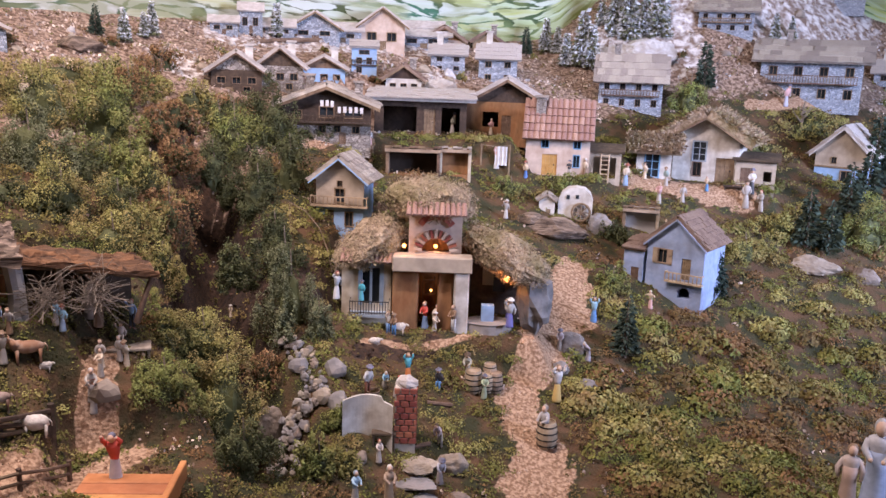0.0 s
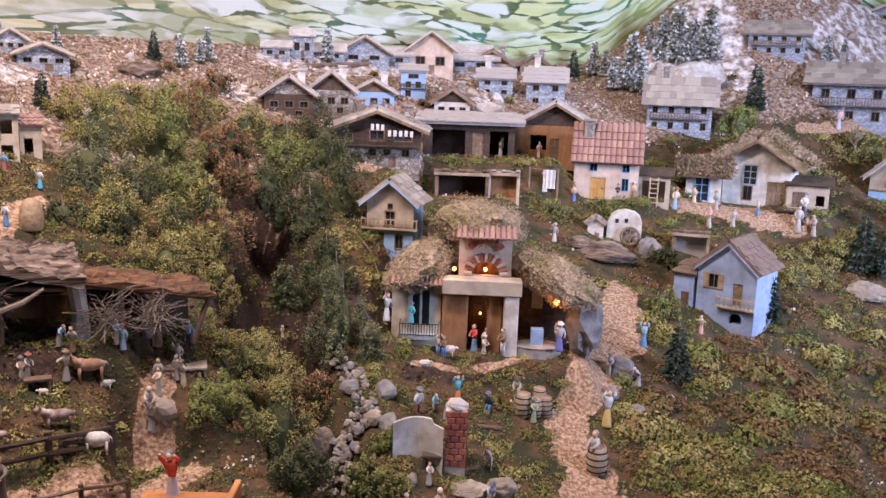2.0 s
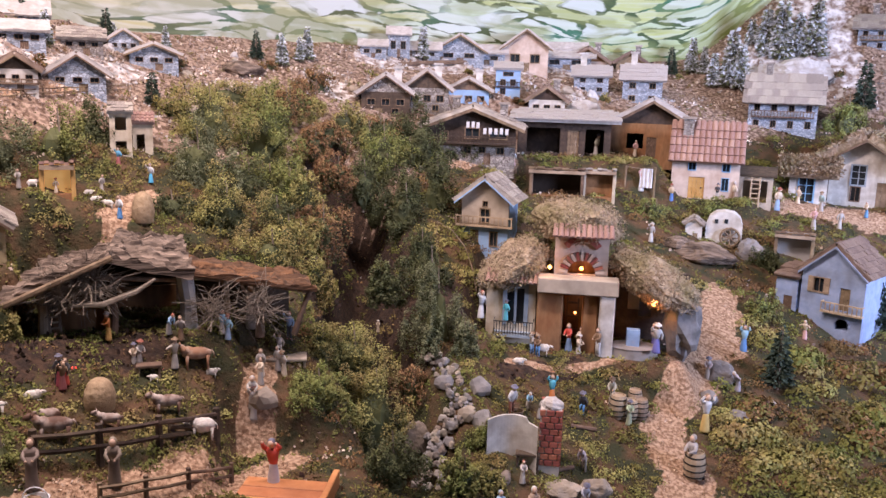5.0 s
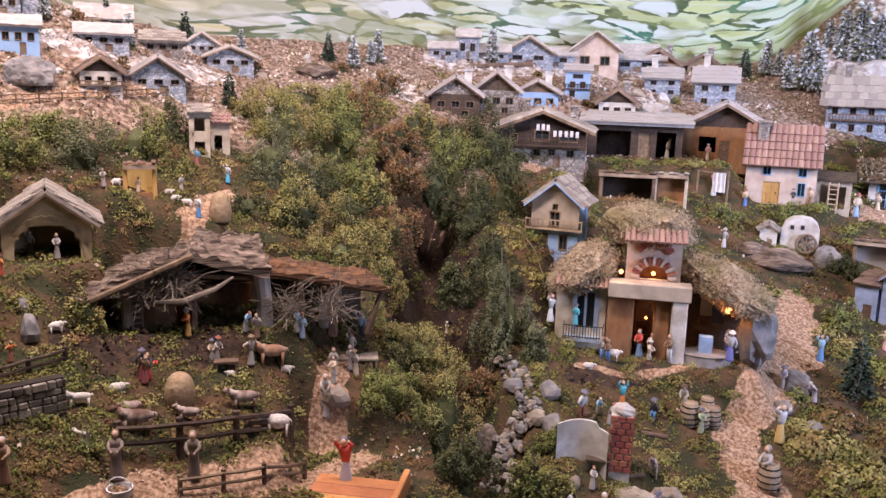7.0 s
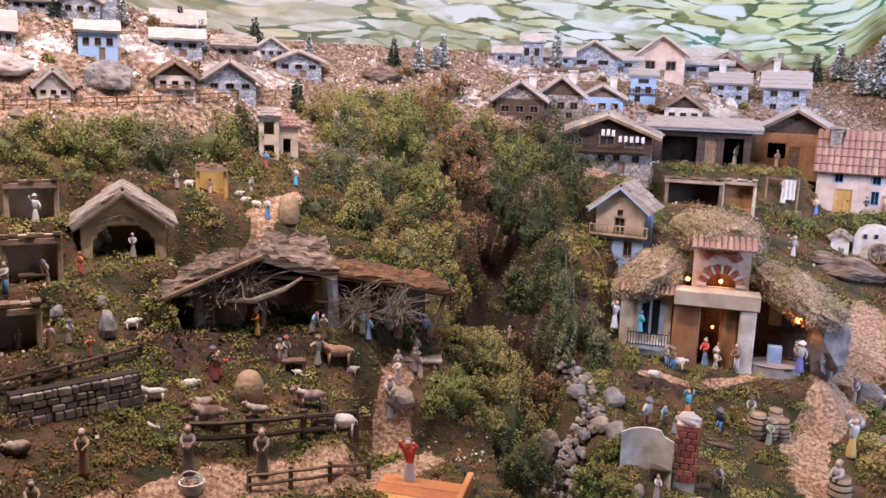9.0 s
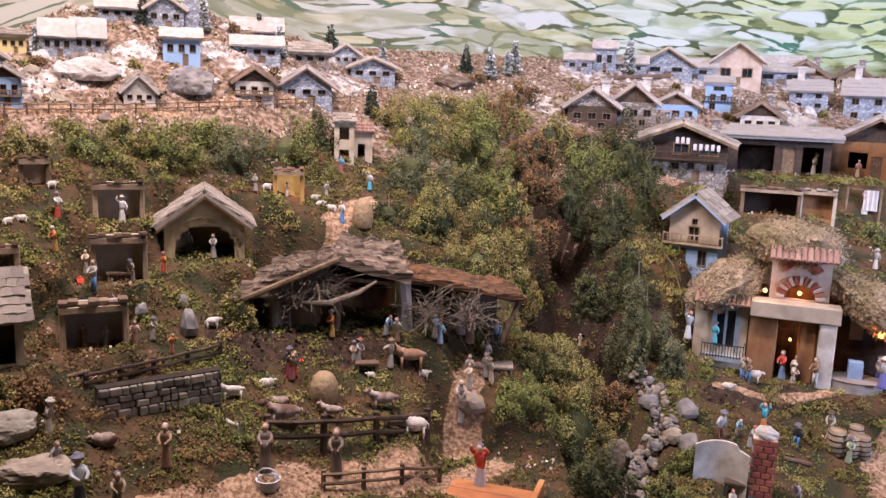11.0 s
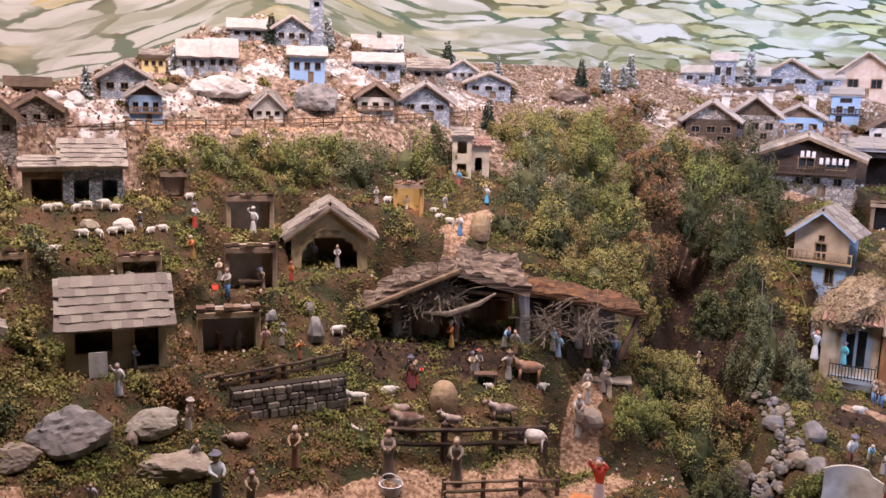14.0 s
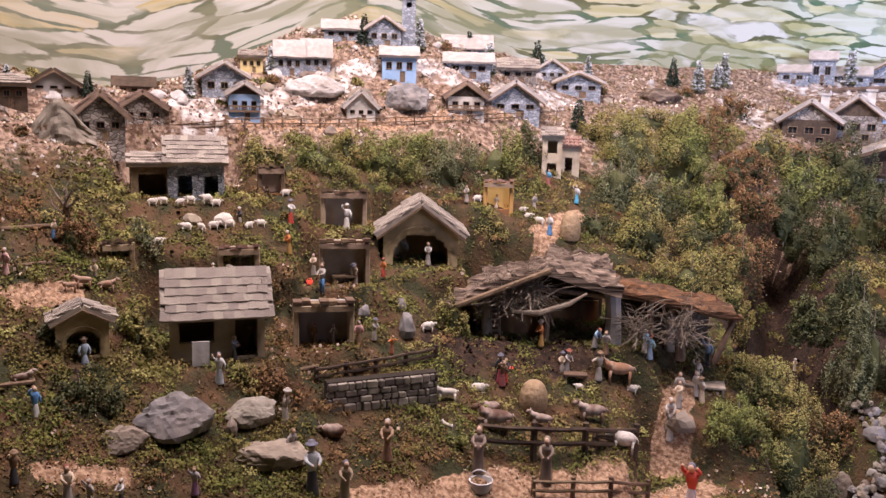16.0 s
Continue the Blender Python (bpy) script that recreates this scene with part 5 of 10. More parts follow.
def sheet(name, ob, corners, thick, material, label="", nx=22, ny=12, rough=0.010, seed=0.0, stretch=(1, 1)):
    """A thick, furrowed sheet of bark over four corners: front left, front right, back right, back left."""
    bm = bmesh.new()
    a, b, c, d = [Vector(q) for q in corners]
    n = (b - a).cross(d - a).normalized()
    g = []
    for lift in (0, 1):
        rows = []
        for i in range(nx + 1):
            col = []
            for j in range(ny + 1):
                u, v = i / nx, j / ny
                p = (a * (1 - u) + b * u) * (1 - v) + (d * (1 - u) + c * u) * v
                f = noise.noise(Vector((u * 9 * stretch[0], v * 9 * stretch[1], seed))) + 0.6 * noise.noise(Vector((u * 23 * stretch[0], v * 23 * stretch[1], seed + 5))) + 0.9 - 2.4 * abs(noise.noise(Vector((u * 4 * stretch[0], v * 13 * stretch[1] ** 0.5, seed + 11))))
                col.append(bm.verts.new(p + n * (lift * (thick + rough * f) + 0.25 * rough * noise.noise(Vector((u * 3, v * 3, seed + 9))))))
            rows.append(col)
        g.append(rows)
    for i in range(nx):
        for j in range(ny):
            bm.faces.new((g[1][i][j], g[1][i + 1][j], g[1][i + 1][j + 1], g[1][i][j + 1]))
            bm.faces.new((g[0][i][j], g[0][i][j + 1], g[0][i + 1][j + 1], g[0][i + 1][j]))
    for i in range(nx):
        for j in (0, ny):
            bm.faces.new((g[0][i][j], g[0][i + 1][j], g[1][i + 1][j], g[1][i][j]))
    for j in range(ny):
        for i in (0, nx):
            bm.faces.new((g[0][i][j], g[0][i][j + 1], g[1][i][j + 1], g[1][i][j]))
    return part(name, bm, M[material], ob, label)


def brushwood(name, ob, c, r, n, label="", seed=1, width=0.0009):
    """A tangle of thin dry twigs."""
    rng = random.Random(seed)
    bm = bmesh.new()
    for _ in range(n):
        p = Vector((c[0] + r[0] * rng.gauss(0, 0.45), c[1] + r[1] * rng.gauss(0, 0.45), c[2] + r[2] * rng.gauss(0, 0.45)))
        d = Vector((rng.gauss(0, 1), rng.gauss(0, 0.5), rng.gauss(0, 0.7))).normalized() * rng.uniform(0.03, 0.08)
        b = lambda k: Vector((rng.gauss(0, k), rng.gauss(0, k), rng.gauss(0, k)))
        tube(bm, [p - d, p - 0.4 * d + b(0.006), p + b(0.008), p + 0.5 * d + b(0.01), p + d + b(0.014)], [width * 1.4, width * 1.2, width, width * 0.7, width * 0.4], 4)
    return tagged(part(name, bm, M["twig"], ob, label), kind="stuff")


def stable(x, y, z, turn, k):
    """The long stable of bark sheets on rough posts, open in front."""
    ob = thing("stable", x, y, z, turn, "long open stable roofed with cork bark on rough posts", "stable")
    P = lambda v: v * k
    sheet("bark_roof", ob, [(P(-186), -0.06, P(54)), (P(4), -0.05, P(136)), (P(40), 0.24, P(118)), (P(-100), 0.24, P(84))], 0.006, "bark", "grey cork bark sheet", nx=60, ny=30, rough=0.014, stretch=(0.7, 2.2))
    sheet("bark_roof", ob, [(P(-8), -0.03, P(124)), (P(128), -0.04, P(90)), (P(122), 0.26, P(112)), (P(10), 0.26, P(126))], 0.012, "bark", "grey cork bark sheet", nx=60, ny=30, rough=0.014, seed=4, stretch=(0.5, 3.0))
    sheet("bark_roof", ob, [(P(122), -0.02, P(96)), (P(338), -0.01, P(54)), (P(320), 0.16, P(62)), (P(130), 0.18, P(92))], 0.005, "barkrust", "rust-brown bark sheet", rough=0.012, seed=8, stretch=(0.9, 1.4))
    bm = bmesh.new()
    tube(bm, [(P(-188), -0.065, P(52)), (P(-80), -0.062, P(99)), (P(6), -0.057, P(136))], 0.007, 7)
    part("front_rafter", bm, M["wood"], ob)
    bm = bmesh.new()
    tube(bm, [(P(-140), -0.02, P(66)), (P(-20), -0.02, P(112))], 0.006, 7)
    part("rafter", bm, M["wood"], ob)
    for x0, x1, z0, r, mt in ((-103, -105, 88, 0.011, "palewood"), (122, 116, 100, 0.020, "greyplaster"), (184, 182, 84, 0.008, "wood"), (240, 238, 80, 0.010, "wood"), (2, 4, 62, 0.009, "wood"), (300, 330, 60, 0.007, "wood")):
        bm = bmesh.new()
        tube(bm, [(P(x0), 0.0, -0.03), (P((x0 + x1) / 2 + 3), 0.002, P(z0 * 0.5)), (P(x1), 0.0, P(z0))], [r * 1.15, r * 0.9, r], 9)
        part("post", bm, M[mt], ob)
    for x0, z0, x1, z1 in ((-100, 100, 130, 84), (120, 92, 330, 54)):
        bm = bmesh.new()
        tube(bm, [(P(x0), 0.004, P(z0)), (P(x1), 0.004, P(z1))], 0.006, 7)
        part("plate_beam", bm, M["wood"], ob)
    # dark boards at the back put the shade under the roof into colour
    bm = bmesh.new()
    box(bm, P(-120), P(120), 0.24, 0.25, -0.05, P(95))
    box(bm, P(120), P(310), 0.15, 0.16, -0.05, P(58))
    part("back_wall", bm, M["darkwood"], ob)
    bm = bmesh.new()
    box(bm, P(-90), P(-10), 0.03, 0.05, -0.02, P(38))
    part("manger", bm, M["rust"], ob)
    bm = bmesh.new()
    box(bm, P(10), P(110), 0.19, 0.20, -0.02, P(45))
    part("manger", bm, M["rust"], ob)
    brushwood("brushwood", ob, (P(-50), -0.03, P(86)), (P(50), 0.02, P(18)), 260, "grey dry brushwood hanging under the roof", 3)
    brushwood("brushwood", ob, (P(160), -0.04, P(40)), (P(20), 0.02, P(20)), 50, "grey dry brushwood heap", 5)
    brushwood("brushwood", ob, (P(238), -0.03, P(40)), (P(11), 0.015, P(30)), 60, "grey dry brushwood heap", 6)
    bm = bmesh.new()
    tube(bm, [(P(-60), -0.05, P(60)), (P(-10), -0.06, P(62)), (P(40), -0.05, P(78)), (P(70), -0.04, P(96))], [0.004, 0.007, 0.006, 0.003], 7)
    part("bough", bm, M["twig"], ob)
    return ob


def bread_oven(x, y, z, turn, k):
    """A white bowed oven shell beside a brick chimney."""
    P = lambda v: v * k
    ob = thing("forge", x, y, z, turn, "white bowed forge wall with a red brick chimney", "forge")
    bm = bmesh.new()
    n = 16
    g = []
    for i in range(n + 1):
        a = -1 + 2 * i / n
        yy = 0.03 * (1 - a * a) - 0.012
        top = P(86) - P(10) * (1 - math.cos(a)) + (P(-8) if a > 0.6 else 0)
        g.append([bm.verts.new((P(-22 + 44 * a), yy + o, zz)) for o in (0, 0.008) for zz in (-0.03, top)])
    for p, q in zip(g, g[1:]):
        for a, b in ((0, 1), (1, 3), (3, 2), (2, 0)):
            bm.faces.new((p[a], q[a], q[b], p[b]))
    bm.faces.new([g[0][i] for i in (0, 1, 3, 2)])
    bm.faces.new([g[-1][i] for i in (0, 1, 3, 2)])
    part("shell", bm, M["white"], ob, "off-white bowed wall", smooth=False)
    bm = bmesh.new()
    box(bm, P(25), P(62), 0.004, 0.046, -0.03, P(104))
    ch = part("chimney", bm, M["mortar"], ob)
    rows = 9
    for r in range(rows):
        z0 = P(104) * r / rows
        for c in range(3):
            x0 = P(24) + P(39) * (c + (0.5 if r % 2 else 0)) / 2.5 - P(4)
            x1 = x0 + P(39) / 2.5 - 0.003
            x0, x1 = max(x0, P(24)), min(x1, P(63))
            if x1 - x0 > 0.004:
                bm = bmesh.new()
                box(bm, x0, x1, 0.0, 0.008, z0 + 0.0015, z0 + P(104) / rows - 0.0012, bevel=0.0008)
                part("brick", bm, M["brick"], ch)
        for yy in (0.005, 0.027):
            bm = bmesh.new()
            box(bm, P(62), P(64), yy, yy + 0.017, z0 + 0.0015, z0 + P(104) / rows - 0.0012)
            part("brick", bm, M["brick"], ch)
    bm = bmesh.new()
    ball(bm, (P(44), 0.024, P(109)), (P(20), 0.024, P(12)), 0, rough=0.4)
    part("chimney_cap", bm, M["snow"], ob, "white stone cap")
    return ob


def work_table(x, y, z, turn, w, d, h, label, material="wood", name="table"):
    ob = thing(name, x, y, z, turn, label, "table")
    bm = bmesh.new()
    box(bm, -w / 2, w / 2, 0, d, h - 0.006, h, bevel=0.001)
    part("tabletop", bm, M[material], ob)
    for sx in (-1, 1):
        for yy in (0.004, d - 0.004):
            bm = bmesh.new()
            tube(bm, [(sx * (w / 2 - 0.005), yy, -0.005), (sx * (w / 2 - 0.006), yy, h - 0.006)], 0.003, 6)
            part("leg", bm, M[material], ob)
    return ob


def deck(x, y, z, turn, w, d, label):
    """A low platform of varnished boards with a side board."""
    ob = thing("plank_bridge", x, y, z, turn, label, "bridge")
    n = 6
    for i in range(n):
        bm = bmesh.new()
        box(bm, -w / 2, w / 2, -d + d * i / n + 0.0015, -d + d * (i + 1) / n - 0.0015, 0.012, 0.022, bevel=0.0012)
        part("plank", bm, M["orange"], ob)
    bm = bmesh.new()
    box(bm, w / 2 + 0.0005, w / 2 + 0.014, -d - 0.01, 0.012, 0.0, 0.046, bevel=0.002)
    part("side_board", bm, M["orange"], ob)
    return ob


def stone_wall(x, y, z, turn, w, h, label):
    """A dry wall of separate stones on a dark core."""
    ob = thing("dry_stone_wall", x, y, z, turn, label, "wall")
    bm = bmesh.new()
    box(bm, -w / 2, w / 2, 0.006, 0.03, -0.04, h - 0.002)
    part("core", bm, M["dark"], ob)
    rng = random.Random(5)
    zz = -0.02
    while zz < h - 0.004:
        hh = rng.uniform(0.009, 0.02)
        xx = -w / 2
        while xx < w / 2:
            ww = rng.uniform(0.009, 0.034)
            bm = bmesh.new()
            box(bm, xx, min(xx + ww - 0.0015, w / 2), rng.uniform(-0.003, 0.002), 0.02, zz, min(zz + hh - 0.0015, h), bevel=0.0018)
            for v in bm.verts:
                v.co += Vector((rng.uniform(-0.0007, 0.0007), 0, rng.uniform(-0.0007, 0.0007)))
            part("stone", bm, M["wallstone"], ob)
            xx += ww
        zz += hh
    return ob


def well_wheel(x, y, z, turn, w, h, label):
    """A whitewashed mill with a round wheel in front."""
    ob = thing("water_mill", x, y, z, turn, label, "mill", "model houses")
    bm = bmesh.new()
    prof = [(-w / 2, 0), (w / 2, 0), (w / 2, 0.6 * h), (0.42 * w, 0.82 * h), (0.25 * w, 0.96 * h), (0, h), (-0.25 * w, 0.96 * h), (-0.42 * w, 0.82 * h), (-w / 2, 0.6 * h)]
    f, b = [bm.verts.new((p, 0, q)) for p, q in prof], [bm.verts.new((p, 0.6 * w, q)) for p, q in prof]
    bm.faces.new(f), bm.faces.new(b[::-1])
    for i in range(len(prof)):
        j = (i + 1) % len(prof)
        bm.faces.new((f[i], f[j], b[j], b[i]))
    part("wall", bm, M["white"], ob)
    wh = thing("wheel", 0, 0, 0, 0, "", "")
    for key in list(wh.keys()):
        del wh[key]
    r, c = 0.26 * w, (0.18 * w, -0.012, 0.26 * h)
    bpy.data.objects.remove(wh)
    bm = bmesh.new()
    pts = [(c[0] + r * math.cos(q * math.tau / 20), c[1], c[2] + r * math.sin(q * math.tau / 20)) for q in range(21)]
    tube(bm, pts, 0.005, 6)
    wh = part("wheel", bm, M["wood"], ob)
    for q in range(4):
        bm = bmesh.new()
        dx, dz = r * math.cos(q * math.pi / 4), r * math.sin(q * math.pi / 4)
        tube(bm, [(c[0] - dx, c[1], c[2] - dz), (c[0] + dx, c[1], c[2] + dz)], 0.0025, 5)
        part("spoke", bm, M["wood"], wh)
    for u, v in ((-0.22, 0.7), (0.05, 0.72)):
        bm = bmesh.new()
        box(bm, u * w - 0.05 * w, u * w + 0.05 * w, -0.003, 0.004, v * h - 0.06 * h, v * h + 0.06 * h)
        part("window", bm, M["glass"], ob)
    return ob


def washing_line(x, y, z, turn, w, h, label):
    ob = thing("washing_line", x, y, z, turn, label, "washing line")
    for sx in (-w / 2, w / 2):
        bm = bmesh.new()
        tube(bm, [(sx, 0, -0.02), (sx, 0, h)], 0.004, 6)
        part("post", bm, M["wood"], ob)
    bm = bmesh.new()
    tube(bm, [(-w / 2, 0, 0.97 * h), (0, 0, 0.92 * h), (w / 2, 0, 0.97 * h)], 0.0012, 5)
    part("line", bm, M["twig"], ob)
    bm = bmesh.new()
    n = 12
    g = [[bm.verts.new((w * (0.0 + 0.42 * i / n), 0.004 * math.sin(i * 1.6), 0.92 * h - 0.72 * h * j / 4)) for j in range(5)] for i in range(n + 1)]
    for i in range(n):
        for j in range(4):
            bm.faces.new((g[i][j], g[i + 1][j], g[i + 1][j + 1], g[i][j + 1]))
    s = part("sheet", bm, M["cloth"], ob, "white hanging sheet")
    s.modifiers.new("thickness", "SOLIDIFY").thickness = 0.0015
    return ob


def bare_tree(x, y, z, h, label, seed=1):
    ob = thing("bare_tree", x, y, z, 0, label, "tree")
    rng = random.Random(seed)
    bm = bmesh.new()
    tube(bm, [(0, 0, -0.01), (0.01, 0, 0.4 * h), (0, 0.005, 0.75 * h)], [0.006, 0.005, 0.003], 6)
    part("trunk", bm, M["bark"], ob)
    for i in range(9):
        bm = bmesh.new()
        z0 = h * rng.uniform(0.3, 0.7)
        a = rng.uniform(0, 6.28)
        p1 = Vector((0.22 * h * math.cos(a), 0.12 * h * math.sin(a), z0 + rng.uniform(0.1, 0.25) * h))
        tube(bm, [(0, 0, z0), tuple(p1), tuple(p1 + Vector((0.08 * h * math.cos(a + 0.5), 0, 0.12 * h)))], [0.003, 0.002, 0.001], 5)
        tube(bm, [tuple(p1), tuple(p1 + Vector((0.1 * h * math.cos(a - 0.8), 0.03 * h, 0.05 * h)))], [0.0015, 0.0007], 4)
        part("limb", bm, M["twig"], ob)
    return ob


def painted_board(x, y, z, turn, w, h, label):
    """A folded sheet of painted canvas and cork standing up like a mountain."""
    bm = bmesh.new()
    n, k = 26, 18
    g = []
    for i in range(n + 1):
        u = i / n
        top = h * (0.42 + 0.58 * math.exp(-((u - 0.62) / 0.24) ** 2))
        g.append([bm.verts.new(((u - 0.5) * w, 0.10 * w * noise.noise(Vector((u * 5, v / k * 3, 1.7))) + 0.05 * w * noise.noise(Vector((u * 13, v / k * 8, 4.1))) + 0.25 * w * v / k, top * v / k)) for v in range(k + 1)])
    for i in range(n):
        for v in range(k):
            bm.faces.new((g[i][v], g[i + 1][v], g[i + 1][v + 1], g[i][v + 1]))
    ob = mesh_object("painted_board", bm, mat("painted_rock", (0.16, 0.135, 0.105), (0.36, 0.32, 0.26), 22, 0.85, 0.8, second=(0.07, 0.06, 0.045), big=9, depth=0.01), m=pose(x, y, z, 0, 0, turn))
    ob.modifiers.new("thickness", "SOLIDIFY").thickness = 0.01
    return tagged(ob, label, "board")


def fishing_rod(x, y, z, turn, k, label):
    ob = thing("fishing_rod", x, y, z, turn, label, "rod")
    P = lambda v: v * k
    bm = bmesh.new()
    tube(bm, [(P(-2), -0.01, P(20)), (P(-10), -0.02, P(60)), (P(-24), -0.025, P(100)), (P(-48), -0.03, P(130)), (P(-75), -0.03, P(145))], [0.0022, 0.002, 0.0017, 0.0014, 0.001], 6)
    part("rod", bm, M["palewood"], ob)
    bm = bmesh.new()
    tube(bm, [(P(-75), -0.03, P(145)), (P(-74), -0.03, P(98))], 0.0007, 4)
    part("line", bm, M["palewood"], ob)
    return ob


def hanging_cloth(x, y, z, turn, w, h, label):
    bm = bmesh.new()
    n = 10
    g = [[bm.verts.new((w * (i / n - 0.5), -0.012 + 0.0003 * math.sin(i * 0.9), h * j / 5)) for j in range(6)] for i in range(n + 1)]
    for i in range(n):
        for j in range(5):
            bm.faces.new((g[i][j], g[i + 1][j], g[i + 1][j + 1], g[i][j + 1]))
    ob = mesh_object("hanging_cloth", bm, M["cloth"], m=pose(x, y, z, 0, 0, turn))
    ob.modifiers.new("thickness", "SOLIDIFY").thickness = 0.002
    return tagged(ob, label, "cloth")


def basket(x, y, z, r, material, label):
    ob = thing("basket", x, y, z, 0, label, "basket")
    bm = bmesh.new()
    lathe(bm, [(0.75 * r, 0), (0.95 * r, 0.5 * r), (1.0 * r, 0.95 * r), (1.06 * r, r), (0.94 * r, r), (0.85 * r, 0.3 * r)], 16)
    part("body", bm, M[material], ob)
    bm = bmesh.new()
    tube(bm, [(r * math.cos(q), 0, r + 0.9 * r * math.sin(q)) for q in np.linspace(0, math.pi, 9)], 0.06 * r, 5)
    part("handle", bm, M[material], ob)
    return ob


def ember_fire(x, y, z, r, label):
    ob = thing("camp_fire", x, y, z, 0, label, "fire")
    for q in range(5):
        bm = bmesh.new()
        a = q * 1.26
        tube(bm, [(r * math.cos(a), r * math.sin(a), 0), (0, 0, 1.1 * r)], 0.18 * r, 6)
        part("log", bm, M["darkwood"], ob)
    bm = bmesh.new()
    ball(bm, (0, 0, 0.45 * r), (0.5 * r, 0.5 * r, 0.45 * r), rough=0.3)
    part("ember", bm, M["ember"], ob, "glowing red ember")
    return ob


def log(a, b, r, label):
    bm = bmesh.new()
    a, b = Vector(a), Vector(b)
    pts = [a + (b - a) * (k / 6) + Vector((0, 0, r * 0.4 * noise.noise(a * 9 + Vector((k, 0, 0))))) for k in range(7)]
    o = pts[0].copy()
    tube(bm, [q - o for q in pts], [r * (1 + 0.2 * noise.noise(q * 30)) for q in pts], 8)
    ob = mesh_object("log", bm, M["wood"], m=pose(*o))
    return tagged(ob, label, "log")


# chalets and barns above the gorge
house(0.228, 3.291, 1.242, -5.5, 0.329, 0.230, 0.149, 0.064, 'stone and dark timber chalet with balconies and an arched gate', wall='stonewall', roof='slab', upper=(0.5, 'darkwood'), cols=7, rows=6, holes=[(-0.25, 0, 0.16, 0.34, 'arch:stone'), (0.18, 0, 0.08, 0.3, 'door'), (-0.42, 0.28, 0.07, 0.16, 'window'), (-0.05, 0.28, 0.08, 0.17, 'window'), (0.12, 0.3, 0.07, 0.16, 'window'), (0.33, 0.28, 0.08, 0.17, 'window'), (-0.32, 0.62, 0.08, 0.2, 'window'), (0.0, 0.66, 0.16, 0.26, 'window'), (0.3, 0.66, 0.2, 0.2, 'window')], balcony=(0.56, -0.5, 0.5, 'darkwood'), chimneys=[(-0.2, 0.5, 0.03), (0.36, 0.3, 0.03)])
house(0.638, 3.604, 1.254, -11.3, 0.384, 0.192, 0.147, 0.024, 'long open timber shed with a flat snow-dusted slab roof', ridge='flat', wall='darkwood', roof='slabs', cols=10, rows=4, name='shed', holes=[(-0.22, 0.1, 0.36, 0.7, 'open'), (0.1, 0, 0.12, 0.75, 'door'), (0.33, 0, 0.2, 0.8, 'open')])
house(1.036, 3.698, 1.254, -16.8, 0.349, 0.280, 0.142, 0.099, 'dark timber barn with a brick wall under a snowy gable', wall='rust', gable='darkwood', roof='slabs', cols=6, rows=6, name='barn', holes=[(-0.2, 0.25, 0.2, 0.45, 'open'), (0.0, 0, 0.12, 0.6, 'door')])
# houses round the upper yard
house(1.183, 3.418, 1.115, -20.3, 0.262, 0.184, 0.167, 0.130, 'cream plastered house with a ribbed terracotta roof and ochre door', ridge='eaves', wall='pinkish', roof='tile', cols=13, rows=5, over=0.06, holes=[(-0.12, 0, 0.24, 0.52, 'door:ochre'), (-0.2, 0.68, 0.11, 0.22, 'window:bluewindow'), (0.3, 0.68, 0.11, 0.22, 'window:bluewindow'), (0.3, 0.22, 0.1, 0.3, 'window:bluewindow')], chimneys=[(-0.3, 0.3, 0.04)])
house(1.391, 3.414, 1.105, -23.3, 0.133, 0.080, 0.110, 0.019, 'small open lean-to shed with worn plaster', ridge='flat', wall='beige', roof='wood', name='shed', holes=[(0, 0, 0.7, 0.8, 'open')])
house(1.680, 3.560, 1.077, -26.2, 0.150, 0.120, 0.145, 0.035, 'blue-white hut with an arched window under shaggy thatch', ridge='eaves', wall='white', roof='thatch', over=0.28, name='cottage', holes=[(-0.05, 0.12, 0.4, 0.72, 'cross:bluewindow')])
house(1.915, 3.542, 1.078, -38.0, 0.285, 0.226, 0.200, 0.088, 'whitewashed cottage with arched window under a domed thatch', wall='white', gable='white', roof='thatch', over=0.20, name='cottage', holes=[(-0.1, 0.46, 0.2, 0.42, 'cross:frameblue'), (-0.12, 0.12, 0.13, 0.3, 'window'), (0.3, 0, 0.28, 0.55, 'door')])
house(2.085, 3.409, 1.077, -32.3, 0.167, 0.117, 0.111, 0.017, 'low tumbledown shed with a sagging board roof', ridge='flat', wall='beige', roof='wood', name='shed', holes=[(-0.2, 0.1, 0.35, 0.6, 'door'), (0.3, 0.2, 0.2, 0.4, 'open')])
house(2.610, 3.559, 1.073, -49.0, 0.236, 0.236, 0.145, 0.111, 'beige and light blue house with snow on its roof edge', wall='skyblue', upper=(0.52, 'beige'), roof='slabs', cols=6, rows=5, edge='snow', holes=[(-0.15, 0.62, 0.1, 0.2, 'window'), (0.1, 0.05, 0.2, 0.35, 'window')])
house(1.378, 2.690, 0.789, -48.0, 0.205, 0.200, 0.185, 0.090, 'blue limewashed house with outside balcony and shingle roof', wall='blue', roof='slabb', cols=9, rows=7, edge='blue', over=0.05, holes=[(-0.22, 0.62, 0.16, 0.26, 'shutter:palewood'), (0.2, 0.36, 0.16, 0.4, 'door'), (0.2, 0.0, 0.2, 0.2, 'arch:blue')], balcony=(0.33, -0.12, 0.52, 'palewood'))
house(1.272, 2.792, 0.800, -44.0, 0.072, 0.120, 0.135, 0.024, 'low blue lean-to with a small door', ridge='flat', wall='blue', roof='slabb', cols=3, rows=4, holes=[(0.1, 0.0, 0.4, 0.55, 'door')], name='lean_to')
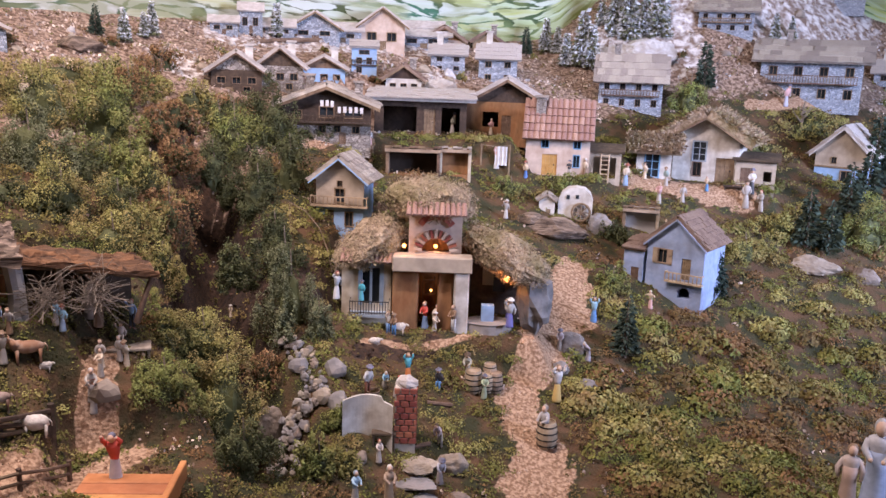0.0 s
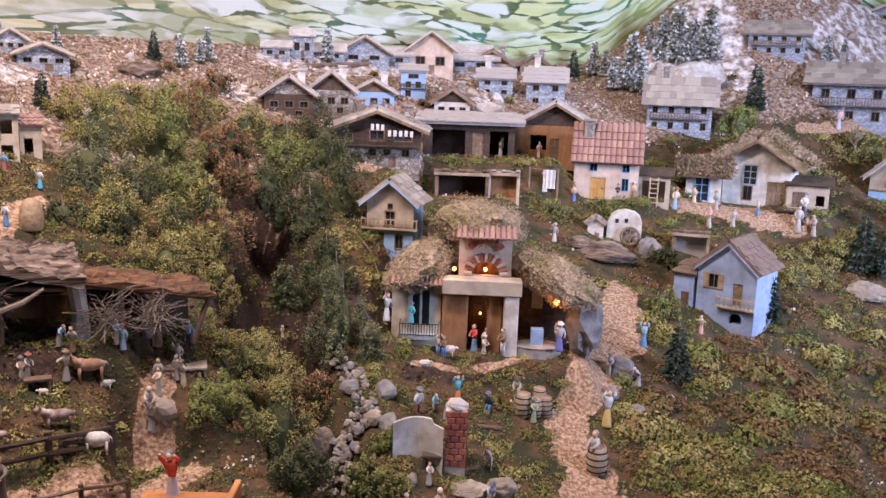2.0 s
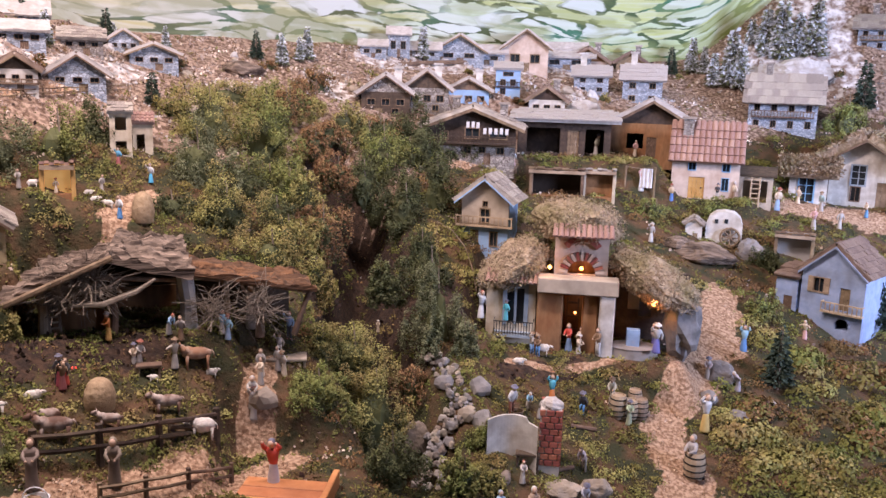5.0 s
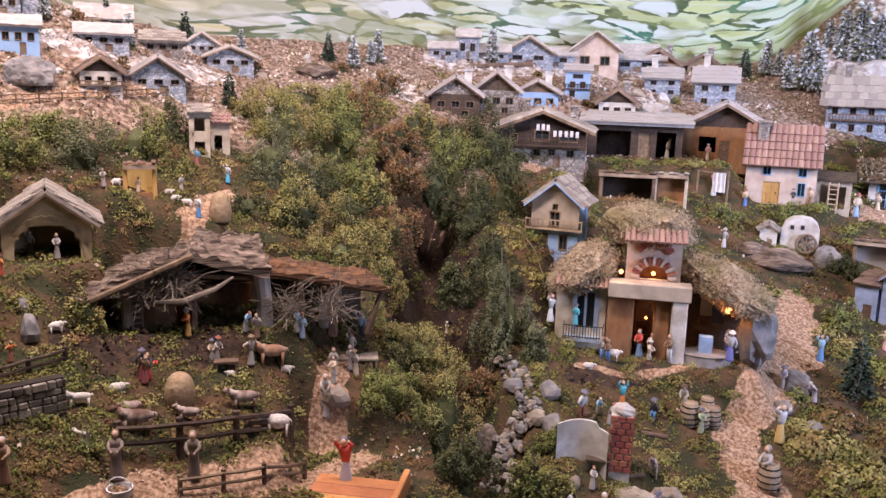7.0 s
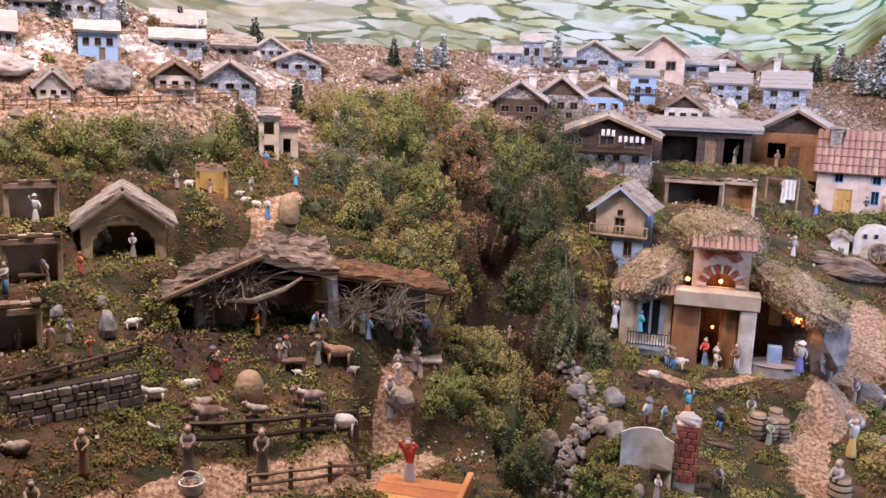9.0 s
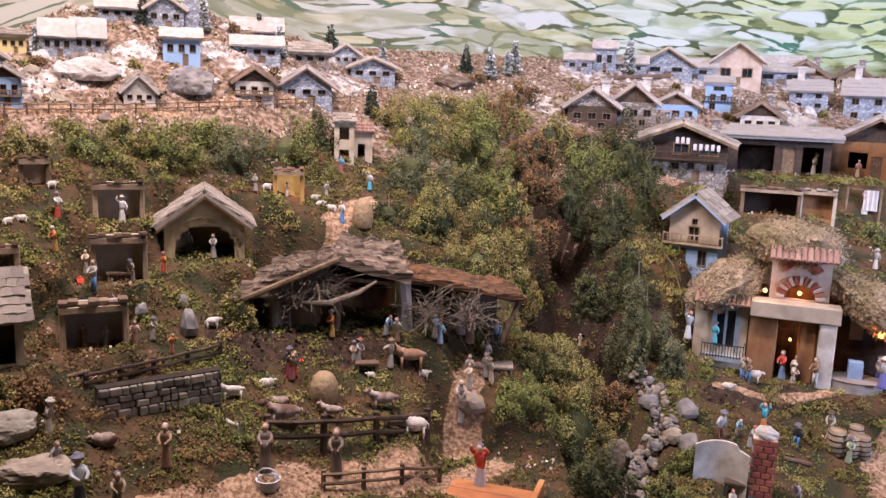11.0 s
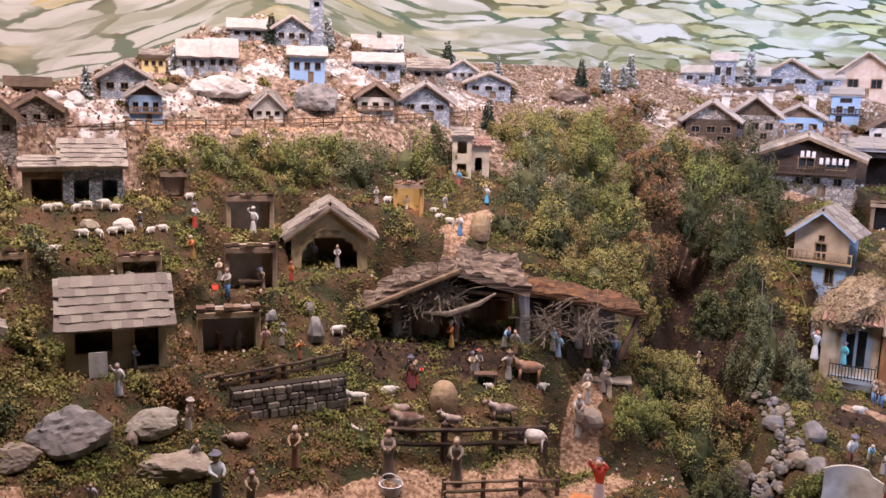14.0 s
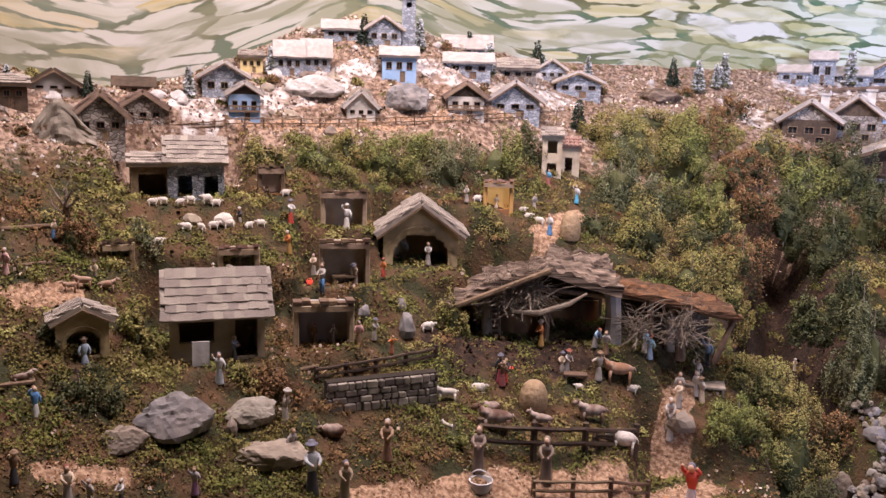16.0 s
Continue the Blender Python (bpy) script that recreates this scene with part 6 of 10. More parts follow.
house(0.238, 2.800, 1.000, -20.0, 0.158, 0.140, 0.180, 0.064, 'two-storey blue and beige house with a timber balcony', wall='skyblue', upper=(0.5, 'beige'), roof='slab', cols=9, rows=5, over=0.13, edge='skyblue', holes=[(-0.22, 0.02, 0.2, 0.38, 'door'), (0.2, 0.12, 0.16, 0.26, 'window'), (0, 0.55, 0.2, 0.25, 'window'), (0, 0.84, 0.1, 0.1, 'window')], balcony=(0.5, -0.6, 0.6, 'palewood'))
# middle village
house(-0.104, 3.510, 1.406, 0.2, 0.193, 0.154, 0.094, 0.066, 'timber house with snow on the gable', wall='darkwood', gable='stonewall', roof='slabs', cols=5, rows=4, holes=[(-0.3, 0.45, 0.16, 0.26, 'window'), (0, 0.45, 0.16, 0.26, 'window'), (0.3, 0.45, 0.16, 0.26, 'window'), (-0.15, 0, 0.16, 0.34, 'door'), (0.2, 0.08, 0.14, 0.24, 'window')], chimneys=[(0.25, 0.4, 0.03)])
house(0.065, 3.655, 1.418, -2.4, 0.180, 0.144, 0.101, 0.071, 'grey timber house with small windows', wall='stonewall', gable='darkwood', roof='slabs', cols=5, rows=4, holes=[(-0.3, 0.45, 0.16, 0.26, 'window'), (0, 0.45, 0.16, 0.26, 'window'), (0.3, 0.45, 0.16, 0.26, 'window'), (-0.15, 0, 0.16, 0.34, 'door'), (0.2, 0.08, 0.14, 0.24, 'window')], chimneys=[(0.25, 0.4, 0.03)])
house(0.262, 3.960, 1.422, -5.0, 0.184, 0.147, 0.091, 0.050, 'blue and brown gabled house with snowy eaves', wall='skyblue', gable='wood', roof='slabs', cols=5, rows=4, holes=[(-0.3, 0.45, 0.16, 0.26, 'window'), (0, 0.45, 0.16, 0.26, 'window'), (0.3, 0.45, 0.16, 0.26, 'window'), (-0.15, 0, 0.16, 0.34, 'door'), (0.2, 0.08, 0.14, 0.24, 'window')], chimneys=[(0.25, 0.4, 0.03)])
house(0.612, 3.914, 1.404, -10.1, 0.160, 0.128, 0.076, 0.056, 'half-timbered house with rows of small windows', wall='white', gable='darkwood', roof='slabb', cols=5, rows=4, holes=[(-0.3, 0.45, 0.16, 0.26, 'window'), (0, 0.45, 0.16, 0.26, 'window'), (0.3, 0.45, 0.16, 0.26, 'window'), (-0.15, 0, 0.16, 0.34, 'door'), (0.2, 0.08, 0.14, 0.24, 'window')], chimneys=[(0.25, 0.4, 0.03)])
house(0.938, 4.633, 1.614, -12.4, 0.204, 0.163, 0.060, 0.066, 'rose house with a timber gable', wall='pinkish', gable='rust', roof='slabb', cols=5, rows=4, holes=[(-0.3, 0.45, 0.16, 0.26, 'window'), (0, 0.45, 0.16, 0.26, 'window'), (0.3, 0.45, 0.16, 0.26, 'window'), (-0.15, 0, 0.16, 0.34, 'door'), (0.2, 0.08, 0.14, 0.24, 'window')], chimneys=[(0.25, 0.4, 0.03)])
house(1.192, 4.729, 1.623, -15.1, 0.151, 0.121, 0.056, 0.049, 'small red-roofed timber house', wall='wood', gable='wood', roof='slabb', cols=5, rows=4, holes=[(-0.3, 0.45, 0.16, 0.26, 'window'), (0, 0.45, 0.16, 0.26, 'window'), (0.3, 0.45, 0.16, 0.26, 'window'), (-0.15, 0, 0.16, 0.34, 'door'), (0.2, 0.08, 0.14, 0.24, 'window')], chimneys=[(0.25, 0.4, 0.03)])
house(0.449, 4.049, 1.486, -7.5, 0.114, 0.091, 0.127, 0.023, 'tall narrow blue-grey house with balconies', ridge='eaves', wall='skyblue', roof='slabs', cols=5, rows=3, holes=[(-0.2, 0.1, 0.2, 0.2, 'window'), (0.2, 0.42, 0.2, 0.2, 'window'), (-0.2, 0.42, 0.2, 0.2, 'window'), (0, 0.75, 0.4, 0.14, 'window')], balcony=(0.38, -0.5, 0.5, 'darkwood'))
house(0.897, 4.327, 1.511, -12.8, 0.169, 0.101, 0.090, 0.039, 'blue-grey stone house with thick snow on its roof', ridge='eaves', wall='coldstone', roof='slabs', cols=6, rows=4, holes=[(-0.25, 0.12, 0.15, 0.2, 'window'), (-0.25, 0.6, 0.15, 0.2, 'window'), (0.25, 0.12, 0.15, 0.2, 'window'), (0.25, 0.6, 0.15, 0.2, 'window')], chimneys=[(-0.25, 0.5, 0.03)])
house(1.144, 4.286, 1.465, -16.0, 0.192, 0.115, 0.130, 0.057, 'stone house with a snow-laden slab roof', ridge='eaves', wall='coldstone', roof='slabs', cols=6, rows=4, holes=[(-0.25, 0.12, 0.15, 0.2, 'window'), (-0.25, 0.6, 0.15, 0.2, 'window'), (0.25, 0.12, 0.15, 0.2, 'window'), (0.25, 0.6, 0.15, 0.2, 'window')], chimneys=[(-0.25, 0.5, 0.03)])
house(2.793, 4.149, 1.416, -34.6, 0.495, 0.297, 0.231, 0.080, 'large blue-grey stone house with balconies and a slab roof', ridge='eaves', wall='coldstone', roof='slab', cols=10, rows=4, holes=[(-0.375, 0.12, 0.075, 0.2, 'window'), (-0.375, 0.6, 0.075, 0.2, 'window'), (-0.125, 0.12, 0.075, 0.2, 'window'), (-0.125, 0.6, 0.075, 0.2, 'window'), (0.125, 0.12, 0.075, 0.2, 'window'), (0.125, 0.6, 0.075, 0.2, 'window'), (0.375, 0.12, 0.075, 0.2, 'window'), (0.375, 0.6, 0.075, 0.2, 'window')], chimneys=[(-0.25, 0.5, 0.03)], balcony=(0.45, -0.45, 0.45, 'wood'))
house(1.781, 4.108, 1.359, -24.3, 0.310, 0.186, 0.161, 0.099, 'blue-grey stone house with a snowy slab roof', ridge='eaves', wall='coldstone', roof='slab', cols=10, rows=4, holes=[(-0.375, 0.12, 0.075, 0.2, 'window'), (-0.375, 0.6, 0.075, 0.2, 'window'), (-0.125, 0.12, 0.075, 0.2, 'window'), (-0.125, 0.6, 0.075, 0.2, 'window'), (0.125, 0.12, 0.075, 0.2, 'window'), (0.125, 0.6, 0.075, 0.2, 'window'), (0.375, 0.12, 0.075, 0.2, 'window'), (0.375, 0.6, 0.075, 0.2, 'window')], chimneys=[(-0.25, 0.5, 0.03)], balcony=(0.45, -0.45, 0.45, 'wood'))
house(2.508, 4.559, 1.775, -29.5, 0.295, 0.177, 0.126, 0.056, 'stone house high on the slope with a lit window', ridge='eaves', wall='coldstone', roof='slab', cols=10, rows=4, holes=[(-0.375, 0.12, 0.075, 0.2, 'window'), (-0.375, 0.6, 0.075, 0.2, 'window'), (-0.125, 0.12, 0.075, 0.2, 'window'), (-0.125, 0.6, 0.075, 0.2, 'window'), (0.125, 0.12, 0.075, 0.2, 'window'), (0.125, 0.6, 0.075, 0.2, 'window'), (0.375, 0.12, 0.075, 0.2, 'window'), (0.375, 0.6, 0.075, 0.2, 'window')], chimneys=[(-0.25, 0.5, 0.03)], balcony=(0.45, -0.45, 0.45, 'wood'))
house(3.525, 4.446, 1.468, -38.9, 0.207, 0.124, 0.130, 0.058, 'small pale house with a slab roof', ridge='eaves', wall='coldstone', roof='slabs', cols=6, rows=4, holes=[(-0.25, 0.12, 0.15, 0.2, 'window'), (-0.25, 0.6, 0.15, 0.2, 'window'), (0.25, 0.12, 0.15, 0.2, 'window'), (0.25, 0.6, 0.15, 0.2, 'window')], chimneys=[(-0.25, 0.5, 0.03)])
house(3.423, 4.886, 1.972, -35.5, 0.290, 0.232, 0.090, 0.062, 'stone chalet with an open loggia', wall='coldstone', roof='slabs', cols=6, rows=4, holes=[(-0.25, 0.3, 0.3, 0.6, 'open'), (0.2, 0.5, 0.14, 0.2, 'window'), (0.38, 0.5, 0.1, 0.2, 'window')])
# snowy back row
house(-0.175, 4.147, 1.646, 1.2, 0.122, 0.085, 0.056, 0.025, 'snow-covered stone house of the high hamlet', ridge='eaves', wall='coldstone', roof='snow', holes=[(-0.25, 0.4, 0.2, 0.3, 'window'), (0.2, 0.4, 0.2, 0.3, 'window'), (0, 0.0, 0.15, 0.4, 'door')])
house(-0.057, 4.226, 1.647, -0.4, 0.104, 0.073, 0.115, 0.031, 'snow-covered stone house of the high hamlet', ridge='eaves', wall='coldstone', roof='snow', holes=[(-0.25, 0.4, 0.2, 0.3, 'window'), (0.2, 0.4, 0.2, 0.3, 'window'), (0, 0.0, 0.15, 0.4, 'door')])
house(0.246, 4.381, 1.639, -4.4, 0.231, 0.161, 0.066, 0.071, 'snow-covered stone house of the high hamlet', ridge='gable', wall='coldstone', roof='snow', holes=[(-0.25, 0.4, 0.2, 0.3, 'window'), (0.2, 0.4, 0.2, 0.3, 'window'), (0, 0.0, 0.15, 0.4, 'door')])
house(0.584, 4.443, 1.599, -8.6, 0.221, 0.155, 0.133, 0.082, 'snow-covered stone house of the high hamlet', ridge='gable', wall='pinkish', roof='snow', holes=[(-0.25, 0.4, 0.2, 0.3, 'window'), (0.2, 0.4, 0.2, 0.3, 'window'), (0, 0.0, 0.15, 0.4, 'door')])
house(0.825, 4.621, 1.625, -11.1, 0.255, 0.178, 0.071, 0.041, 'snow-covered stone house of the high hamlet', ridge='eaves', wall='coldstone', roof='snow', holes=[(-0.25, 0.4, 0.2, 0.3, 'window'), (0.2, 0.4, 0.2, 0.3, 'window'), (0, 0.0, 0.15, 0.4, 'door')])
house(0.386, 4.446, 1.636, -6.1, 0.181, 0.127, 0.061, 0.034, 'snow-covered stone house of the high hamlet', ridge='eaves', wall='coldstone', roof='snow', holes=[(-0.25, 0.4, 0.2, 0.3, 'window'), (0.2, 0.4, 0.2, 0.3, 'window'), (0, 0.0, 0.15, 0.4, 'door')])
house(0.075, 4.299, 1.645, -2.2, 0.133, 0.093, 0.053, 0.032, 'snow-covered stone house of the high hamlet', ridge='eaves', wall='coldstone', roof='snow', holes=[(-0.25, 0.4, 0.2, 0.3, 'window'), (0.2, 0.4, 0.2, 0.3, 'window'), (0, 0.0, 0.15, 0.4, 'door')])
house(0.168, 4.692, 1.756, -3.0, 0.211, 0.126, 0.086, 0.070, 'snow-covered stone house of the high hamlet', ridge='gable', wall='coldstone', roof='snow', holes=[(-0.25, 0.4, 0.16, 0.3, 'window'), (0.2, 0.4, 0.16, 0.3, 'window'), (0, 0.0, 0.15, 0.4, 'door')])
house(0.404, 4.753, 1.734, -6.0, 0.150, 0.060, 0.095, 0.025, 'snow-covered stone house of the high hamlet', ridge='eaves', wall='coldstone', roof='snow', holes=[(-0.25, 0.4, 0.16, 0.3, 'window'), (0.2, 0.4, 0.16, 0.3, 'window'), (0, 0.0, 0.15, 0.4, 'door')])
house(0.686, 4.867, 1.727, -9.0, 0.163, 0.060, 0.095, 0.025, 'snow-covered stone house of the high hamlet', ridge='eaves', wall='coldstone', roof='snow', holes=[(-0.25, 0.4, 0.16, 0.3, 'window'), (0.2, 0.4, 0.16, 0.3, 'window'), (0, 0.0, 0.15, 0.4, 'door')])
house(0.836, 4.687, 1.646, -11.0, 0.189, 0.062, 0.095, 0.025, 'snow-covered stone house of the high hamlet', ridge='eaves', wall='greyplaster', roof='snow', holes=[(-0.25, 0.4, 0.16, 0.3, 'window'), (0.2, 0.4, 0.16, 0.3, 'window'), (0, 0.0, 0.15, 0.4, 'door')])
# hamlet on the snowy hill
house(-1.672, 2.368, 1.591, 33.4, 0.086, 0.065, 0.072, 0.043, 'snow-roofed double house of grey stone', ridge='eaves', wall='coldstone', roof='snow', cols=5, rows=4, holes=[(-0.3, 0.5, 0.15, 0.25, 'window'), (0.3, 0.5, 0.15, 0.25, 'window'), (0, 0.5, 0.15, 0.25, 'window'), (0.1, 0, 0.16, 0.42, 'door')])
house(-1.613, 2.437, 1.601, 31.7, 0.088, 0.066, 0.066, 0.048, 'snow-roofed double house of grey stone', ridge='eaves', wall='coldstone', roof='snow', cols=5, rows=4, holes=[(-0.3, 0.5, 0.15, 0.25, 'window'), (0.3, 0.5, 0.15, 0.25, 'window'), (0, 0.5, 0.15, 0.25, 'window'), (0.1, 0, 0.16, 0.42, 'door')])
house(-1.773, 2.309, 1.601, 35.7, 0.070, 0.052, 0.050, 0.014, 'small yellow house with a flat roof', ridge='eaves', wall='yellow', roof='slab', cols=5, rows=4, holes=[(-0.3, 0.5, 0.15, 0.25, 'window'), (0.3, 0.5, 0.15, 0.25, 'window'), (0, 0.5, 0.15, 0.25, 'window'), (0.1, 0, 0.16, 0.42, 'door')])
house(-1.730, 2.103, 1.516, 37.5, 0.127, 0.095, 0.070, 0.038, 'stone house under a broad snowy gable', ridge='gable', wall='coldstone', roof='snow', cols=5, rows=4, holes=[(-0.3, 0.5, 0.15, 0.25, 'window'), (0.3, 0.5, 0.15, 0.25, 'window'), (0, 0.5, 0.15, 0.25, 'window'), (0.1, 0, 0.16, 0.42, 'door')])
house(-1.635, 2.064, 1.458, 36.4, 0.088, 0.066, 0.078, 0.029, 'tall blue house with stacked balconies', ridge='gable', wall='skyblue', roof='slabs', cols=5, rows=4, holes=[(-0.3, 0.5, 0.15, 0.25, 'window'), (0.3, 0.5, 0.15, 0.25, 'window'), (0, 0.5, 0.15, 0.25, 'window'), (0.1, 0, 0.16, 0.42, 'door')], balcony=(0.42, -0.5, 0.5, 'wood'), gable='darkwood')
house(-1.397, 2.332, 1.466, 29.0, 0.087, 0.065, 0.042, 0.042, 'whitewashed cottage below the rock', ridge='gable', wall='white', roof='slabs', cols=5, rows=4, holes=[(-0.3, 0.5, 0.15, 0.25, 'window'), (0.3, 0.5, 0.15, 0.25, 'window'), (0, 0.5, 0.15, 0.25, 'window'), (0.1, 0, 0.16, 0.42, 'door')])
house(-1.375, 2.559, 1.588, 26.4, 0.111, 0.083, 0.085, 0.026, 'blue-fronted house with snow on its roof', ridge='eaves', wall='skyblue', roof='snow', cols=5, rows=4, holes=[(-0.3, 0.5, 0.15, 0.25, 'window'), (0.3, 0.5, 0.15, 0.25, 'window'), (0, 0.5, 0.15, 0.25, 'window'), (0.1, 0, 0.16, 0.42, 'door')])
house(-1.492, 2.688, 1.703, 27.3, 0.116, 0.087, 0.066, 0.039, 'snowy stone church with a round arch', ridge='gable', wall='coldstone', roof='snow', cols=5, rows=4, holes=[(-0.3, 0.5, 0.15, 0.25, 'window'), (0.3, 0.5, 0.15, 0.25, 'window'), (0, 0.5, 0.15, 0.25, 'window'), (0.1, 0, 0.16, 0.42, 'door')])
house(-1.630, 2.637, 1.718, 30.0, 0.116, 0.087, 0.047, 0.027, 'stone house with a sloping snowy roof', ridge='eaves', wall='coldstone', roof='snow', cols=5, rows=4, holes=[(-0.3, 0.5, 0.15, 0.25, 'window'), (0.3, 0.5, 0.15, 0.25, 'window'), (0, 0.5, 0.15, 0.25, 'window'), (0.1, 0, 0.16, 0.42, 'door')])
house(-1.316, 3.040, 1.705, 21.8, 0.164, 0.123, 0.025, 0.042, 'upper long snow-roofed house', ridge='eaves', wall='coldstone', roof='snow', cols=5, rows=4, holes=[(-0.3, 0.5, 0.15, 0.25, 'window'), (0.3, 0.5, 0.15, 0.25, 'window'), (0, 0.5, 0.15, 0.25, 'window'), (0.1, 0, 0.16, 0.42, 'door')])
house(-1.214, 2.778, 1.608, 21.8, 0.151, 0.113, 0.058, 0.027, 'lower long snow-roofed house', ridge='eaves', wall='coldstone', roof='snow', cols=5, rows=4, holes=[(-0.3, 0.5, 0.15, 0.25, 'window'), (0.3, 0.5, 0.15, 0.25, 'window'), (0, 0.5, 0.15, 0.25, 'window'), (0.1, 0, 0.16, 0.42, 'door')])
house(-1.111, 3.024, 1.601, 18.5, 0.132, 0.099, 0.054, 0.029, 'low brown stone house', ridge='eaves', wall='stonewall', roof='slab', cols=5, rows=4, holes=[(-0.3, 0.5, 0.15, 0.25, 'window'), (0.3, 0.5, 0.15, 0.25, 'window'), (0, 0.5, 0.15, 0.25, 'window'), (0.1, 0, 0.16, 0.42, 'door')])
house(-1.047, 3.267, 1.609, 16.2, 0.105, 0.079, 0.053, 0.035, 'small gabled stone hut with snow', ridge='gable', wall='coldstone', roof='snow', cols=5, rows=4, holes=[(-0.3, 0.5, 0.15, 0.25, 'window'), (0.3, 0.5, 0.15, 0.25, 'window'), (0, 0.5, 0.15, 0.25, 'window'), (0.1, 0, 0.16, 0.42, 'door')])
house(-0.931, 3.227, 1.556, 14.5, 0.167, 0.126, 0.060, 0.034, 'grey stone hut with a snowy gable', ridge='gable', wall='coldstone', roof='snow', cols=5, rows=4, holes=[(-0.3, 0.5, 0.15, 0.25, 'window'), (0.3, 0.5, 0.15, 0.25, 'window'), (0, 0.5, 0.15, 0.25, 'window'), (0.1, 0, 0.16, 0.42, 'door')])
house(-1.148, 2.584, 1.482, 22.0, 0.117, 0.087, 0.066, 0.040, 'small chalet with a red-brown gable', ridge='gable', wall='white', roof='slabb', cols=5, rows=4, holes=[(-0.3, 0.5, 0.15, 0.25, 'window'), (0.3, 0.5, 0.15, 0.25, 'window'), (0, 0.5, 0.15, 0.25, 'window'), (0.1, 0, 0.16, 0.42, 'door')], balcony=(0.42, -0.5, 0.5, 'wood'), gable='darkwood')
house(-1.030, 2.739, 1.485, 18.8, 0.162, 0.122, 0.057, 0.055, 'broad grey stone house with snowy eaves', ridge='gable', wall='coldstone', roof='slabs', cols=5, rows=4, holes=[(-0.3, 0.5, 0.15, 0.25, 'window'), (0.3, 0.5, 0.15, 0.25, 'window'), (0, 0.5, 0.15, 0.25, 'window'), (0.1, 0, 0.16, 0.42, 'door')])
house(-1.963, 1.688, 1.525, 47.5, 0.112, 0.084, 0.025, 0.034, 'low house with a dark timber gable', ridge='gable', wall='greyplaster', roof='wood', cols=5, rows=4, holes=[(-0.3, 0.5, 0.15, 0.25, 'window'), (0.3, 0.5, 0.15, 0.25, 'window'), (0, 0.5, 0.15, 0.25, 'window'), (0.1, 0, 0.16, 0.42, 'door')])
house(-2.035, 2.074, 1.522, 42.8, 0.110, 0.082, 0.027, 0.024, 'small house with a dark roof', ridge='eaves', wall='beige', roof='wood', cols=5, rows=4, holes=[(-0.3, 0.5, 0.15, 0.25, 'window'), (0.3, 0.5, 0.15, 0.25, 'window'), (0, 0.5, 0.15, 0.25, 'window'), (0.1, 0, 0.16, 0.42, 'door')])
house(-1.765, 1.635, 1.412, 45.2, 0.115, 0.086, 0.063, 0.052, 'brown stone house in the shade', ridge='gable', wall='stonewall', roof='slabb', cols=5, rows=4, holes=[(-0.3, 0.5, 0.15, 0.25, 'window'), (0.3, 0.5, 0.15, 0.25, 'window'), (0, 0.5, 0.15, 0.25, 'window'), (0.1, 0, 0.16, 0.42, 'door')])
house(-1.828, 1.865, 1.435, 42.5, 0.112, 0.084, 0.059, 0.037, 'brown stone hut in the shade', ridge='gable', wall='stonewall', roof='slabb', cols=5, rows=4, holes=[(-0.3, 0.5, 0.15, 0.25, 'window'), (0.3, 0.5, 0.15, 0.25, 'window'), (0, 0.5, 0.15, 0.25, 'window'), (0.1, 0, 0.16, 0.42, 'door')])
house(-1.956, 1.532, 1.489, 50.1, 0.091, 0.068, 0.055, 0.017, 'dark timber house at the end of the village', ridge='eaves', wall='darkwood', roof='slab', cols=5, rows=4, holes=[(-0.3, 0.5, 0.15, 0.25, 'window'), (0.3, 0.5, 0.15, 0.25, 'window'), (0, 0.5, 0.15, 0.25, 'window'), (0.1, 0, 0.16, 0.42, 'door')])
house(-1.423, 2.737, 1.703, 25.7, 0.045, 0.045, 0.172, 0.023, 'slender square stone bell tower', ridge='eaves', wall='coldstone', roof='snow', holes=[(0, 0.82, 0.4, 0.1, 'open')], name='bell_tower')
# huts of the left slope
house(-1.500, 1.659, 1.284, 39.8, 0.132, 0.092, 0.093, 0.048, 'grey stone barn with a slab roof and two dark openings', ridge='eaves', wall='coldstone', roof='slab', cols=9, rows=6, over=0.08, name='barn', holes=[(-0.2, 0.05, 0.25, 0.55, 'open'), (0.27, 0.05, 0.25, 0.55, 'open')])
house(-1.583, 1.594, 1.285, 42.6, 0.089, 0.071, 0.078, 0.016, 'timber porch beside the stone barn', ridge='flat', wall='wood', roof='slab', cols=5, rows=4, name='shed', holes=[(0.05, 0, 0.7, 0.75, 'open')])
house(-1.193, 1.314, 1.017, 39.4, 0.183, 0.101, 0.105, 0.064, 'pale plastered hut with a heavy stone slab roof and open shutters', ridge='eaves', wall='plaster', roof='slab', cols=11, rows=6, over=0.09, name='hut', holes=[(-0.22, 0.35, 0.36, 0.4, 'open'), (0.3, 0.03, 0.24, 0.75, 'open')])
house(-1.025, 1.942, 1.115, 25.4, 0.191, 0.163, 0.089, 0.071, 'pale block house with a wide arched front and slab roof', wall='straw_wall', roof='slab', cols=7, rows=6, over=0.09, name='arch_house', holes=[(0, 0, 0.74, 0.92, 'arch:straw_wall')])
house(-0.850, 2.557, 1.306, 16.4, 0.060, 0.060, 0.125, 0.018, 'crumbling cream tower house with tall openings', ridge='flat', wall='plaster', roof='slab', cols=3, rows=3, holes=[(0, 0.05, 0.5, 0.32, 'open'), (0.0, 0.62, 0.5, 0.3, 'open')])
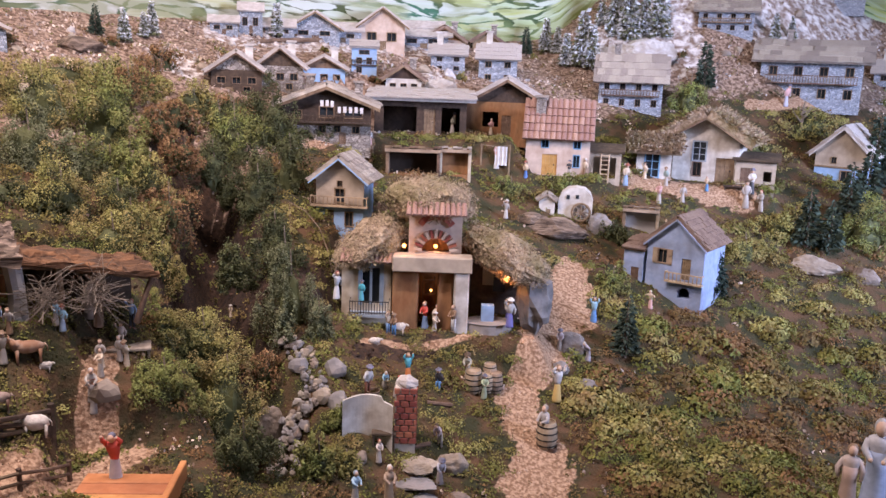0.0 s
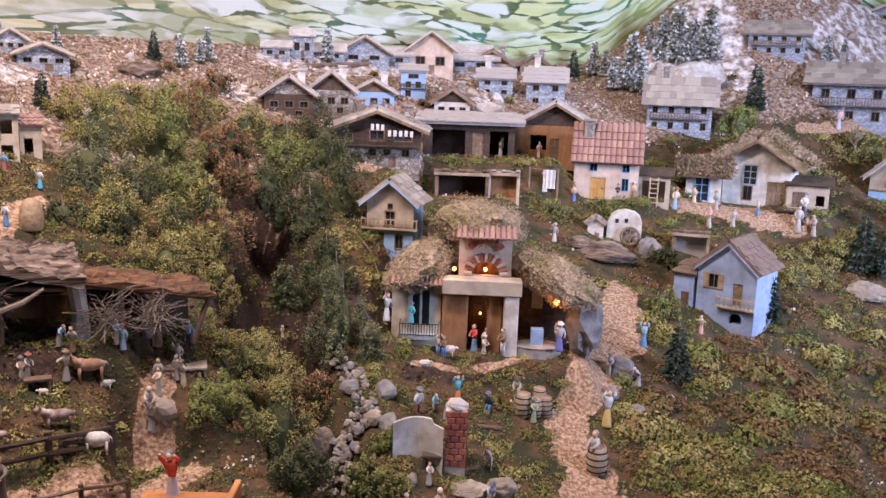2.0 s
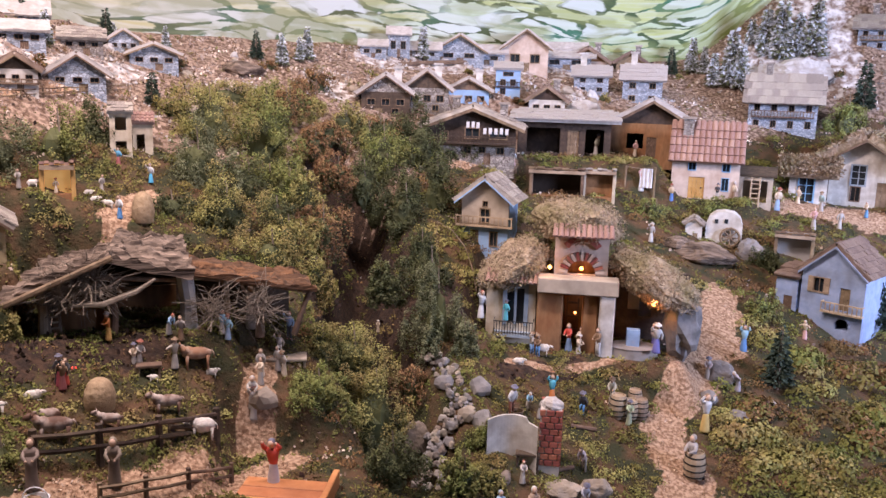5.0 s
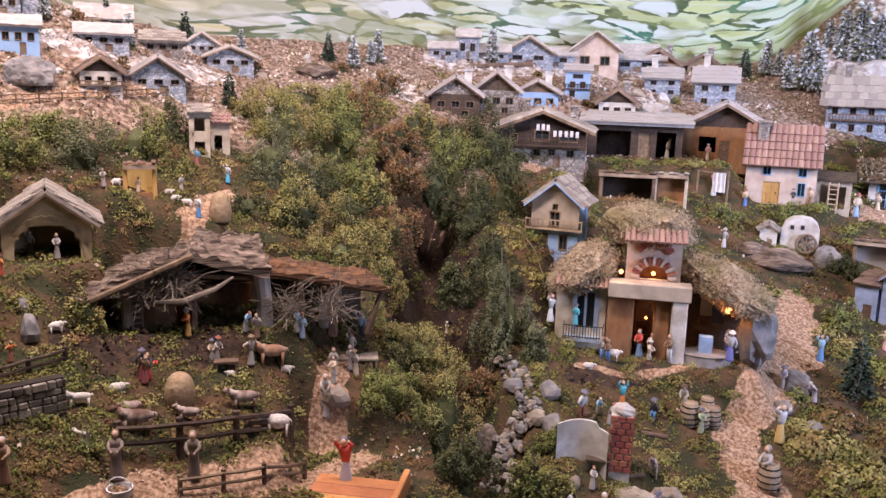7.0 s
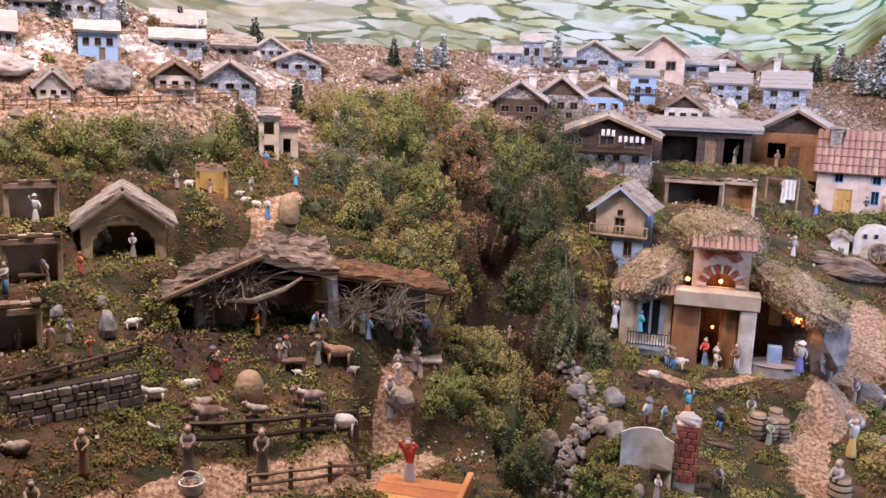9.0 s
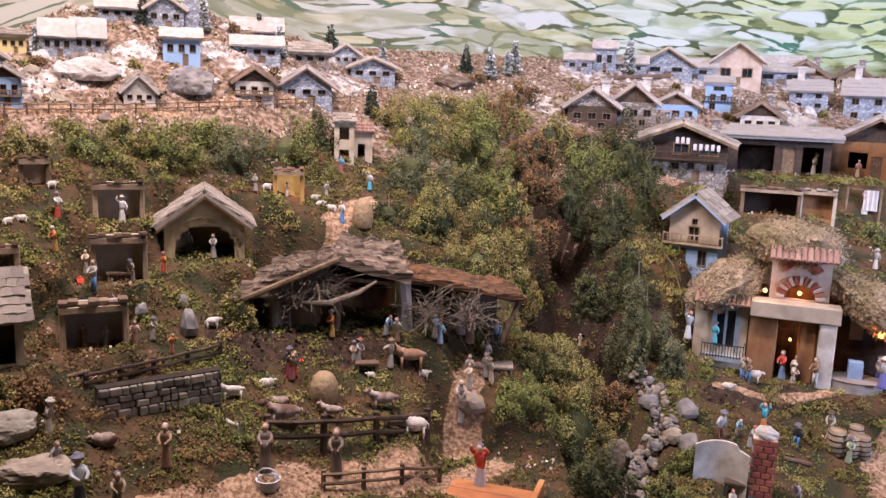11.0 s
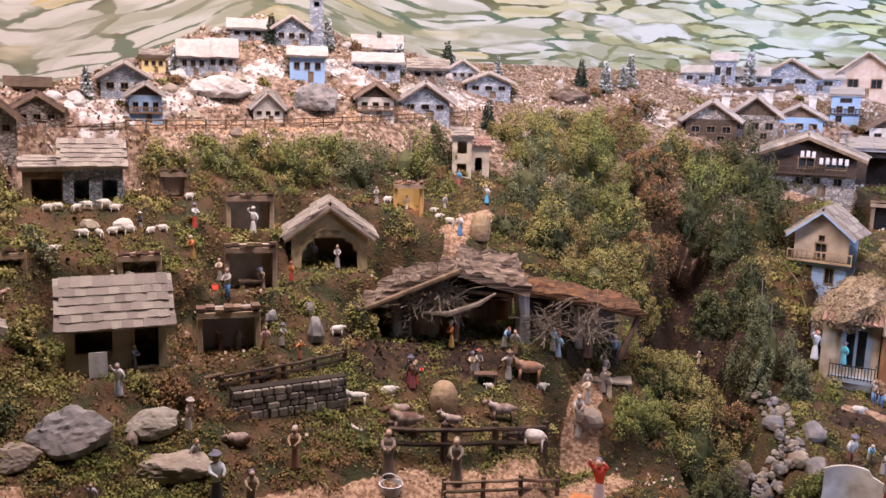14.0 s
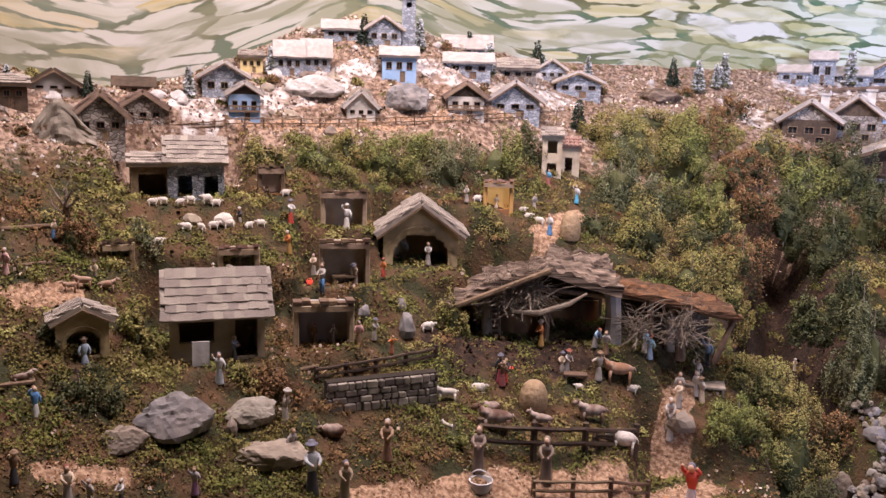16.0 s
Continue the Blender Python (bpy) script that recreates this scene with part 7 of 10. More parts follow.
house(-0.806, 2.619, 1.311, 15.1, 0.057, 0.068, 0.089, 0.021, 'crumbling cream house with a tiled lean-to roof', ridge='flat', wall='plaster', roof='tile', cols=5, rows=3, holes=[(-0.1, 0.05, 0.4, 0.6, 'open')])
house(-1.341, 1.112, 1.058, 47.6, 0.091, 0.046, 0.067, 0.024, 'pale straw-coloured shrine with an arched opening', wall='straw_wall', roof='slab', cols=5, rows=4, name='shrine', holes=[(0, 0, 0.62, 0.72, 'arch:straw_wall')])
# large one-off buildings
inn(0.407, 2.423, 0.787, -11.5, 0.00167)
stable(-0.685, 1.905, 0.971, 17.1, 0.00137)
bread_oven(0.270, 1.957, 0.640, -10.3, 0.00138)
deck(-0.266, 1.723, 0.691, -8.3, 0.182, 0.260, 'low bridge of varnished orange planks')
stone_wall(-0.897, 1.463, 0.908, 44.4, 0.237, 0.072, 'low dry stone wall in the meadow')
well_wheel(1.154, 3.093, 0.986, -21.7, 0.129, 0.125, 'whitewashed mill with a dark wooden wheel')
house(1.047, 3.110, 1.009, -19.9, 0.060, 0.048, 0.050, 0.022, 'tiny white mill outbuilding', wall='white', roof='slab', cols=3, rows=3, holes=[(0.1, 0.0, 0.3, 0.35, 'door')])
washing_line(0.902, 3.357, 1.141, -16.3, 0.113, 0.104, 'washing line on two posts with a white sheet')
painted_board(-1.800, 1.500, 1.365, 47.4, 0.220, 0.150, 'crumpled canvas and cork relief painted as a brown mountain')
niche(0.543, 3.201, 1.135, -11.1, 0.191, 0.080, 0.103, 'ruined open shelter with dark timbers', back='dark', side='wood')
niche(0.708, 3.219, 1.134, -13.8, 0.112, 0.047, 0.104, 'stone arch niche of a ruin', back='rust', side='plaster', roof='slab')
niche(-1.061, 1.505, 1.008, 32.3, 0.117, 0.049, 0.096, 'open carpenter hut with a grey back wall', back='greyplaster', side='palewood')
niche(-1.128, 1.724, 1.094, 30.6, 0.108, 0.045, 0.106, 'open smithy with a beige back wall', back='plaster', side='palewood')
niche(-1.212, 1.876, 1.205, 30.5, 0.105, 0.044, 0.094, 'open niche with a white painted back', back='white', side='palewood')
niche(-0.931, 2.283, 1.228, 20.0, 0.075, 0.031, 0.082, 'small hut with a glowing golden back wall', side='ochre', roof='tile', lit=True)
niche(-1.305, 1.551, 1.120, 37.5, 0.081, 0.034, 0.076, 'little shelter roofed with broken tile', back='beige', side='palewood', roof='tile')
niche(-1.403, 1.838, 1.284, 35.1, 0.058, 0.024, 0.069, 'little lit grotto hut', back='pinkish', side='wood')
niche(1.400, 3.040, 0.930, -25.9, 0.125, 0.053, 0.110, 'grey open shelter behind the blue house', back='greyplaster', side='wood')
niche(-1.467, 1.349, 1.188, 45.0, 0.055, 0.023, 0.034, 'low white table shrine of boards', back='white', side='wood')
# bushes
bush(-0.670, 2.858, 1.294, 0.191, 0.134, 0.261, 'leafolive', 'olive-green bush of dried foliage', 13520, 0.009)
bush(-0.491, 2.886, 1.241, 0.174, 0.122, 0.307, 'leaf', 'dense green bush of dried foliage on the gorge side', 11960, 0.010)
bush(-0.657, 2.627, 1.212, 0.140, 0.098, 0.206, 'leafgrey', 'grey-green bush on the slope', 9360, 0.009)
bush(-0.465, 3.279, 1.377, 0.173, 0.121, 0.162, 'leafolive', 'olive-green bush of dried foliage', 6760, 0.011)
bush(-0.677, 3.185, 1.406, 0.211, 0.148, 0.147, 'leafolive', 'olive-green bush of dried foliage', 8320, 0.010)
bush(-0.789, 2.903, 1.384, 0.072, 0.051, 0.124, 'leafolive', 'olive-green bush of dried foliage', 3120, 0.010)
bush(-0.540, 2.451, 1.094, 0.150, 0.105, 0.194, 'leafolive', 'olive-green bush of dried foliage', 9880, 0.008)
bush(-0.391, 2.678, 1.141, 0.097, 0.068, 0.174, 'leaf', 'dense green bush of dried foliage on the gorge side', 5200, 0.009)
bush(-0.398, 2.355, 1.004, 0.120, 0.084, 0.155, 'leafolive', 'olive-green bush of dried foliage', 6760, 0.008)
bush(-0.278, 2.592, 1.020, 0.104, 0.073, 0.189, 'leafbrown', 'rust-brown withered bush on the slope', 5200, 0.009)
bush(-0.280, 2.433, 0.936, 0.081, 0.057, 0.126, 'leafolive', 'olive-green bush of dried foliage', 4160, 0.008)
bush(-0.110, 3.117, 1.166, 0.135, 0.094, 0.269, 'leaf', 'dense green bush of dried foliage on the gorge side', 8320, 0.010)
bush(0.022, 3.191, 1.222, 0.126, 0.088, 0.252, 'leafdark', 'dark green bush in the gorge', 6760, 0.011)
bush(-0.255, 3.279, 1.330, 0.117, 0.082, 0.140, 'leafolive', 'olive-green bush of dried foliage', 4160, 0.011)
bush(-0.028, 2.838, 1.053, 0.114, 0.080, 0.186, 'leafdark', 'dark green bush in the gorge', 5720, 0.010)
bush(0.077, 2.907, 1.100, 0.095, 0.067, 0.233, 'leafdark', 'dark green bush in the gorge', 5720, 0.010)
bush(-0.128, 3.322, 1.311, 0.142, 0.099, 0.118, 'leafbrown', 'rust-brown withered bush on the slope', 4160, 0.011)
bush(-0.386, 3.554, 1.465, 0.113, 0.079, 0.126, 'leafbrown', 'rust-brown withered bush on the slope', 3640, 0.012)
bush(-0.439, 3.413, 1.424, 0.133, 0.093, 0.121, 'leafbrown', 'rust-brown withered bush on the slope', 3900, 0.011)
bush(0.049, 2.506, 0.926, 0.093, 0.065, 0.167, 'leafdark', 'dark green bush in the gorge', 5200, 0.009)
bush(0.061, 2.289, 0.807, 0.095, 0.066, 0.275, 'leafgrey', 'pale grey-green drooping bush', 9360, 0.008)
bush(0.137, 2.256, 0.797, 0.051, 0.036, 0.137, 'leafgrey', 'pale grey-green drooping bush', 3640, 0.008)
bush(-0.166, 2.200, 0.748, 0.156, 0.109, 0.197, 'leafolive', 'olive-green bush of dried foliage', 11960, 0.008)
bush(-0.234, 1.960, 0.720, 0.126, 0.088, 0.177, 'leaf', 'dense green bush of dried foliage on the gorge side', 10920, 0.008)
bush(-0.101, 2.093, 0.622, 0.135, 0.094, 0.238, 'leafolive', 'olive-green bush of dried foliage', 11960, 0.008)
bush(-0.055, 1.822, 0.642, 0.091, 0.064, 0.155, 'leafdark', 'dark green bush in the gorge', 6760, 0.008)
bush(0.001, 2.209, 0.688, 0.076, 0.053, 0.118, 'leafbrown', 'rust-brown withered bush on the slope', 3900, 0.008)
bush(-0.236, 2.117, 0.840, 0.079, 0.056, 0.111, 'leafolive', 'olive-green bush of dried foliage', 4680, 0.008)
bush(0.175, 1.994, 0.651, 0.046, 0.032, 0.092, 'leaf', 'dense green bush of dried foliage on the gorge side', 3640, 0.008)
bush(0.112, 1.847, 0.600, 0.064, 0.045, 0.129, 'leaf', 'dense green bush of dried foliage on the gorge side', 5720, 0.008)
bush(0.178, 1.865, 0.596, 0.044, 0.031, 0.087, 'leafolive', 'olive-green bush of dried foliage', 3120, 0.008)
bush(-1.392, 2.047, 1.303, 0.129, 0.091, 0.138, 'leaf', 'dense green bush of dried foliage on the gorge side', 7800, 0.008)
bush(-1.247, 2.182, 1.283, 0.142, 0.100, 0.160, 'leaf', 'dense green bush of dried foliage on the gorge side', 8840, 0.008)
bush(-1.100, 2.299, 1.266, 0.137, 0.096, 0.182, 'leafgrey', 'grey-green bush on the slope', 8320, 0.008)
bush(-0.987, 2.436, 1.278, 0.123, 0.086, 0.189, 'leaf', 'dense green bush of dried foliage on the gorge side', 6760, 0.009)
bush(-1.491, 1.918, 1.318, 0.092, 0.065, 0.117, 'leafolive', 'olive-green bush of dried foliage', 4680, 0.008)
bush(-1.353, 2.176, 1.340, 0.099, 0.070, 0.108, 'leafolive', 'olive-green bush of dried foliage', 4680, 0.008)
bush(-1.207, 2.336, 1.339, 0.112, 0.079, 0.112, 'leaf', 'dense green bush of dried foliage on the gorge side', 5720, 0.009)
bush(-0.936, 2.564, 1.321, 0.079, 0.055, 0.138, 'leafdark', 'dark green bush in the gorge', 3640, 0.009)
bush(-1.657, 2.056, 1.378, 0.081, 0.057, 0.065, 'leafolive', 'olive-green bush of dried foliage', 3120, 0.008)
bush(-1.494, 2.098, 1.381, 0.081, 0.056, 0.065, 'leafolive', 'olive-green bush of dried foliage', 3120, 0.008)
bush(2.100, 4.117, 1.330, 0.143, 0.100, 0.254, 'leaf', 'dense green bush of dried foliage on the gorge side', 4680, 0.015)
bush(2.718, 3.989, 1.230, 0.314, 0.220, 0.188, 'leafolive', 'olive-green bush of dried foliage', 6240, 0.015)
bush(2.283, 3.767, 1.107, 0.193, 0.135, 0.178, 'leafolive', 'olive-green bush of dried foliage', 4160, 0.014)
bush(2.426, 3.087, 0.847, 0.180, 0.126, 0.231, 'leaf', 'dense green bush of dried foliage on the gorge side', 6760, 0.012)
bush(2.067, 3.141, 0.886, 0.178, 0.125, 0.153, 'leafolive', 'olive-green bush of dried foliage', 4680, 0.012)
bush(1.800, 2.974, 0.832, 0.144, 0.101, 0.144, 'leafolive', 'olive-green bush of dried foliage', 4160, 0.011)
bush(-1.321, 1.224, 1.033, 0.049, 0.034, 0.097, 'leafolive', 'olive-green bush of dried foliage', 4160, 0.008)
bush(-1.398, 1.097, 1.061, 0.040, 0.028, 0.092, 'leafgrey', 'blue-green spiky plant on the model slope', 2340, 0.008)
bush(-1.486, 1.439, 1.153, 0.062, 0.044, 0.111, 'leafgrey', 'grey-green thin shrub on the model slope', 2860, 0.008)
bush(-1.548, 1.306, 1.194, 0.072, 0.050, 0.091, 'leafbrown', 'rust-brown withered bush on the slope', 4160, 0.008)
bush(-1.140, 1.299, 0.966, 0.061, 0.043, 0.061, 'leafolive', 'olive-green bush of dried foliage', 3380, 0.008)
bush(-1.077, 1.320, 0.936, 0.067, 0.047, 0.086, 'leafbrown', 'rust-brown withered bush on the slope', 3900, 0.008)
bush(-1.293, 1.043, 0.975, 0.087, 0.061, 0.087, 'leafdark', 'dark green bush in the gorge', 5200, 0.008)
bush(1.273, 3.010, 0.912, 0.094, 0.066, 0.094, 'leafdark', 'dark green bush in the gorge', 2600, 0.011)
bush(0.926, 3.214, 1.050, 0.109, 0.076, 0.097, 'leaf', 'dense green bush of dried foliage on the gorge side', 2600, 0.011)
bush(1.182, 3.285, 1.040, 0.113, 0.079, 0.100, 'leaf', 'dense green bush of dried foliage on the gorge side', 2600, 0.012)
bush(0.196, 3.349, 1.242, 0.142, 0.099, 0.118, 'leafdark', 'dark green bush in the gorge', 3640, 0.011)
bush(0.421, 3.420, 1.148, 0.075, 0.052, 0.099, 'leaf', 'dense green bush of dried foliage on the gorge side', 1820, 0.012)
bush(1.164, 2.718, 0.795, 0.075, 0.053, 0.108, 'leaf', 'dense green bush of dried foliage on the gorge side', 2600, 0.010)
bush(-0.870, 1.773, 0.982, 0.052, 0.036, 0.132, 'leafolive', 'olive-green bush of dried foliage', 3640, 0.008)
bush(-0.954, 2.249, 1.149, 0.071, 0.050, 0.107, 'leafolive', 'olive-green bush of dried foliage', 3120, 0.008)
bush(-0.997, 1.730, 1.030, 0.044, 0.031, 0.059, 'leafolive', 'olive-green bush of dried foliage', 1820, 0.008)
bush(-0.763, 1.506, 0.828, 0.058, 0.040, 0.077, 'leaf', 'dark green leafy plant', 2080, 0.008)
bush(-0.123, 3.100, 1.162, 0.095, 0.067, 0.130, 'leafdark', 'leafy bush of dried foliage beside the gorge', 2600, 0.010)
bush(-0.510, 2.661, 1.176, 0.102, 0.071, 0.131, 'leafdark', 'leafy bush of dried foliage beside the gorge', 2600, 0.010)
bush(-0.120, 3.026, 1.038, 0.098, 0.069, 0.147, 'leafdark', 'leafy bush of dried foliage beside the gorge', 2600, 0.010)
bush(-0.547, 2.442, 1.109, 0.070, 0.049, 0.077, 'leafdark', 'leafy bush of dried foliage beside the gorge', 2600, 0.010)
bush(-0.092, 3.331, 1.306, 0.120, 0.084, 0.132, 'leafdark', 'leafy bush of dried foliage beside the gorge', 2600, 0.010)
bush(-0.679, 2.410, 1.142, 0.090, 0.063, 0.104, 'leafdark', 'leafy bush of dried foliage beside the gorge', 2600, 0.010)
bush(-0.007, 2.903, 1.095, 0.104, 0.073, 0.162, 'leafdark', 'leafy bush of dried foliage beside the gorge', 2600, 0.010)
bush(-0.455, 2.723, 1.181, 0.106, 0.074, 0.115, 'leaf', 'leafy bush of dried foliage beside the gorge', 2600, 0.010)
bush(-0.163, 3.203, 1.275, 0.091, 0.063, 0.143, 'leafdark', 'leafy bush of dried foliage beside the gorge', 2600, 0.010)
bush(-0.409, 2.551, 1.097, 0.081, 0.056, 0.121, 'leafdark', 'leafy bush of dried foliage beside the gorge', 2600, 0.010)
bush(-0.095, 3.091, 1.152, 0.104, 0.073, 0.161, 'leafdark', 'leafy bush of dried foliage beside the gorge', 2600, 0.010)
bush(-0.434, 3.254, 1.374, 0.094, 0.066, 0.128, 'leaf', 'leafy bush of dried foliage beside the gorge', 2600, 0.010)
bush(-0.012, 3.173, 1.224, 0.105, 0.073, 0.141, 'leaf', 'leafy bush of dried foliage beside the gorge', 2600, 0.010)
bush(-0.504, 3.016, 1.304, 0.111, 0.078, 0.149, 'leaf', 'leafy bush of dried foliage beside the gorge', 2600, 0.010)
bush(-0.151, 3.110, 1.180, 0.107, 0.075, 0.138, 'leafdark', 'leafy bush of dried foliage beside the gorge', 2600, 0.010)
bush(-0.442, 2.863, 1.233, 0.078, 0.055, 0.092, 'leafolive', 'leafy bush of dried foliage beside the gorge', 2600, 0.010)
bush(0.035, 3.383, 1.296, 0.115, 0.080, 0.118, 'leafdark', 'leafy bush of dried foliage beside the gorge', 2600, 0.010)
bush(-0.515, 2.705, 1.192, 0.104, 0.073, 0.121, 'leaf', 'leafy bush of dried foliage beside the gorge', 2600, 0.010)
bush(0.064, 3.213, 1.226, 0.085, 0.059, 0.115, 'leaf', 'leafy bush of dried foliage beside the gorge', 2600, 0.010)
bush(-0.336, 2.528, 1.057, 0.076, 0.053, 0.087, 'leafolive', 'leafy bush of dried foliage beside the gorge', 2600, 0.010)
bush(0.059, 3.197, 1.219, 0.097, 0.068, 0.106, 'leafdark', 'leafy bush of dried foliage beside the gorge', 2600, 0.010)
bush(-0.554, 2.434, 1.107, 0.076, 0.053, 0.115, 'leafdark', 'leafy bush of dried foliage beside the gorge', 2600, 0.010)
bush(0.025, 2.616, 0.984, 0.058, 0.041, 0.136, 'leafdark', 'dark bush on the lip of the gorge', 2200, 0.010)
bush(0.047, 2.409, 0.880, 0.054, 0.038, 0.108, 'leafdark', 'dark bush on the lip of the gorge', 2200, 0.010)
bush(-0.245, 2.787, 1.206, 0.085, 0.068, 0.120, 'leafbrown', 'rust-brown withered bush in the gorge', 3600, 0.010)
bush(-0.332, 2.657, 1.145, 0.085, 0.068, 0.130, 'leafolive', 'olive-green bush of dried foliage in the gorge', 3600, 0.010)
bush(-0.074, 2.356, 0.950, 0.070, 0.056, 0.120, 'leafdark', 'dark green bush in the gorge', 3600, 0.010)
bush(-0.331, 2.929, 1.280, 0.080, 0.064, 0.120, 'leafbrown', 'rust-brown withered bush in the gorge', 3600, 0.010)
bush(-0.451, 3.115, 1.404, 0.100, 0.080, 0.120, 'leafbrown', 'rust-brown withered bush on the slope', 3600, 0.010)
bush(-0.299, 3.083, 1.315, 0.090, 0.072, 0.100, 'leafbrown', 'rust-brown withered bush on the slope', 3600, 0.010)
bush(-0.164, 2.843, 1.147, 0.080, 0.064, 0.160, 'leafdark', 'dark green bush in the gorge', 3600, 0.010)
bush(-0.365, 2.471, 1.038, 0.090, 0.072, 0.140, 'leafolive', 'olive-green bush of dried foliage in the gorge', 3600, 0.010)
# firs
fir(1.091, 2.404, 0.687, 0.193, 'dark green model fir tree', snow=False)
fir(1.565, 2.732, 0.776, 0.181, 'dark green model fir tree', snow=False)
fir(2.240, 4.234, 1.464, 0.250, 'dark green model fir tree', snow=False)
fir(2.125, 3.054, 0.877, 0.250, 'dark green model fir tree', snow=False)
fir(2.208, 3.023, 0.860, 0.226, 'dark green model fir tree', snow=False)
fir(2.444, 3.243, 0.945, 0.266, 'dark green model fir tree', snow=False)
fir(2.576, 3.314, 0.970, 0.297, 'dark green model fir tree', snow=False)
fir(2.778, 3.543, 1.063, 0.342, 'dark green model fir tree', snow=False)
fir(2.761, 3.675, 1.126, 0.162, 'dark green model fir tree', snow=False)
fir(1.875, 4.804, 1.718, 0.225, 'frosted model fir with white flocked needles', snow=True)
fir(1.927, 4.738, 1.704, 0.286, 'frosted model fir with white flocked needles', snow=True)
fir(1.989, 4.681, 1.696, 0.347, 'frosted model fir with white flocked needles', snow=True)
fir(2.150, 4.633, 1.726, 0.314, 'frosted model fir with white flocked needles', snow=True)
fir(2.077, 4.657, 1.718, 0.252, 'frosted model fir with white flocked needles', snow=True)
fir(1.679, 4.539, 1.557, 0.304, 'frosted model fir with white flocked needles', snow=True)
fir(1.590, 4.557, 1.554, 0.183, 'frosted model fir with white flocked needles', snow=True)
fir(1.537, 4.751, 1.627, 0.189, 'frosted model fir with white flocked needles', snow=True)
fir(1.713, 4.497, 1.544, 0.242, 'frosted model fir with white flocked needles', snow=True)
fir(1.592, 4.717, 1.620, 0.157, 'frosted model fir with white flocked needles', snow=True)
fir(2.786, 4.512, 1.734, 0.157, 'frosted model fir with white flocked needles', snow=True)
fir(2.927, 4.571, 1.756, 0.128, 'frosted model fir with white flocked needles', snow=True)
fir(-0.542, 3.726, 1.590, 0.135, 'frosted model fir with white flocked needles', snow=True)
fir(-0.452, 3.881, 1.619, 0.141, 'frosted model fir with white flocked needles', snow=True)
fir(-0.480, 3.832, 1.610, 0.104, 'frosted model fir with white flocked needles', snow=True)
fir(-0.644, 3.711, 1.614, 0.122, 'dark green model fir tree', snow=False)
fir(0.951, 4.657, 1.621, 0.135, 'frosted model fir with white flocked needles', snow=True)
fir(0.061, 4.291, 1.645, 0.160, 'frosted model fir with white flocked needles', snow=True)
fir(1.414, 4.721, 1.614, 0.156, 'dark green model fir tree', snow=False)
fir(-0.856, 2.918, 1.443, 0.117, 'dark green model fir tree', snow=False)
fir(-1.796, 2.024, 1.519, 0.091, 'frosted model fir with white flocked needles', snow=True)
fir(-1.721, 2.339, 1.594, 0.090, 'frosted model fir with white flocked needles', snow=True)
fir(-1.395, 2.769, 1.701, 0.108, 'frosted model fir with white flocked needles', snow=True)
fir(-1.182, 2.902, 1.622, 0.116, 'frosted model fir with white flocked needles', snow=True)
fir(-1.121, 3.307, 1.645, 0.133, 'dark green model fir tree', snow=False)
fir(-1.556, 2.665, 1.712, 0.107, 'dark green model fir tree', snow=False)
fir(-1.916, 1.759, 1.513, 0.075, 'dark green model fir tree', snow=False)
fir(-2.011, 1.583, 1.530, 0.064, 'frosted model fir with white flocked needles', snow=True)
fir(-0.954, 3.483, 1.632, 0.092, 'frosted model fir with white flocked needles', snow=True)
fir(-1.103, 3.332, 1.643, 0.081, 'frosted model fir with white flocked needles', snow=True)
fir(-1.326, 3.084, 1.711, 0.085, 'dark green model fir tree', snow=False)
# figurines
figurine(-0.299, 1.712, 0.699, 0.3, 0.116, (0.5, 0.08, 0.06), (0.55, 0.55, 0.6), 'clay woman in a red blouse and white apron', head=(0.6, 0.5, 0.38), arms='up')
figurine(0.255, 2.103, 0.708, 0.0, 0.086, (0.7, 0.68, 0.64), (0.25, 0.1, 0.06), 'clay man in white shirt and felt hat', legs='trousers', head=(0.2, 0.2, 0.28))
figurine(0.372, 2.174, 0.717, -5.1, 0.079, (0.1, 0.4, 0.5), (0.55, 0.2, 0.07), 'clay woman in turquoise with an orange skirt', arms='up')
figurine(0.303, 2.135, 0.712, -2.3, 0.059, (0.3, 0.5, 0.7), (0.38, 0.35, 0.32), 'clay worker bending in light blue', bend=35, arms='front')
figurine(0.331, 2.116, 0.697, 15.6, 0.062, (0.38, 0.35, 0.32), (0.38, 0.35, 0.32), 'grey clay kneeling worker', bend=25, arms='front')
figurine(0.459, 2.171, 0.689, -21.4, 0.077, (0.05, 0.05, 0.06), (0.1, 0.25, 0.5), 'clay seated man in dark blue', legs='trousers', sit=True, arms='hips')
figurine(0.550, 2.226, 0.696, -3.7, 0.082, (0.45, 0.43, 0.36), (0.42, 0.4, 0.34), 'pale clay figure by the barrels', bend=20, arms='front')
figurine(0.300, 1.995, 0.640, 19.9, 0.079, (0.6, 0.5, 0.38), (0.7, 0.68, 0.64), 'pale clay smith at the white wall', arms='front')
figurine(0.427, 1.992, 0.607, -43.1, 0.077, (0.35, 0.32, 0.36), (0.38, 0.35, 0.32), 'clay worker with a long tool', bend=35, arms='front', legs='trousers')
figurine(0.274, 1.816, 0.559, 13.8, 0.096, (0.4, 0.3, 0.22), (0.38, 0.28, 0.2), 'clay shepherd in a brown cloak', legs='robe', head=(0.7, 0.68, 0.64))
figurine(0.194, 1.794, 0.576, 4.5, 0.080, (0.35, 0.5, 0.62), (0.38, 0.35, 0.32), 'clay man with a light blue bundle', head=(0.4, 0.5, 0.6))
figurine(0.798, 2.182, 0.636, -26.1, 0.110, (0.7, 0.68, 0.64), (0.55, 0.4, 0.15), 'clay woman with a raised jar', arms='up', legs='skirt')
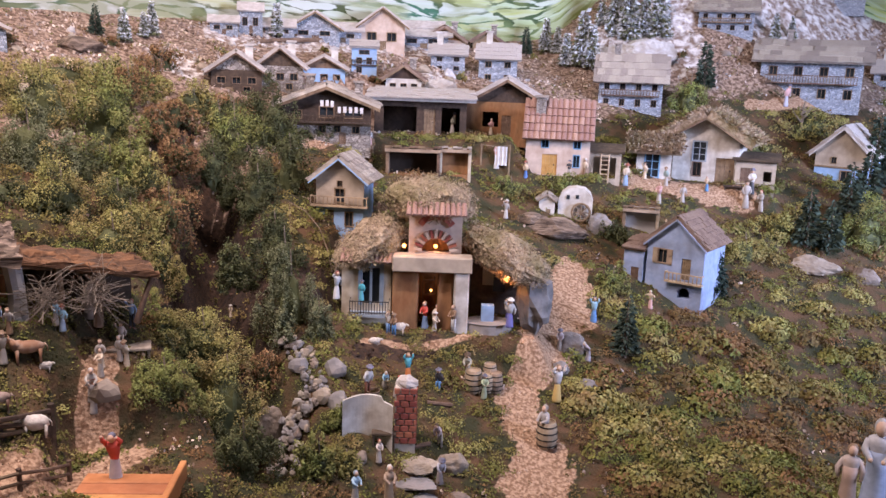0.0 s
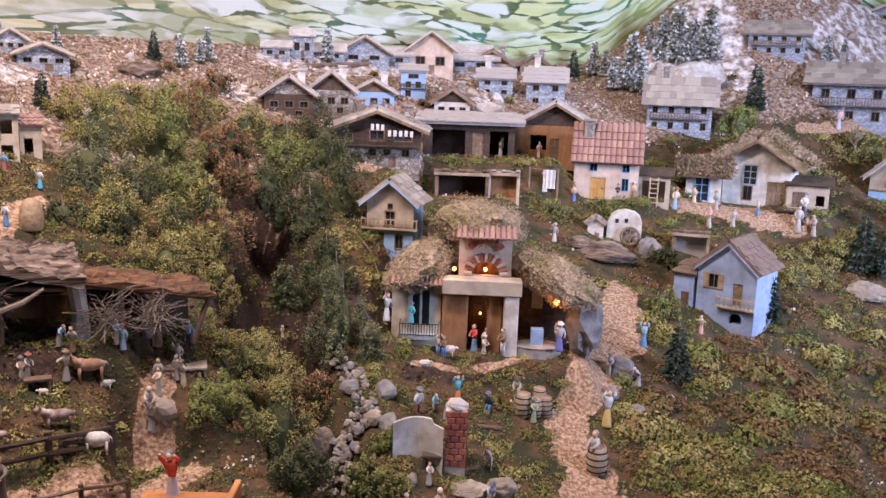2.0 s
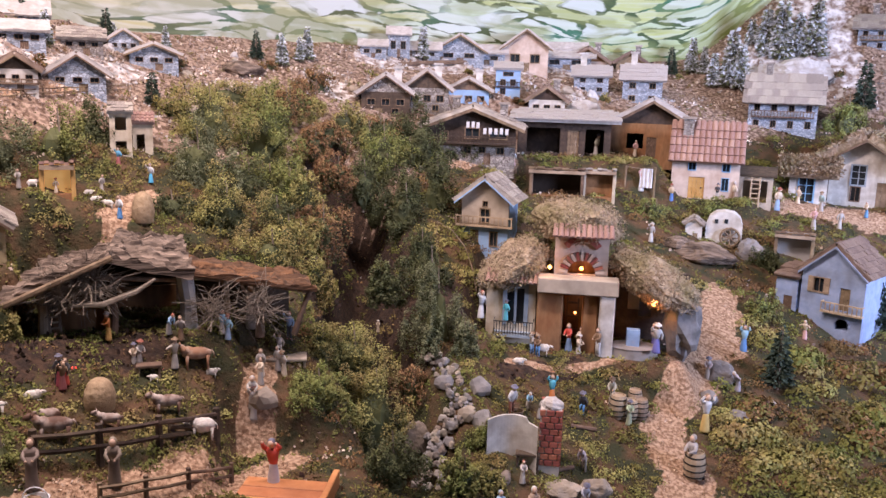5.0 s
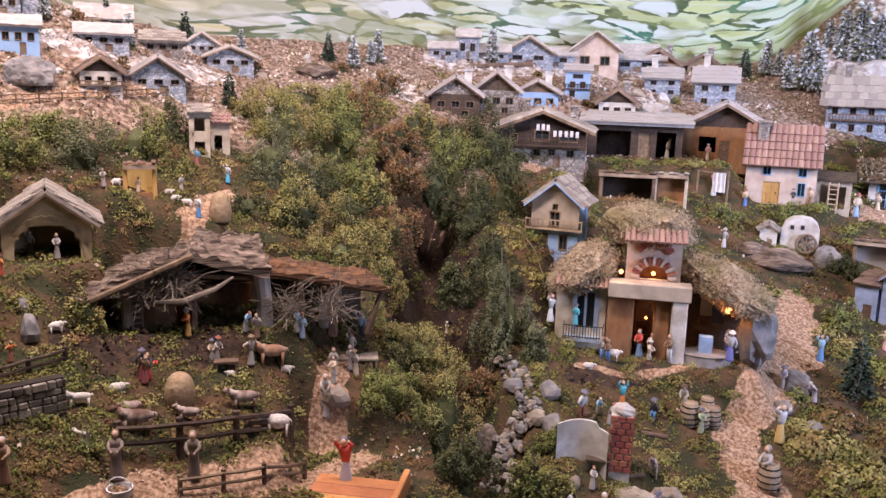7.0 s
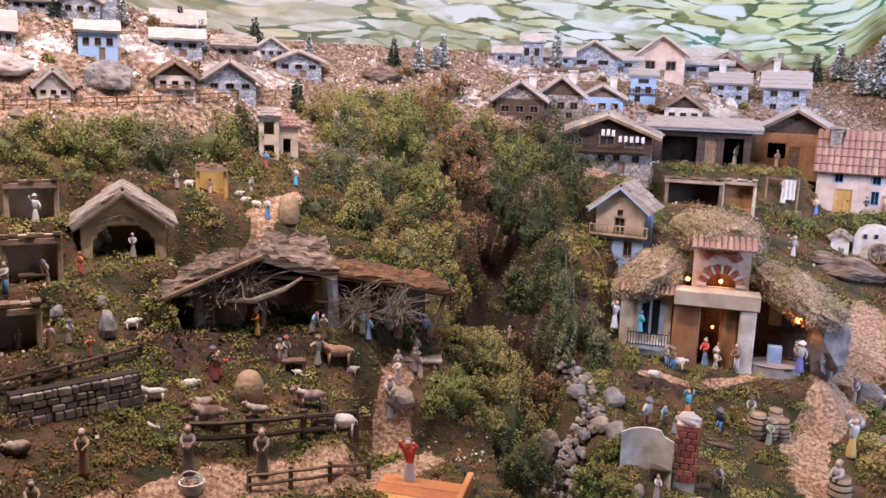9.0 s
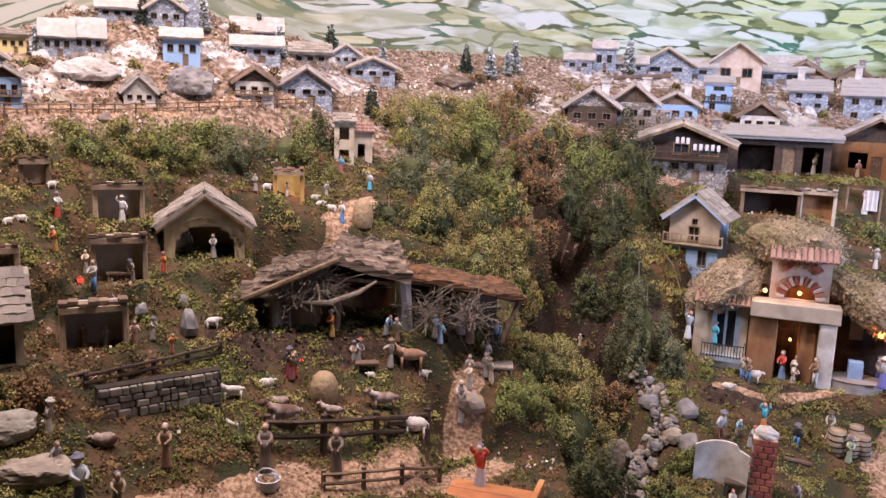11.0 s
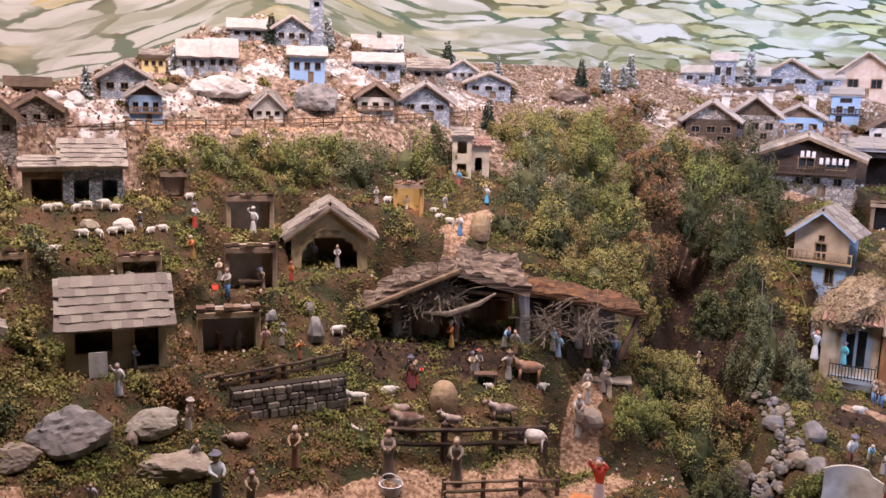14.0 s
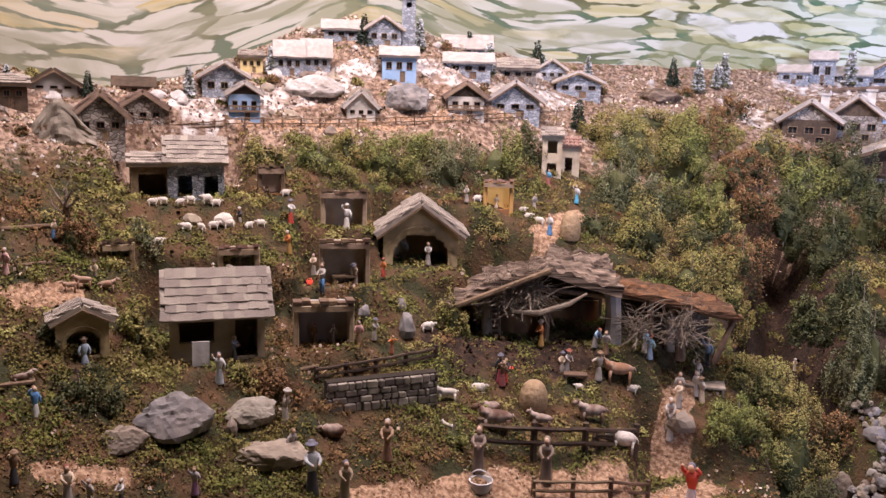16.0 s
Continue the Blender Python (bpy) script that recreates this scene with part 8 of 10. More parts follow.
figurine(0.715, 2.030, 0.578, -53.7, 0.115, (0.4, 0.38, 0.38), (0.3, 0.28, 0.28), 'grey clay woman at the well', head=(0.38, 0.35, 0.32), arms='front')
figurine(1.034, 2.535, 0.754, -24.1, 0.086, (0.3, 0.5, 0.7), (0.12, 0.25, 0.5), 'clay woman in blue on the path', arms='up')
figurine(1.274, 2.633, 0.766, -50.5, 0.066, (0.6, 0.5, 0.38), (0.6, 0.38, 0.36), 'clay figure kneeling by the house', arms='wide')
figurine(0.954, 2.359, 0.688, -45.0, 0.071, (0.4, 0.38, 0.42), (0.38, 0.36, 0.4), 'grey clay figure resting by the path', bend=40)
figurine(0.873, 2.392, 0.712, -21.4, 0.074, (0.45, 0.4, 0.42), (0.38, 0.35, 0.32), 'grey clay figure by the path', bend=20)
figurine(0.355, 2.332, 0.794, -1.8, 0.065, (0.22, 0.14, 0.09), (0.1, 0.25, 0.5), 'clay man in a brown jacket before the inn', legs='trousers')
figurine(0.480, 2.374, 0.788, 16.9, 0.073, (0.6, 0.5, 0.38), (0.38, 0.35, 0.32), 'clay boy sitting on the inn step', sit=True)
figurine(0.745, 2.664, 0.796, -8.1, 0.080, (0.05, 0.05, 0.06), (0.38, 0.35, 0.32), 'dark clay cook at the oven', arms='front')
figurine(-0.734, 1.719, 0.923, 38.9, 0.062, (0.5, 0.5, 0.48), (0.05, 0.05, 0.06), 'clay woman in white and black on the meadow')
figurine(-0.719, 1.718, 0.919, 23.0, 0.059, (0.05, 0.05, 0.06), (0.5, 0.08, 0.06), 'clay woman in a dark bodice and red skirt')
figurine(-0.359, 1.934, 0.846, -25.4, 0.067, (0.6, 0.5, 0.38), (0.38, 0.35, 0.32), 'pale clay piper on the path', arms='front')
figurine(-0.374, 1.904, 0.800, -3.6, 0.083, (0.45, 0.42, 0.38), (0.38, 0.35, 0.32), 'pale clay pilgrim on the path', bend=15, arms='front')
figurine(-0.312, 1.986, 0.850, -20.5, 0.065, (0.5, 0.47, 0.42), (0.6, 0.5, 0.38), 'pale clay pilgrim by the bench')
figurine(-0.531, 1.902, 0.960, 20.2, 0.061, (0.38, 0.35, 0.32), (0.22, 0.14, 0.09), 'clay shepherd under the stable roof', bend=15)
figurine(-0.446, 1.936, 0.967, -3.5, 0.059, (0.3, 0.5, 0.7), (0.38, 0.35, 0.32), 'clay child in light blue beside the brushwood')
figurine(-0.619, 1.843, 0.922, 23.5, 0.058, (0.6, 0.5, 0.38), (0.38, 0.35, 0.32), 'clay man seated at the fire', sit=True, arms='front')
figurine(0.457, 2.402, 0.789, -24.1, 0.085, (0.5, 0.08, 0.06), (0.2, 0.3, 0.5), 'clay woman in red before the inn')
figurine(0.492, 2.405, 0.790, -45.3, 0.072, (0.6, 0.5, 0.38), (0.22, 0.14, 0.09), 'small clay child before the inn')
figurine(0.532, 2.355, 0.791, -33.7, 0.084, (0.22, 0.14, 0.09), (0.7, 0.68, 0.64), 'clay piper before the inn', legs='trousers', arms='front')
figurine(0.338, 2.335, 0.799, 20.1, 0.066, (0.6, 0.5, 0.38), (0.15, 0.25, 0.4), 'clay shepherd with raised arms', legs='trousers', arms='up')
figurine(0.711, 2.411, 0.789, -21.7, 0.087, (0.7, 0.68, 0.64), (0.15, 0.15, 0.45), 'clay woman in white veil and blue skirt', head=(0.7, 0.68, 0.64))
figurine(0.219, 2.648, 0.873, 4.8, 0.082, (0.7, 0.68, 0.64), (0.7, 0.68, 0.64), 'clay girl in white on the ledge', arms='one')
figurine(0.301, 2.675, 0.790, -5.4, 0.063, (0.3, 0.5, 0.7), (0.2, 0.45, 0.6), 'clay woman in light blue on the balcony')
figurine(0.406, 3.407, 1.230, -10.9, 0.061, (0.7, 0.68, 0.64), (0.6, 0.38, 0.36), 'tiny pale clay figure')
figurine(0.704, 3.674, 1.257, 0.7, 0.071, (0.6, 0.5, 0.38), (0.38, 0.35, 0.32), 'tiny clay figure at the shed')
figurine(0.781, 3.627, 1.258, 15.0, 0.094, (0.4, 0.38, 0.3), (0.38, 0.35, 0.32), 'tiny clay worker at the shed')
figurine(0.961, 3.672, 1.257, -6.6, 0.072, (0.6, 0.38, 0.36), (0.6, 0.5, 0.38), 'tiny rose clay figure')
figurine(0.911, 3.366, 1.147, 3.8, 0.090, (0.6, 0.38, 0.36), (0.7, 0.68, 0.64), 'clay woman hanging washing', arms='up')
figurine(1.026, 3.335, 1.111, -28.9, 0.072, (0.6, 0.5, 0.38), (0.1, 0.2, 0.5), 'clay figure beside the house')
figurine(1.213, 3.349, 1.118, -36.7, 0.068, (0.05, 0.05, 0.06), (0.38, 0.35, 0.32), 'clay figure at the house front', legs='trousers')
figurine(1.290, 3.375, 1.117, -56.3, 0.074, (0.6, 0.5, 0.38), (0.22, 0.14, 0.09), 'clay figure at the house front')
figurine(1.483, 3.399, 1.078, -22.3, 0.094, (0.6, 0.5, 0.38), (0.25, 0.35, 0.5), 'clay figure in the yard')
figurine(1.601, 3.472, 1.097, -56.4, 0.072, (0.6, 0.5, 0.38), (0.6, 0.5, 0.38), 'clay figure in the yard')
figurine(1.686, 3.439, 1.073, -43.3, 0.081, (0.3, 0.4, 0.4), (0.38, 0.35, 0.32), 'clay figure in the yard')
figurine(1.584, 3.282, 1.020, -29.5, 0.092, (0.6, 0.38, 0.36), (0.38, 0.35, 0.32), 'clay figure with a cart in the yard')
figurine(1.703, 3.309, 1.021, -37.1, 0.079, (0.38, 0.35, 0.32), (0.38, 0.35, 0.32), 'grey clay figure in the yard')
figurine(1.862, 3.408, 1.055, -50.0, 0.067, (0.6, 0.5, 0.38), (0.1, 0.25, 0.5), 'clay figure in blue in the yard')
figurine(2.032, 3.341, 1.053, -37.8, 0.110, (0.7, 0.68, 0.64), (0.05, 0.05, 0.06), 'clay cook at a table in the yard', arms='front')
figurine(1.997, 3.315, 0.997, -2.7, 0.119, (0.38, 0.35, 0.32), (0.38, 0.35, 0.32), 'grey clay figure in the yard')
figurine(2.055, 3.291, 0.986, -28.5, 0.095, (0.38, 0.35, 0.32), (0.38, 0.35, 0.32), 'grey clay figure in the yard')
figurine(2.015, 3.802, 1.092, -17.4, 0.053, (0.38, 0.35, 0.32), (0.38, 0.35, 0.32), 'tiny clay figure at a window')
figurine(0.863, 3.022, 1.006, 17.6, 0.070, (0.38, 0.35, 0.32), (0.5, 0.48, 0.46), 'grey clay figure on the rock')
figurine(3.030, 4.196, 1.432, -26.6, 0.107, (0.7, 0.68, 0.64), (0.5, 0.08, 0.06), 'tiny clay figure before the stone house')
figurine(2.645, 4.113, 1.397, -1.8, 0.115, (0.6, 0.38, 0.36), (0.4, 0.4, 0.5), 'tiny clay figure before the stone house')
figurine(1.523, 1.784, 0.465, -28.0, 0.252, (0.42, 0.42, 0.44), (0.3, 0.36, 0.48), 'large grey-hooded clay figure at the front edge', head=(0.45, 0.45, 0.46), legs='robe')
figurine(1.387, 1.710, 0.523, -18.7, 0.168, (0.4, 0.33, 0.3), (0.35, 0.25, 0.2), 'brown clay figure at the front edge', legs='robe')
figurine(-0.608, 1.845, 0.915, 23.0, 0.064, (0.38, 0.35, 0.32), (0.38, 0.35, 0.32), 'grey clay woman at a table', arms='front')
figurine(-0.538, 1.871, 0.905, 48.2, 0.071, (0.4, 0.36, 0.3), (0.38, 0.35, 0.32), 'clay man stirring a pan', arms='wide')
figurine(-0.721, 1.706, 0.914, 23.4, 0.063, (0.22, 0.14, 0.09), (0.3, 0.1, 0.1), 'clay couple in dark dress')
figurine(-0.433, 1.937, 0.953, -1.5, 0.059, (0.3, 0.5, 0.7), (0.3, 0.4, 0.55), 'clay woman in light blue by the stable')
figurine(-0.558, 1.905, 0.973, 24.4, 0.058, (0.3, 0.45, 0.65), (0.38, 0.35, 0.32), 'clay man bending in blue', bend=40, arms='front')
figurine(-0.676, 1.858, 0.972, -11.2, 0.064, (0.55, 0.2, 0.07), (0.5, 0.3, 0.1), 'clay woman in orange and red')
figurine(-0.314, 2.107, 0.904, 0.7, 0.073, (0.3, 0.4, 0.55), (0.05, 0.05, 0.06), 'clay man with raised arm', legs='trousers', arms='one')
figurine(-0.330, 2.043, 0.887, 37.5, 0.063, (0.4, 0.35, 0.32), (0.38, 0.35, 0.32), 'clay seated man in grey', sit=True, legs='trousers')
figurine(-0.407, 2.096, 0.934, -16.4, 0.115, (0.42, 0.36, 0.3), (0.38, 0.32, 0.27), 'pale clay figure standing in the brushwood', legs='robe')
figurine(-0.362, 1.957, 0.858, 1.4, 0.069, (0.38, 0.35, 0.32), (0.6, 0.5, 0.38), 'pale clay figure on the bench')
figurine(-0.326, 1.987, 0.863, -7.1, 0.062, (0.7, 0.68, 0.64), (0.38, 0.35, 0.32), 'pale clay figure on the bench')
figurine(-0.370, 1.900, 0.775, 16.5, 0.083, (0.4, 0.36, 0.33), (0.38, 0.35, 0.32), 'grey clay figure on the path')
figurine(-0.100, 2.508, 0.807, 25.0, 0.038, (0.6, 0.5, 0.38), (0.6, 0.5, 0.38), 'tiny clay figure in the gorge')
figurine(-0.693, 1.472, 0.812, 9.4, 0.097, (0.25, 0.19, 0.16), (0.2, 0.15, 0.13), 'clay shepherd in a brown cloak with a basket', legs='robe', head=(0.22, 0.14, 0.09))
figurine(-0.573, 1.548, 0.782, 21.8, 0.100, (0.24, 0.19, 0.15), (0.2, 0.16, 0.13), 'hooded clay shepherd in a brown cloak', legs='robe', head=(0.3, 0.26, 0.2))
figurine(-0.842, 1.363, 0.850, -4.5, 0.087, (0.36, 0.24, 0.16), (0.3, 0.18, 0.12), 'clay shepherd in a brown tunic', legs='skirt')
figurine(-0.915, 1.202, 0.834, 15.5, 0.102, (0.55, 0.58, 0.62), (0.05, 0.05, 0.06), 'clay man in a pale waistcoat')
figurine(-0.868, 1.238, 0.817, 25.9, 0.083, (0.34, 0.26, 0.18), (0.3, 0.24, 0.17), 'brown clay figure with a sack', legs='robe')
figurine(-1.057, 1.056, 0.871, 51.5, 0.052, (0.4, 0.38, 0.4), (0.35, 0.2, 0.32), 'grey clay figure with a purple cloth')
figurine(-1.022, 1.286, 0.923, 61.8, 0.070, (0.3, 0.24, 0.2), (0.38, 0.35, 0.32), 'clay herdsman leaning on the rock')
figurine(-0.981, 1.239, 0.877, 62.2, 0.063, (0.34, 0.32, 0.3), (0.38, 0.35, 0.32), 'grey clay herdsman on the model slope')
figurine(-1.151, 1.259, 0.990, 40.1, 0.065, (0.7, 0.68, 0.64), (0.45, 0.52, 0.58), 'clay woman with raised arm on the meadow', arms='one')
figurine(-1.295, 1.361, 1.019, 24.1, 0.043, (0.05, 0.05, 0.06), (0.05, 0.05, 0.06), 'clay woman leaning out of the window', arms='wide')
figurine(-1.163, 1.325, 1.018, 60.9, 0.051, (0.12, 0.14, 0.2), (0.05, 0.05, 0.06), 'dark clay figure in the doorway')
figurine(-1.330, 1.103, 1.048, 71.8, 0.059, (0.4, 0.5, 0.65), (0.35, 0.42, 0.55), 'clay woman in pale blue at the shrine', sit=True)
figurine(-1.303, 0.962, 0.994, 71.2, 0.061, (0.1, 0.25, 0.5), (0.7, 0.68, 0.64), 'clay person in a blue shirt')
figurine(-1.574, 1.283, 1.233, 60.2, 0.042, (0.6, 0.5, 0.38), (0.1, 0.25, 0.5), 'clay figure in blue on the terrace')
figurine(-1.195, 1.433, 1.018, 46.2, 0.054, (0.6, 0.5, 0.38), (0.38, 0.35, 0.32), 'pale clay figure in the hut')
figurine(-1.090, 1.516, 1.010, 25.4, 0.050, (0.22, 0.14, 0.09), (0.22, 0.14, 0.09), 'clay carpenter in the hut')
figurine(-1.057, 1.539, 1.011, 36.6, 0.043, (0.38, 0.35, 0.32), (0.38, 0.35, 0.32), 'grey clay helper in the hut')
figurine(-1.006, 1.559, 1.010, 20.7, 0.055, (0.6, 0.38, 0.36), (0.22, 0.14, 0.09), 'clay figure in rose')
figurine(-0.992, 1.608, 1.009, 43.2, 0.051, (0.4, 0.38, 0.36), (0.38, 0.35, 0.32), 'grey clay figure on the model slope')
figurine(-0.945, 1.600, 0.987, 54.2, 0.043, (0.55, 0.2, 0.07), (0.4, 0.15, 0.1), 'clay figures in orange', arms='wide')
figurine(-1.152, 1.658, 1.087, 18.4, 0.074, (0.38, 0.35, 0.32), (0.1, 0.25, 0.5), 'clay smith with blue trousers', legs='trousers')
figurine(-1.114, 1.751, 1.096, 46.4, 0.060, (0.6, 0.5, 0.38), (0.38, 0.35, 0.32), 'clay man bending over the bench', bend=40, arms='front')
figurine(-1.248, 1.786, 1.097, 4.6, 0.057, (0.6, 0.5, 0.38), (0.38, 0.35, 0.32), 'pale clay man at the forge')
figurine(-1.065, 1.805, 1.109, -0.8, 0.047, (0.55, 0.2, 0.07), (0.5, 0.08, 0.06), 'clay woman in orange by the arch')
figurine(-1.007, 1.949, 1.119, 3.1, 0.061, (0.45, 0.43, 0.42), (0.38, 0.35, 0.32), 'pale clay figure under the arch')
figurine(-1.092, 1.992, 1.118, 11.7, 0.057, (0.38, 0.35, 0.32), (0.22, 0.14, 0.09), 'clay figure under the arch')
figurine(-1.195, 1.860, 1.208, 25.7, 0.065, (0.7, 0.68, 0.64), (0.6, 0.58, 0.55), 'white clay figure in the niche')
figurine(-1.261, 1.911, 1.208, 23.3, 0.059, (0.38, 0.35, 0.32), (0.38, 0.35, 0.32), 'grey clay figure in the niche')
figurine(-1.307, 1.776, 1.224, 62.4, 0.061, (0.7, 0.68, 0.64), (0.5, 0.08, 0.06), 'clay woman in white and red')
figurine(-1.252, 1.678, 1.168, 3.0, 0.059, (0.55, 0.2, 0.07), (0.4, 0.25, 0.08), 'clay figure in ochre')
figurine(-1.348, 1.513, 1.126, 64.8, 0.038, (0.6, 0.5, 0.38), (0.38, 0.35, 0.32), 'clay figure on the ledge')
figurine(-1.378, 1.662, 1.227, 19.1, 0.046, (0.05, 0.05, 0.06), (0.38, 0.35, 0.32), 'clay shepherd in dark cloak')
figurine(-1.013, 2.244, 1.251, 8.2, 0.051, (0.38, 0.35, 0.32), (0.38, 0.35, 0.32), 'clay shepherd by the golden hut')
figurine(-0.939, 2.291, 1.235, 17.8, 0.039, (0.6, 0.5, 0.38), (0.6, 0.5, 0.38), 'clay figure in the golden hut')
figurine(-0.846, 2.512, 1.288, 12.7, 0.051, (0.15, 0.4, 0.6), (0.3, 0.1, 0.1), 'clay figure in turquoise')
figurine(-0.752, 2.496, 1.241, 19.6, 0.057, (0.7, 0.68, 0.64), (0.1, 0.4, 0.7), 'clay figure in white and bright blue')
figurine(-0.780, 2.297, 1.169, -16.2, 0.063, (0.7, 0.68, 0.64), (0.1, 0.25, 0.5), 'clay figure in white and blue')
figurine(-0.848, 2.368, 1.226, 24.2, 0.052, (0.38, 0.35, 0.32), (0.38, 0.35, 0.32), 'grey clay figure on the model slope')
figurine(-0.729, 1.714, 0.918, -11.9, 0.068, (0.05, 0.05, 0.06), (0.35, 0.08, 0.1), 'clay woman in dark dress and red skirt')
figurine(-1.544, 1.133, 1.186, 27.7, 0.054, (0.6, 0.38, 0.36), (0.6, 0.38, 0.36), 'clay figure by the terrace')
figurine(-1.450, 1.262, 1.154, 31.2, 0.050, (0.6, 0.5, 0.38), (0.38, 0.35, 0.32), 'clay rider among the animals')
figurine(-1.240, 0.856, 0.939, 53.3, 0.056, (0.22, 0.14, 0.09), (0.05, 0.05, 0.06), 'brown clay figure by the fire')
figurine(-1.175, 0.896, 0.901, 65.6, 0.067, (0.6, 0.5, 0.38), (0.38, 0.35, 0.32), 'pale clay figure at the front edge')
figurine(-1.123, 0.955, 0.880, 13.7, 0.049, (0.7, 0.68, 0.64), (0.05, 0.05, 0.06), 'clay figure in a white hood', head=(0.7, 0.68, 0.64))
figurine(-1.149, 0.915, 0.893, 15.4, 0.048, (0.38, 0.35, 0.32), (0.38, 0.35, 0.32), 'grey clay figure at the front edge')
figurine(0.271, 2.415, 0.876, -8.4, 0.060, (0.1, 0.45, 0.55), (0.1, 0.4, 0.5), 'clay woman in turquoise on the balcony')
figurine(0.202, 2.452, 0.872, -6.7, 0.085, (0.72, 0.72, 0.72), (0.65, 0.66, 0.7), 'white clay girl beside the inn', arms='one')
figurine(0.687, 2.310, 0.817, -18.4, 0.088, (0.72, 0.7, 0.72), (0.16, 0.16, 0.42), 'clay woman with white veil and blue dress at the tavern', head=(0.72, 0.72, 0.72))
figurine(0.407, 1.887, 0.561, -14.5, 0.075, (0.45, 0.45, 0.5), (0.3, 0.26, 0.24), 'clay baker with a long shovel', arms='front', bend=25)
figurine(0.262, 1.912, 0.614, -10.3, 0.060, (0.62, 0.55, 0.5), (0.5, 0.46, 0.42), 'clay worker in pale clothes at the oven', arms='front')
figurine(0.582, 2.163, 0.661, -17.0, 0.070, (0.36, 0.42, 0.28), (0.3, 0.34, 0.24), 'clay cooper in grey-green beside the barrels', arms='front')
# animals
animal(-0.805, 1.582, 0.900, 203.9, 0.055, 'woolwhite', 'white clay goat on the moss', 'dog', 'goat')
animal(-0.719, 1.628, 0.875, 200.8, 0.050, 'cowpale', 'pale clay calf lying down', 'sheep', 'calf', lie=True)
animal(-0.692, 1.582, 0.851, 195.5, 0.081, 'cowpale', 'dappled clay cow in the meadow', 'cow', 'cow')
animal(-0.615, 1.663, 0.844, 187.2, 0.055, 'cowpale', 'white-backed clay cow on the model slope', 'cow', 'cow')
animal(-0.524, 1.754, 0.840, 198.7, 0.070, 'cowpale', 'dappled clay cow by the fence', 'cow', 'cow')
animal(-0.492, 1.887, 0.898, 191.8, 0.077, 'cowbrown', 'rust-brown clay cow on the model slope', 'cow', 'cow')
animal(-0.448, 1.735, 0.796, 186.5, 0.061, 'woolwhite', 'white clay sheep behind the fence', 'sheep', 'sheep')
animal(-0.572, 1.824, 0.888, 194.6, 0.023, 'woolwhite', 'small white clay lamb', 'sheep', 'lamb')
animal(-0.463, 1.893, 0.875, 11.0, 0.030, 'woolwhite', 'pale clay lamb on the model slope', 'sheep', 'lamb')
animal(-0.772, 1.513, 0.863, 173.8, 0.035, 'woolwhite', 'white clay goat on the model slope', 'dog', 'goat')
animal(-0.912, 1.725, 1.007, 35.1, 0.034, 'woolwhite', 'white clay sheep by the boulder', 'sheep', 'sheep')
animal(0.369, 2.339, 0.794, -11.0, 0.044, 'woolwhite', 'white clay sheep before the inn', 'sheep', 'sheep')
animal(0.293, 2.280, 0.786, -9.4, 0.036, 'woolwhite', 'grey clay sheep lying', 'sheep', 'sheep', lie=True)
animal(-1.537, 1.545, 1.274, 42.6, 0.026, 'woolwhite', 'white clay sheep on the model slope', 'sheep', 'sheep')
animal(-1.520, 1.563, 1.279, 221.9, 0.022, 'woolwhite', 'white clay sheep on the model slope', 'sheep', 'sheep')
animal(-1.491, 1.584, 1.274, 71.0, 0.024, 'woolwhite', 'white clay sheep on the model slope', 'sheep', 'sheep')
animal(-1.480, 1.611, 1.277, 220.3, 0.026, 'woolwhite', 'white clay sheep on the model slope', 'sheep', 'sheep')
animal(-1.451, 1.633, 1.277, 239.3, 0.031, 'woolwhite', 'white clay sheep on the model slope', 'sheep', 'sheep')
animal(-1.436, 1.648, 1.268, 38.7, 0.027, 'woolwhite', 'white clay sheep on the model slope', 'sheep', 'sheep')
animal(-1.439, 1.540, 1.222, 220.7, 0.030, 'woolwhite', 'white clay sheep on the model slope', 'sheep', 'sheep')
animal(-1.419, 1.569, 1.220, 159.7, 0.028, 'woolwhite', 'white clay sheep on the model slope', 'sheep', 'sheep')
animal(-1.412, 1.605, 1.221, 39.0, 0.028, 'woolwhite', 'white clay sheep on the model slope', 'sheep', 'sheep')
animal(-1.391, 1.635, 1.219, 238.0, 0.035, 'woolwhite', 'white clay sheep on the model slope', 'sheep', 'sheep')
animal(-1.358, 1.669, 1.217, 76.8, 0.027, 'woolwhite', 'white clay sheep on the model slope', 'sheep', 'sheep')
animal(-1.342, 1.697, 1.220, 215.9, 0.027, 'woolwhite', 'white clay sheep on the model slope', 'sheep', 'sheep')
animal(-1.374, 1.859, 1.277, 54.2, 0.027, 'woolwhite', 'white clay sheep on the model slope', 'sheep', 'sheep')
animal(-1.420, 1.453, 1.122, 211.9, 0.034, 'woolwhite', 'pale clay sheep on the model slope', 'sheep', 'sheep')
animal(-1.304, 1.552, 1.123, 217.5, 0.047, 'woolwhite', 'white clay goat on the ledge', 'dog', 'goat')
animal(-1.450, 1.456, 1.202, 42.5, 0.025, 'woolwhite', 'pale clay sheep on the model slope', 'sheep', 'sheep')
animal(-1.446, 1.229, 1.147, 217.1, 0.037, 'cowbrown', 'brown clay donkey on the model slope', 'donkey', 'donkey')
animal(-1.417, 1.260, 1.135, 45.8, 0.038, 'cowbrown', 'brown clay donkey on the model slope', 'donkey', 'donkey')
animal(-1.456, 1.203, 1.145, 237.9, 0.030, 'cowbrown', 'brown clay donkey on the model slope', 'donkey', 'donkey')
animal(-1.361, 0.991, 1.036, 51.2, 0.037, 'cowpale', 'pale clay dog on a board', 'dog', 'dog')
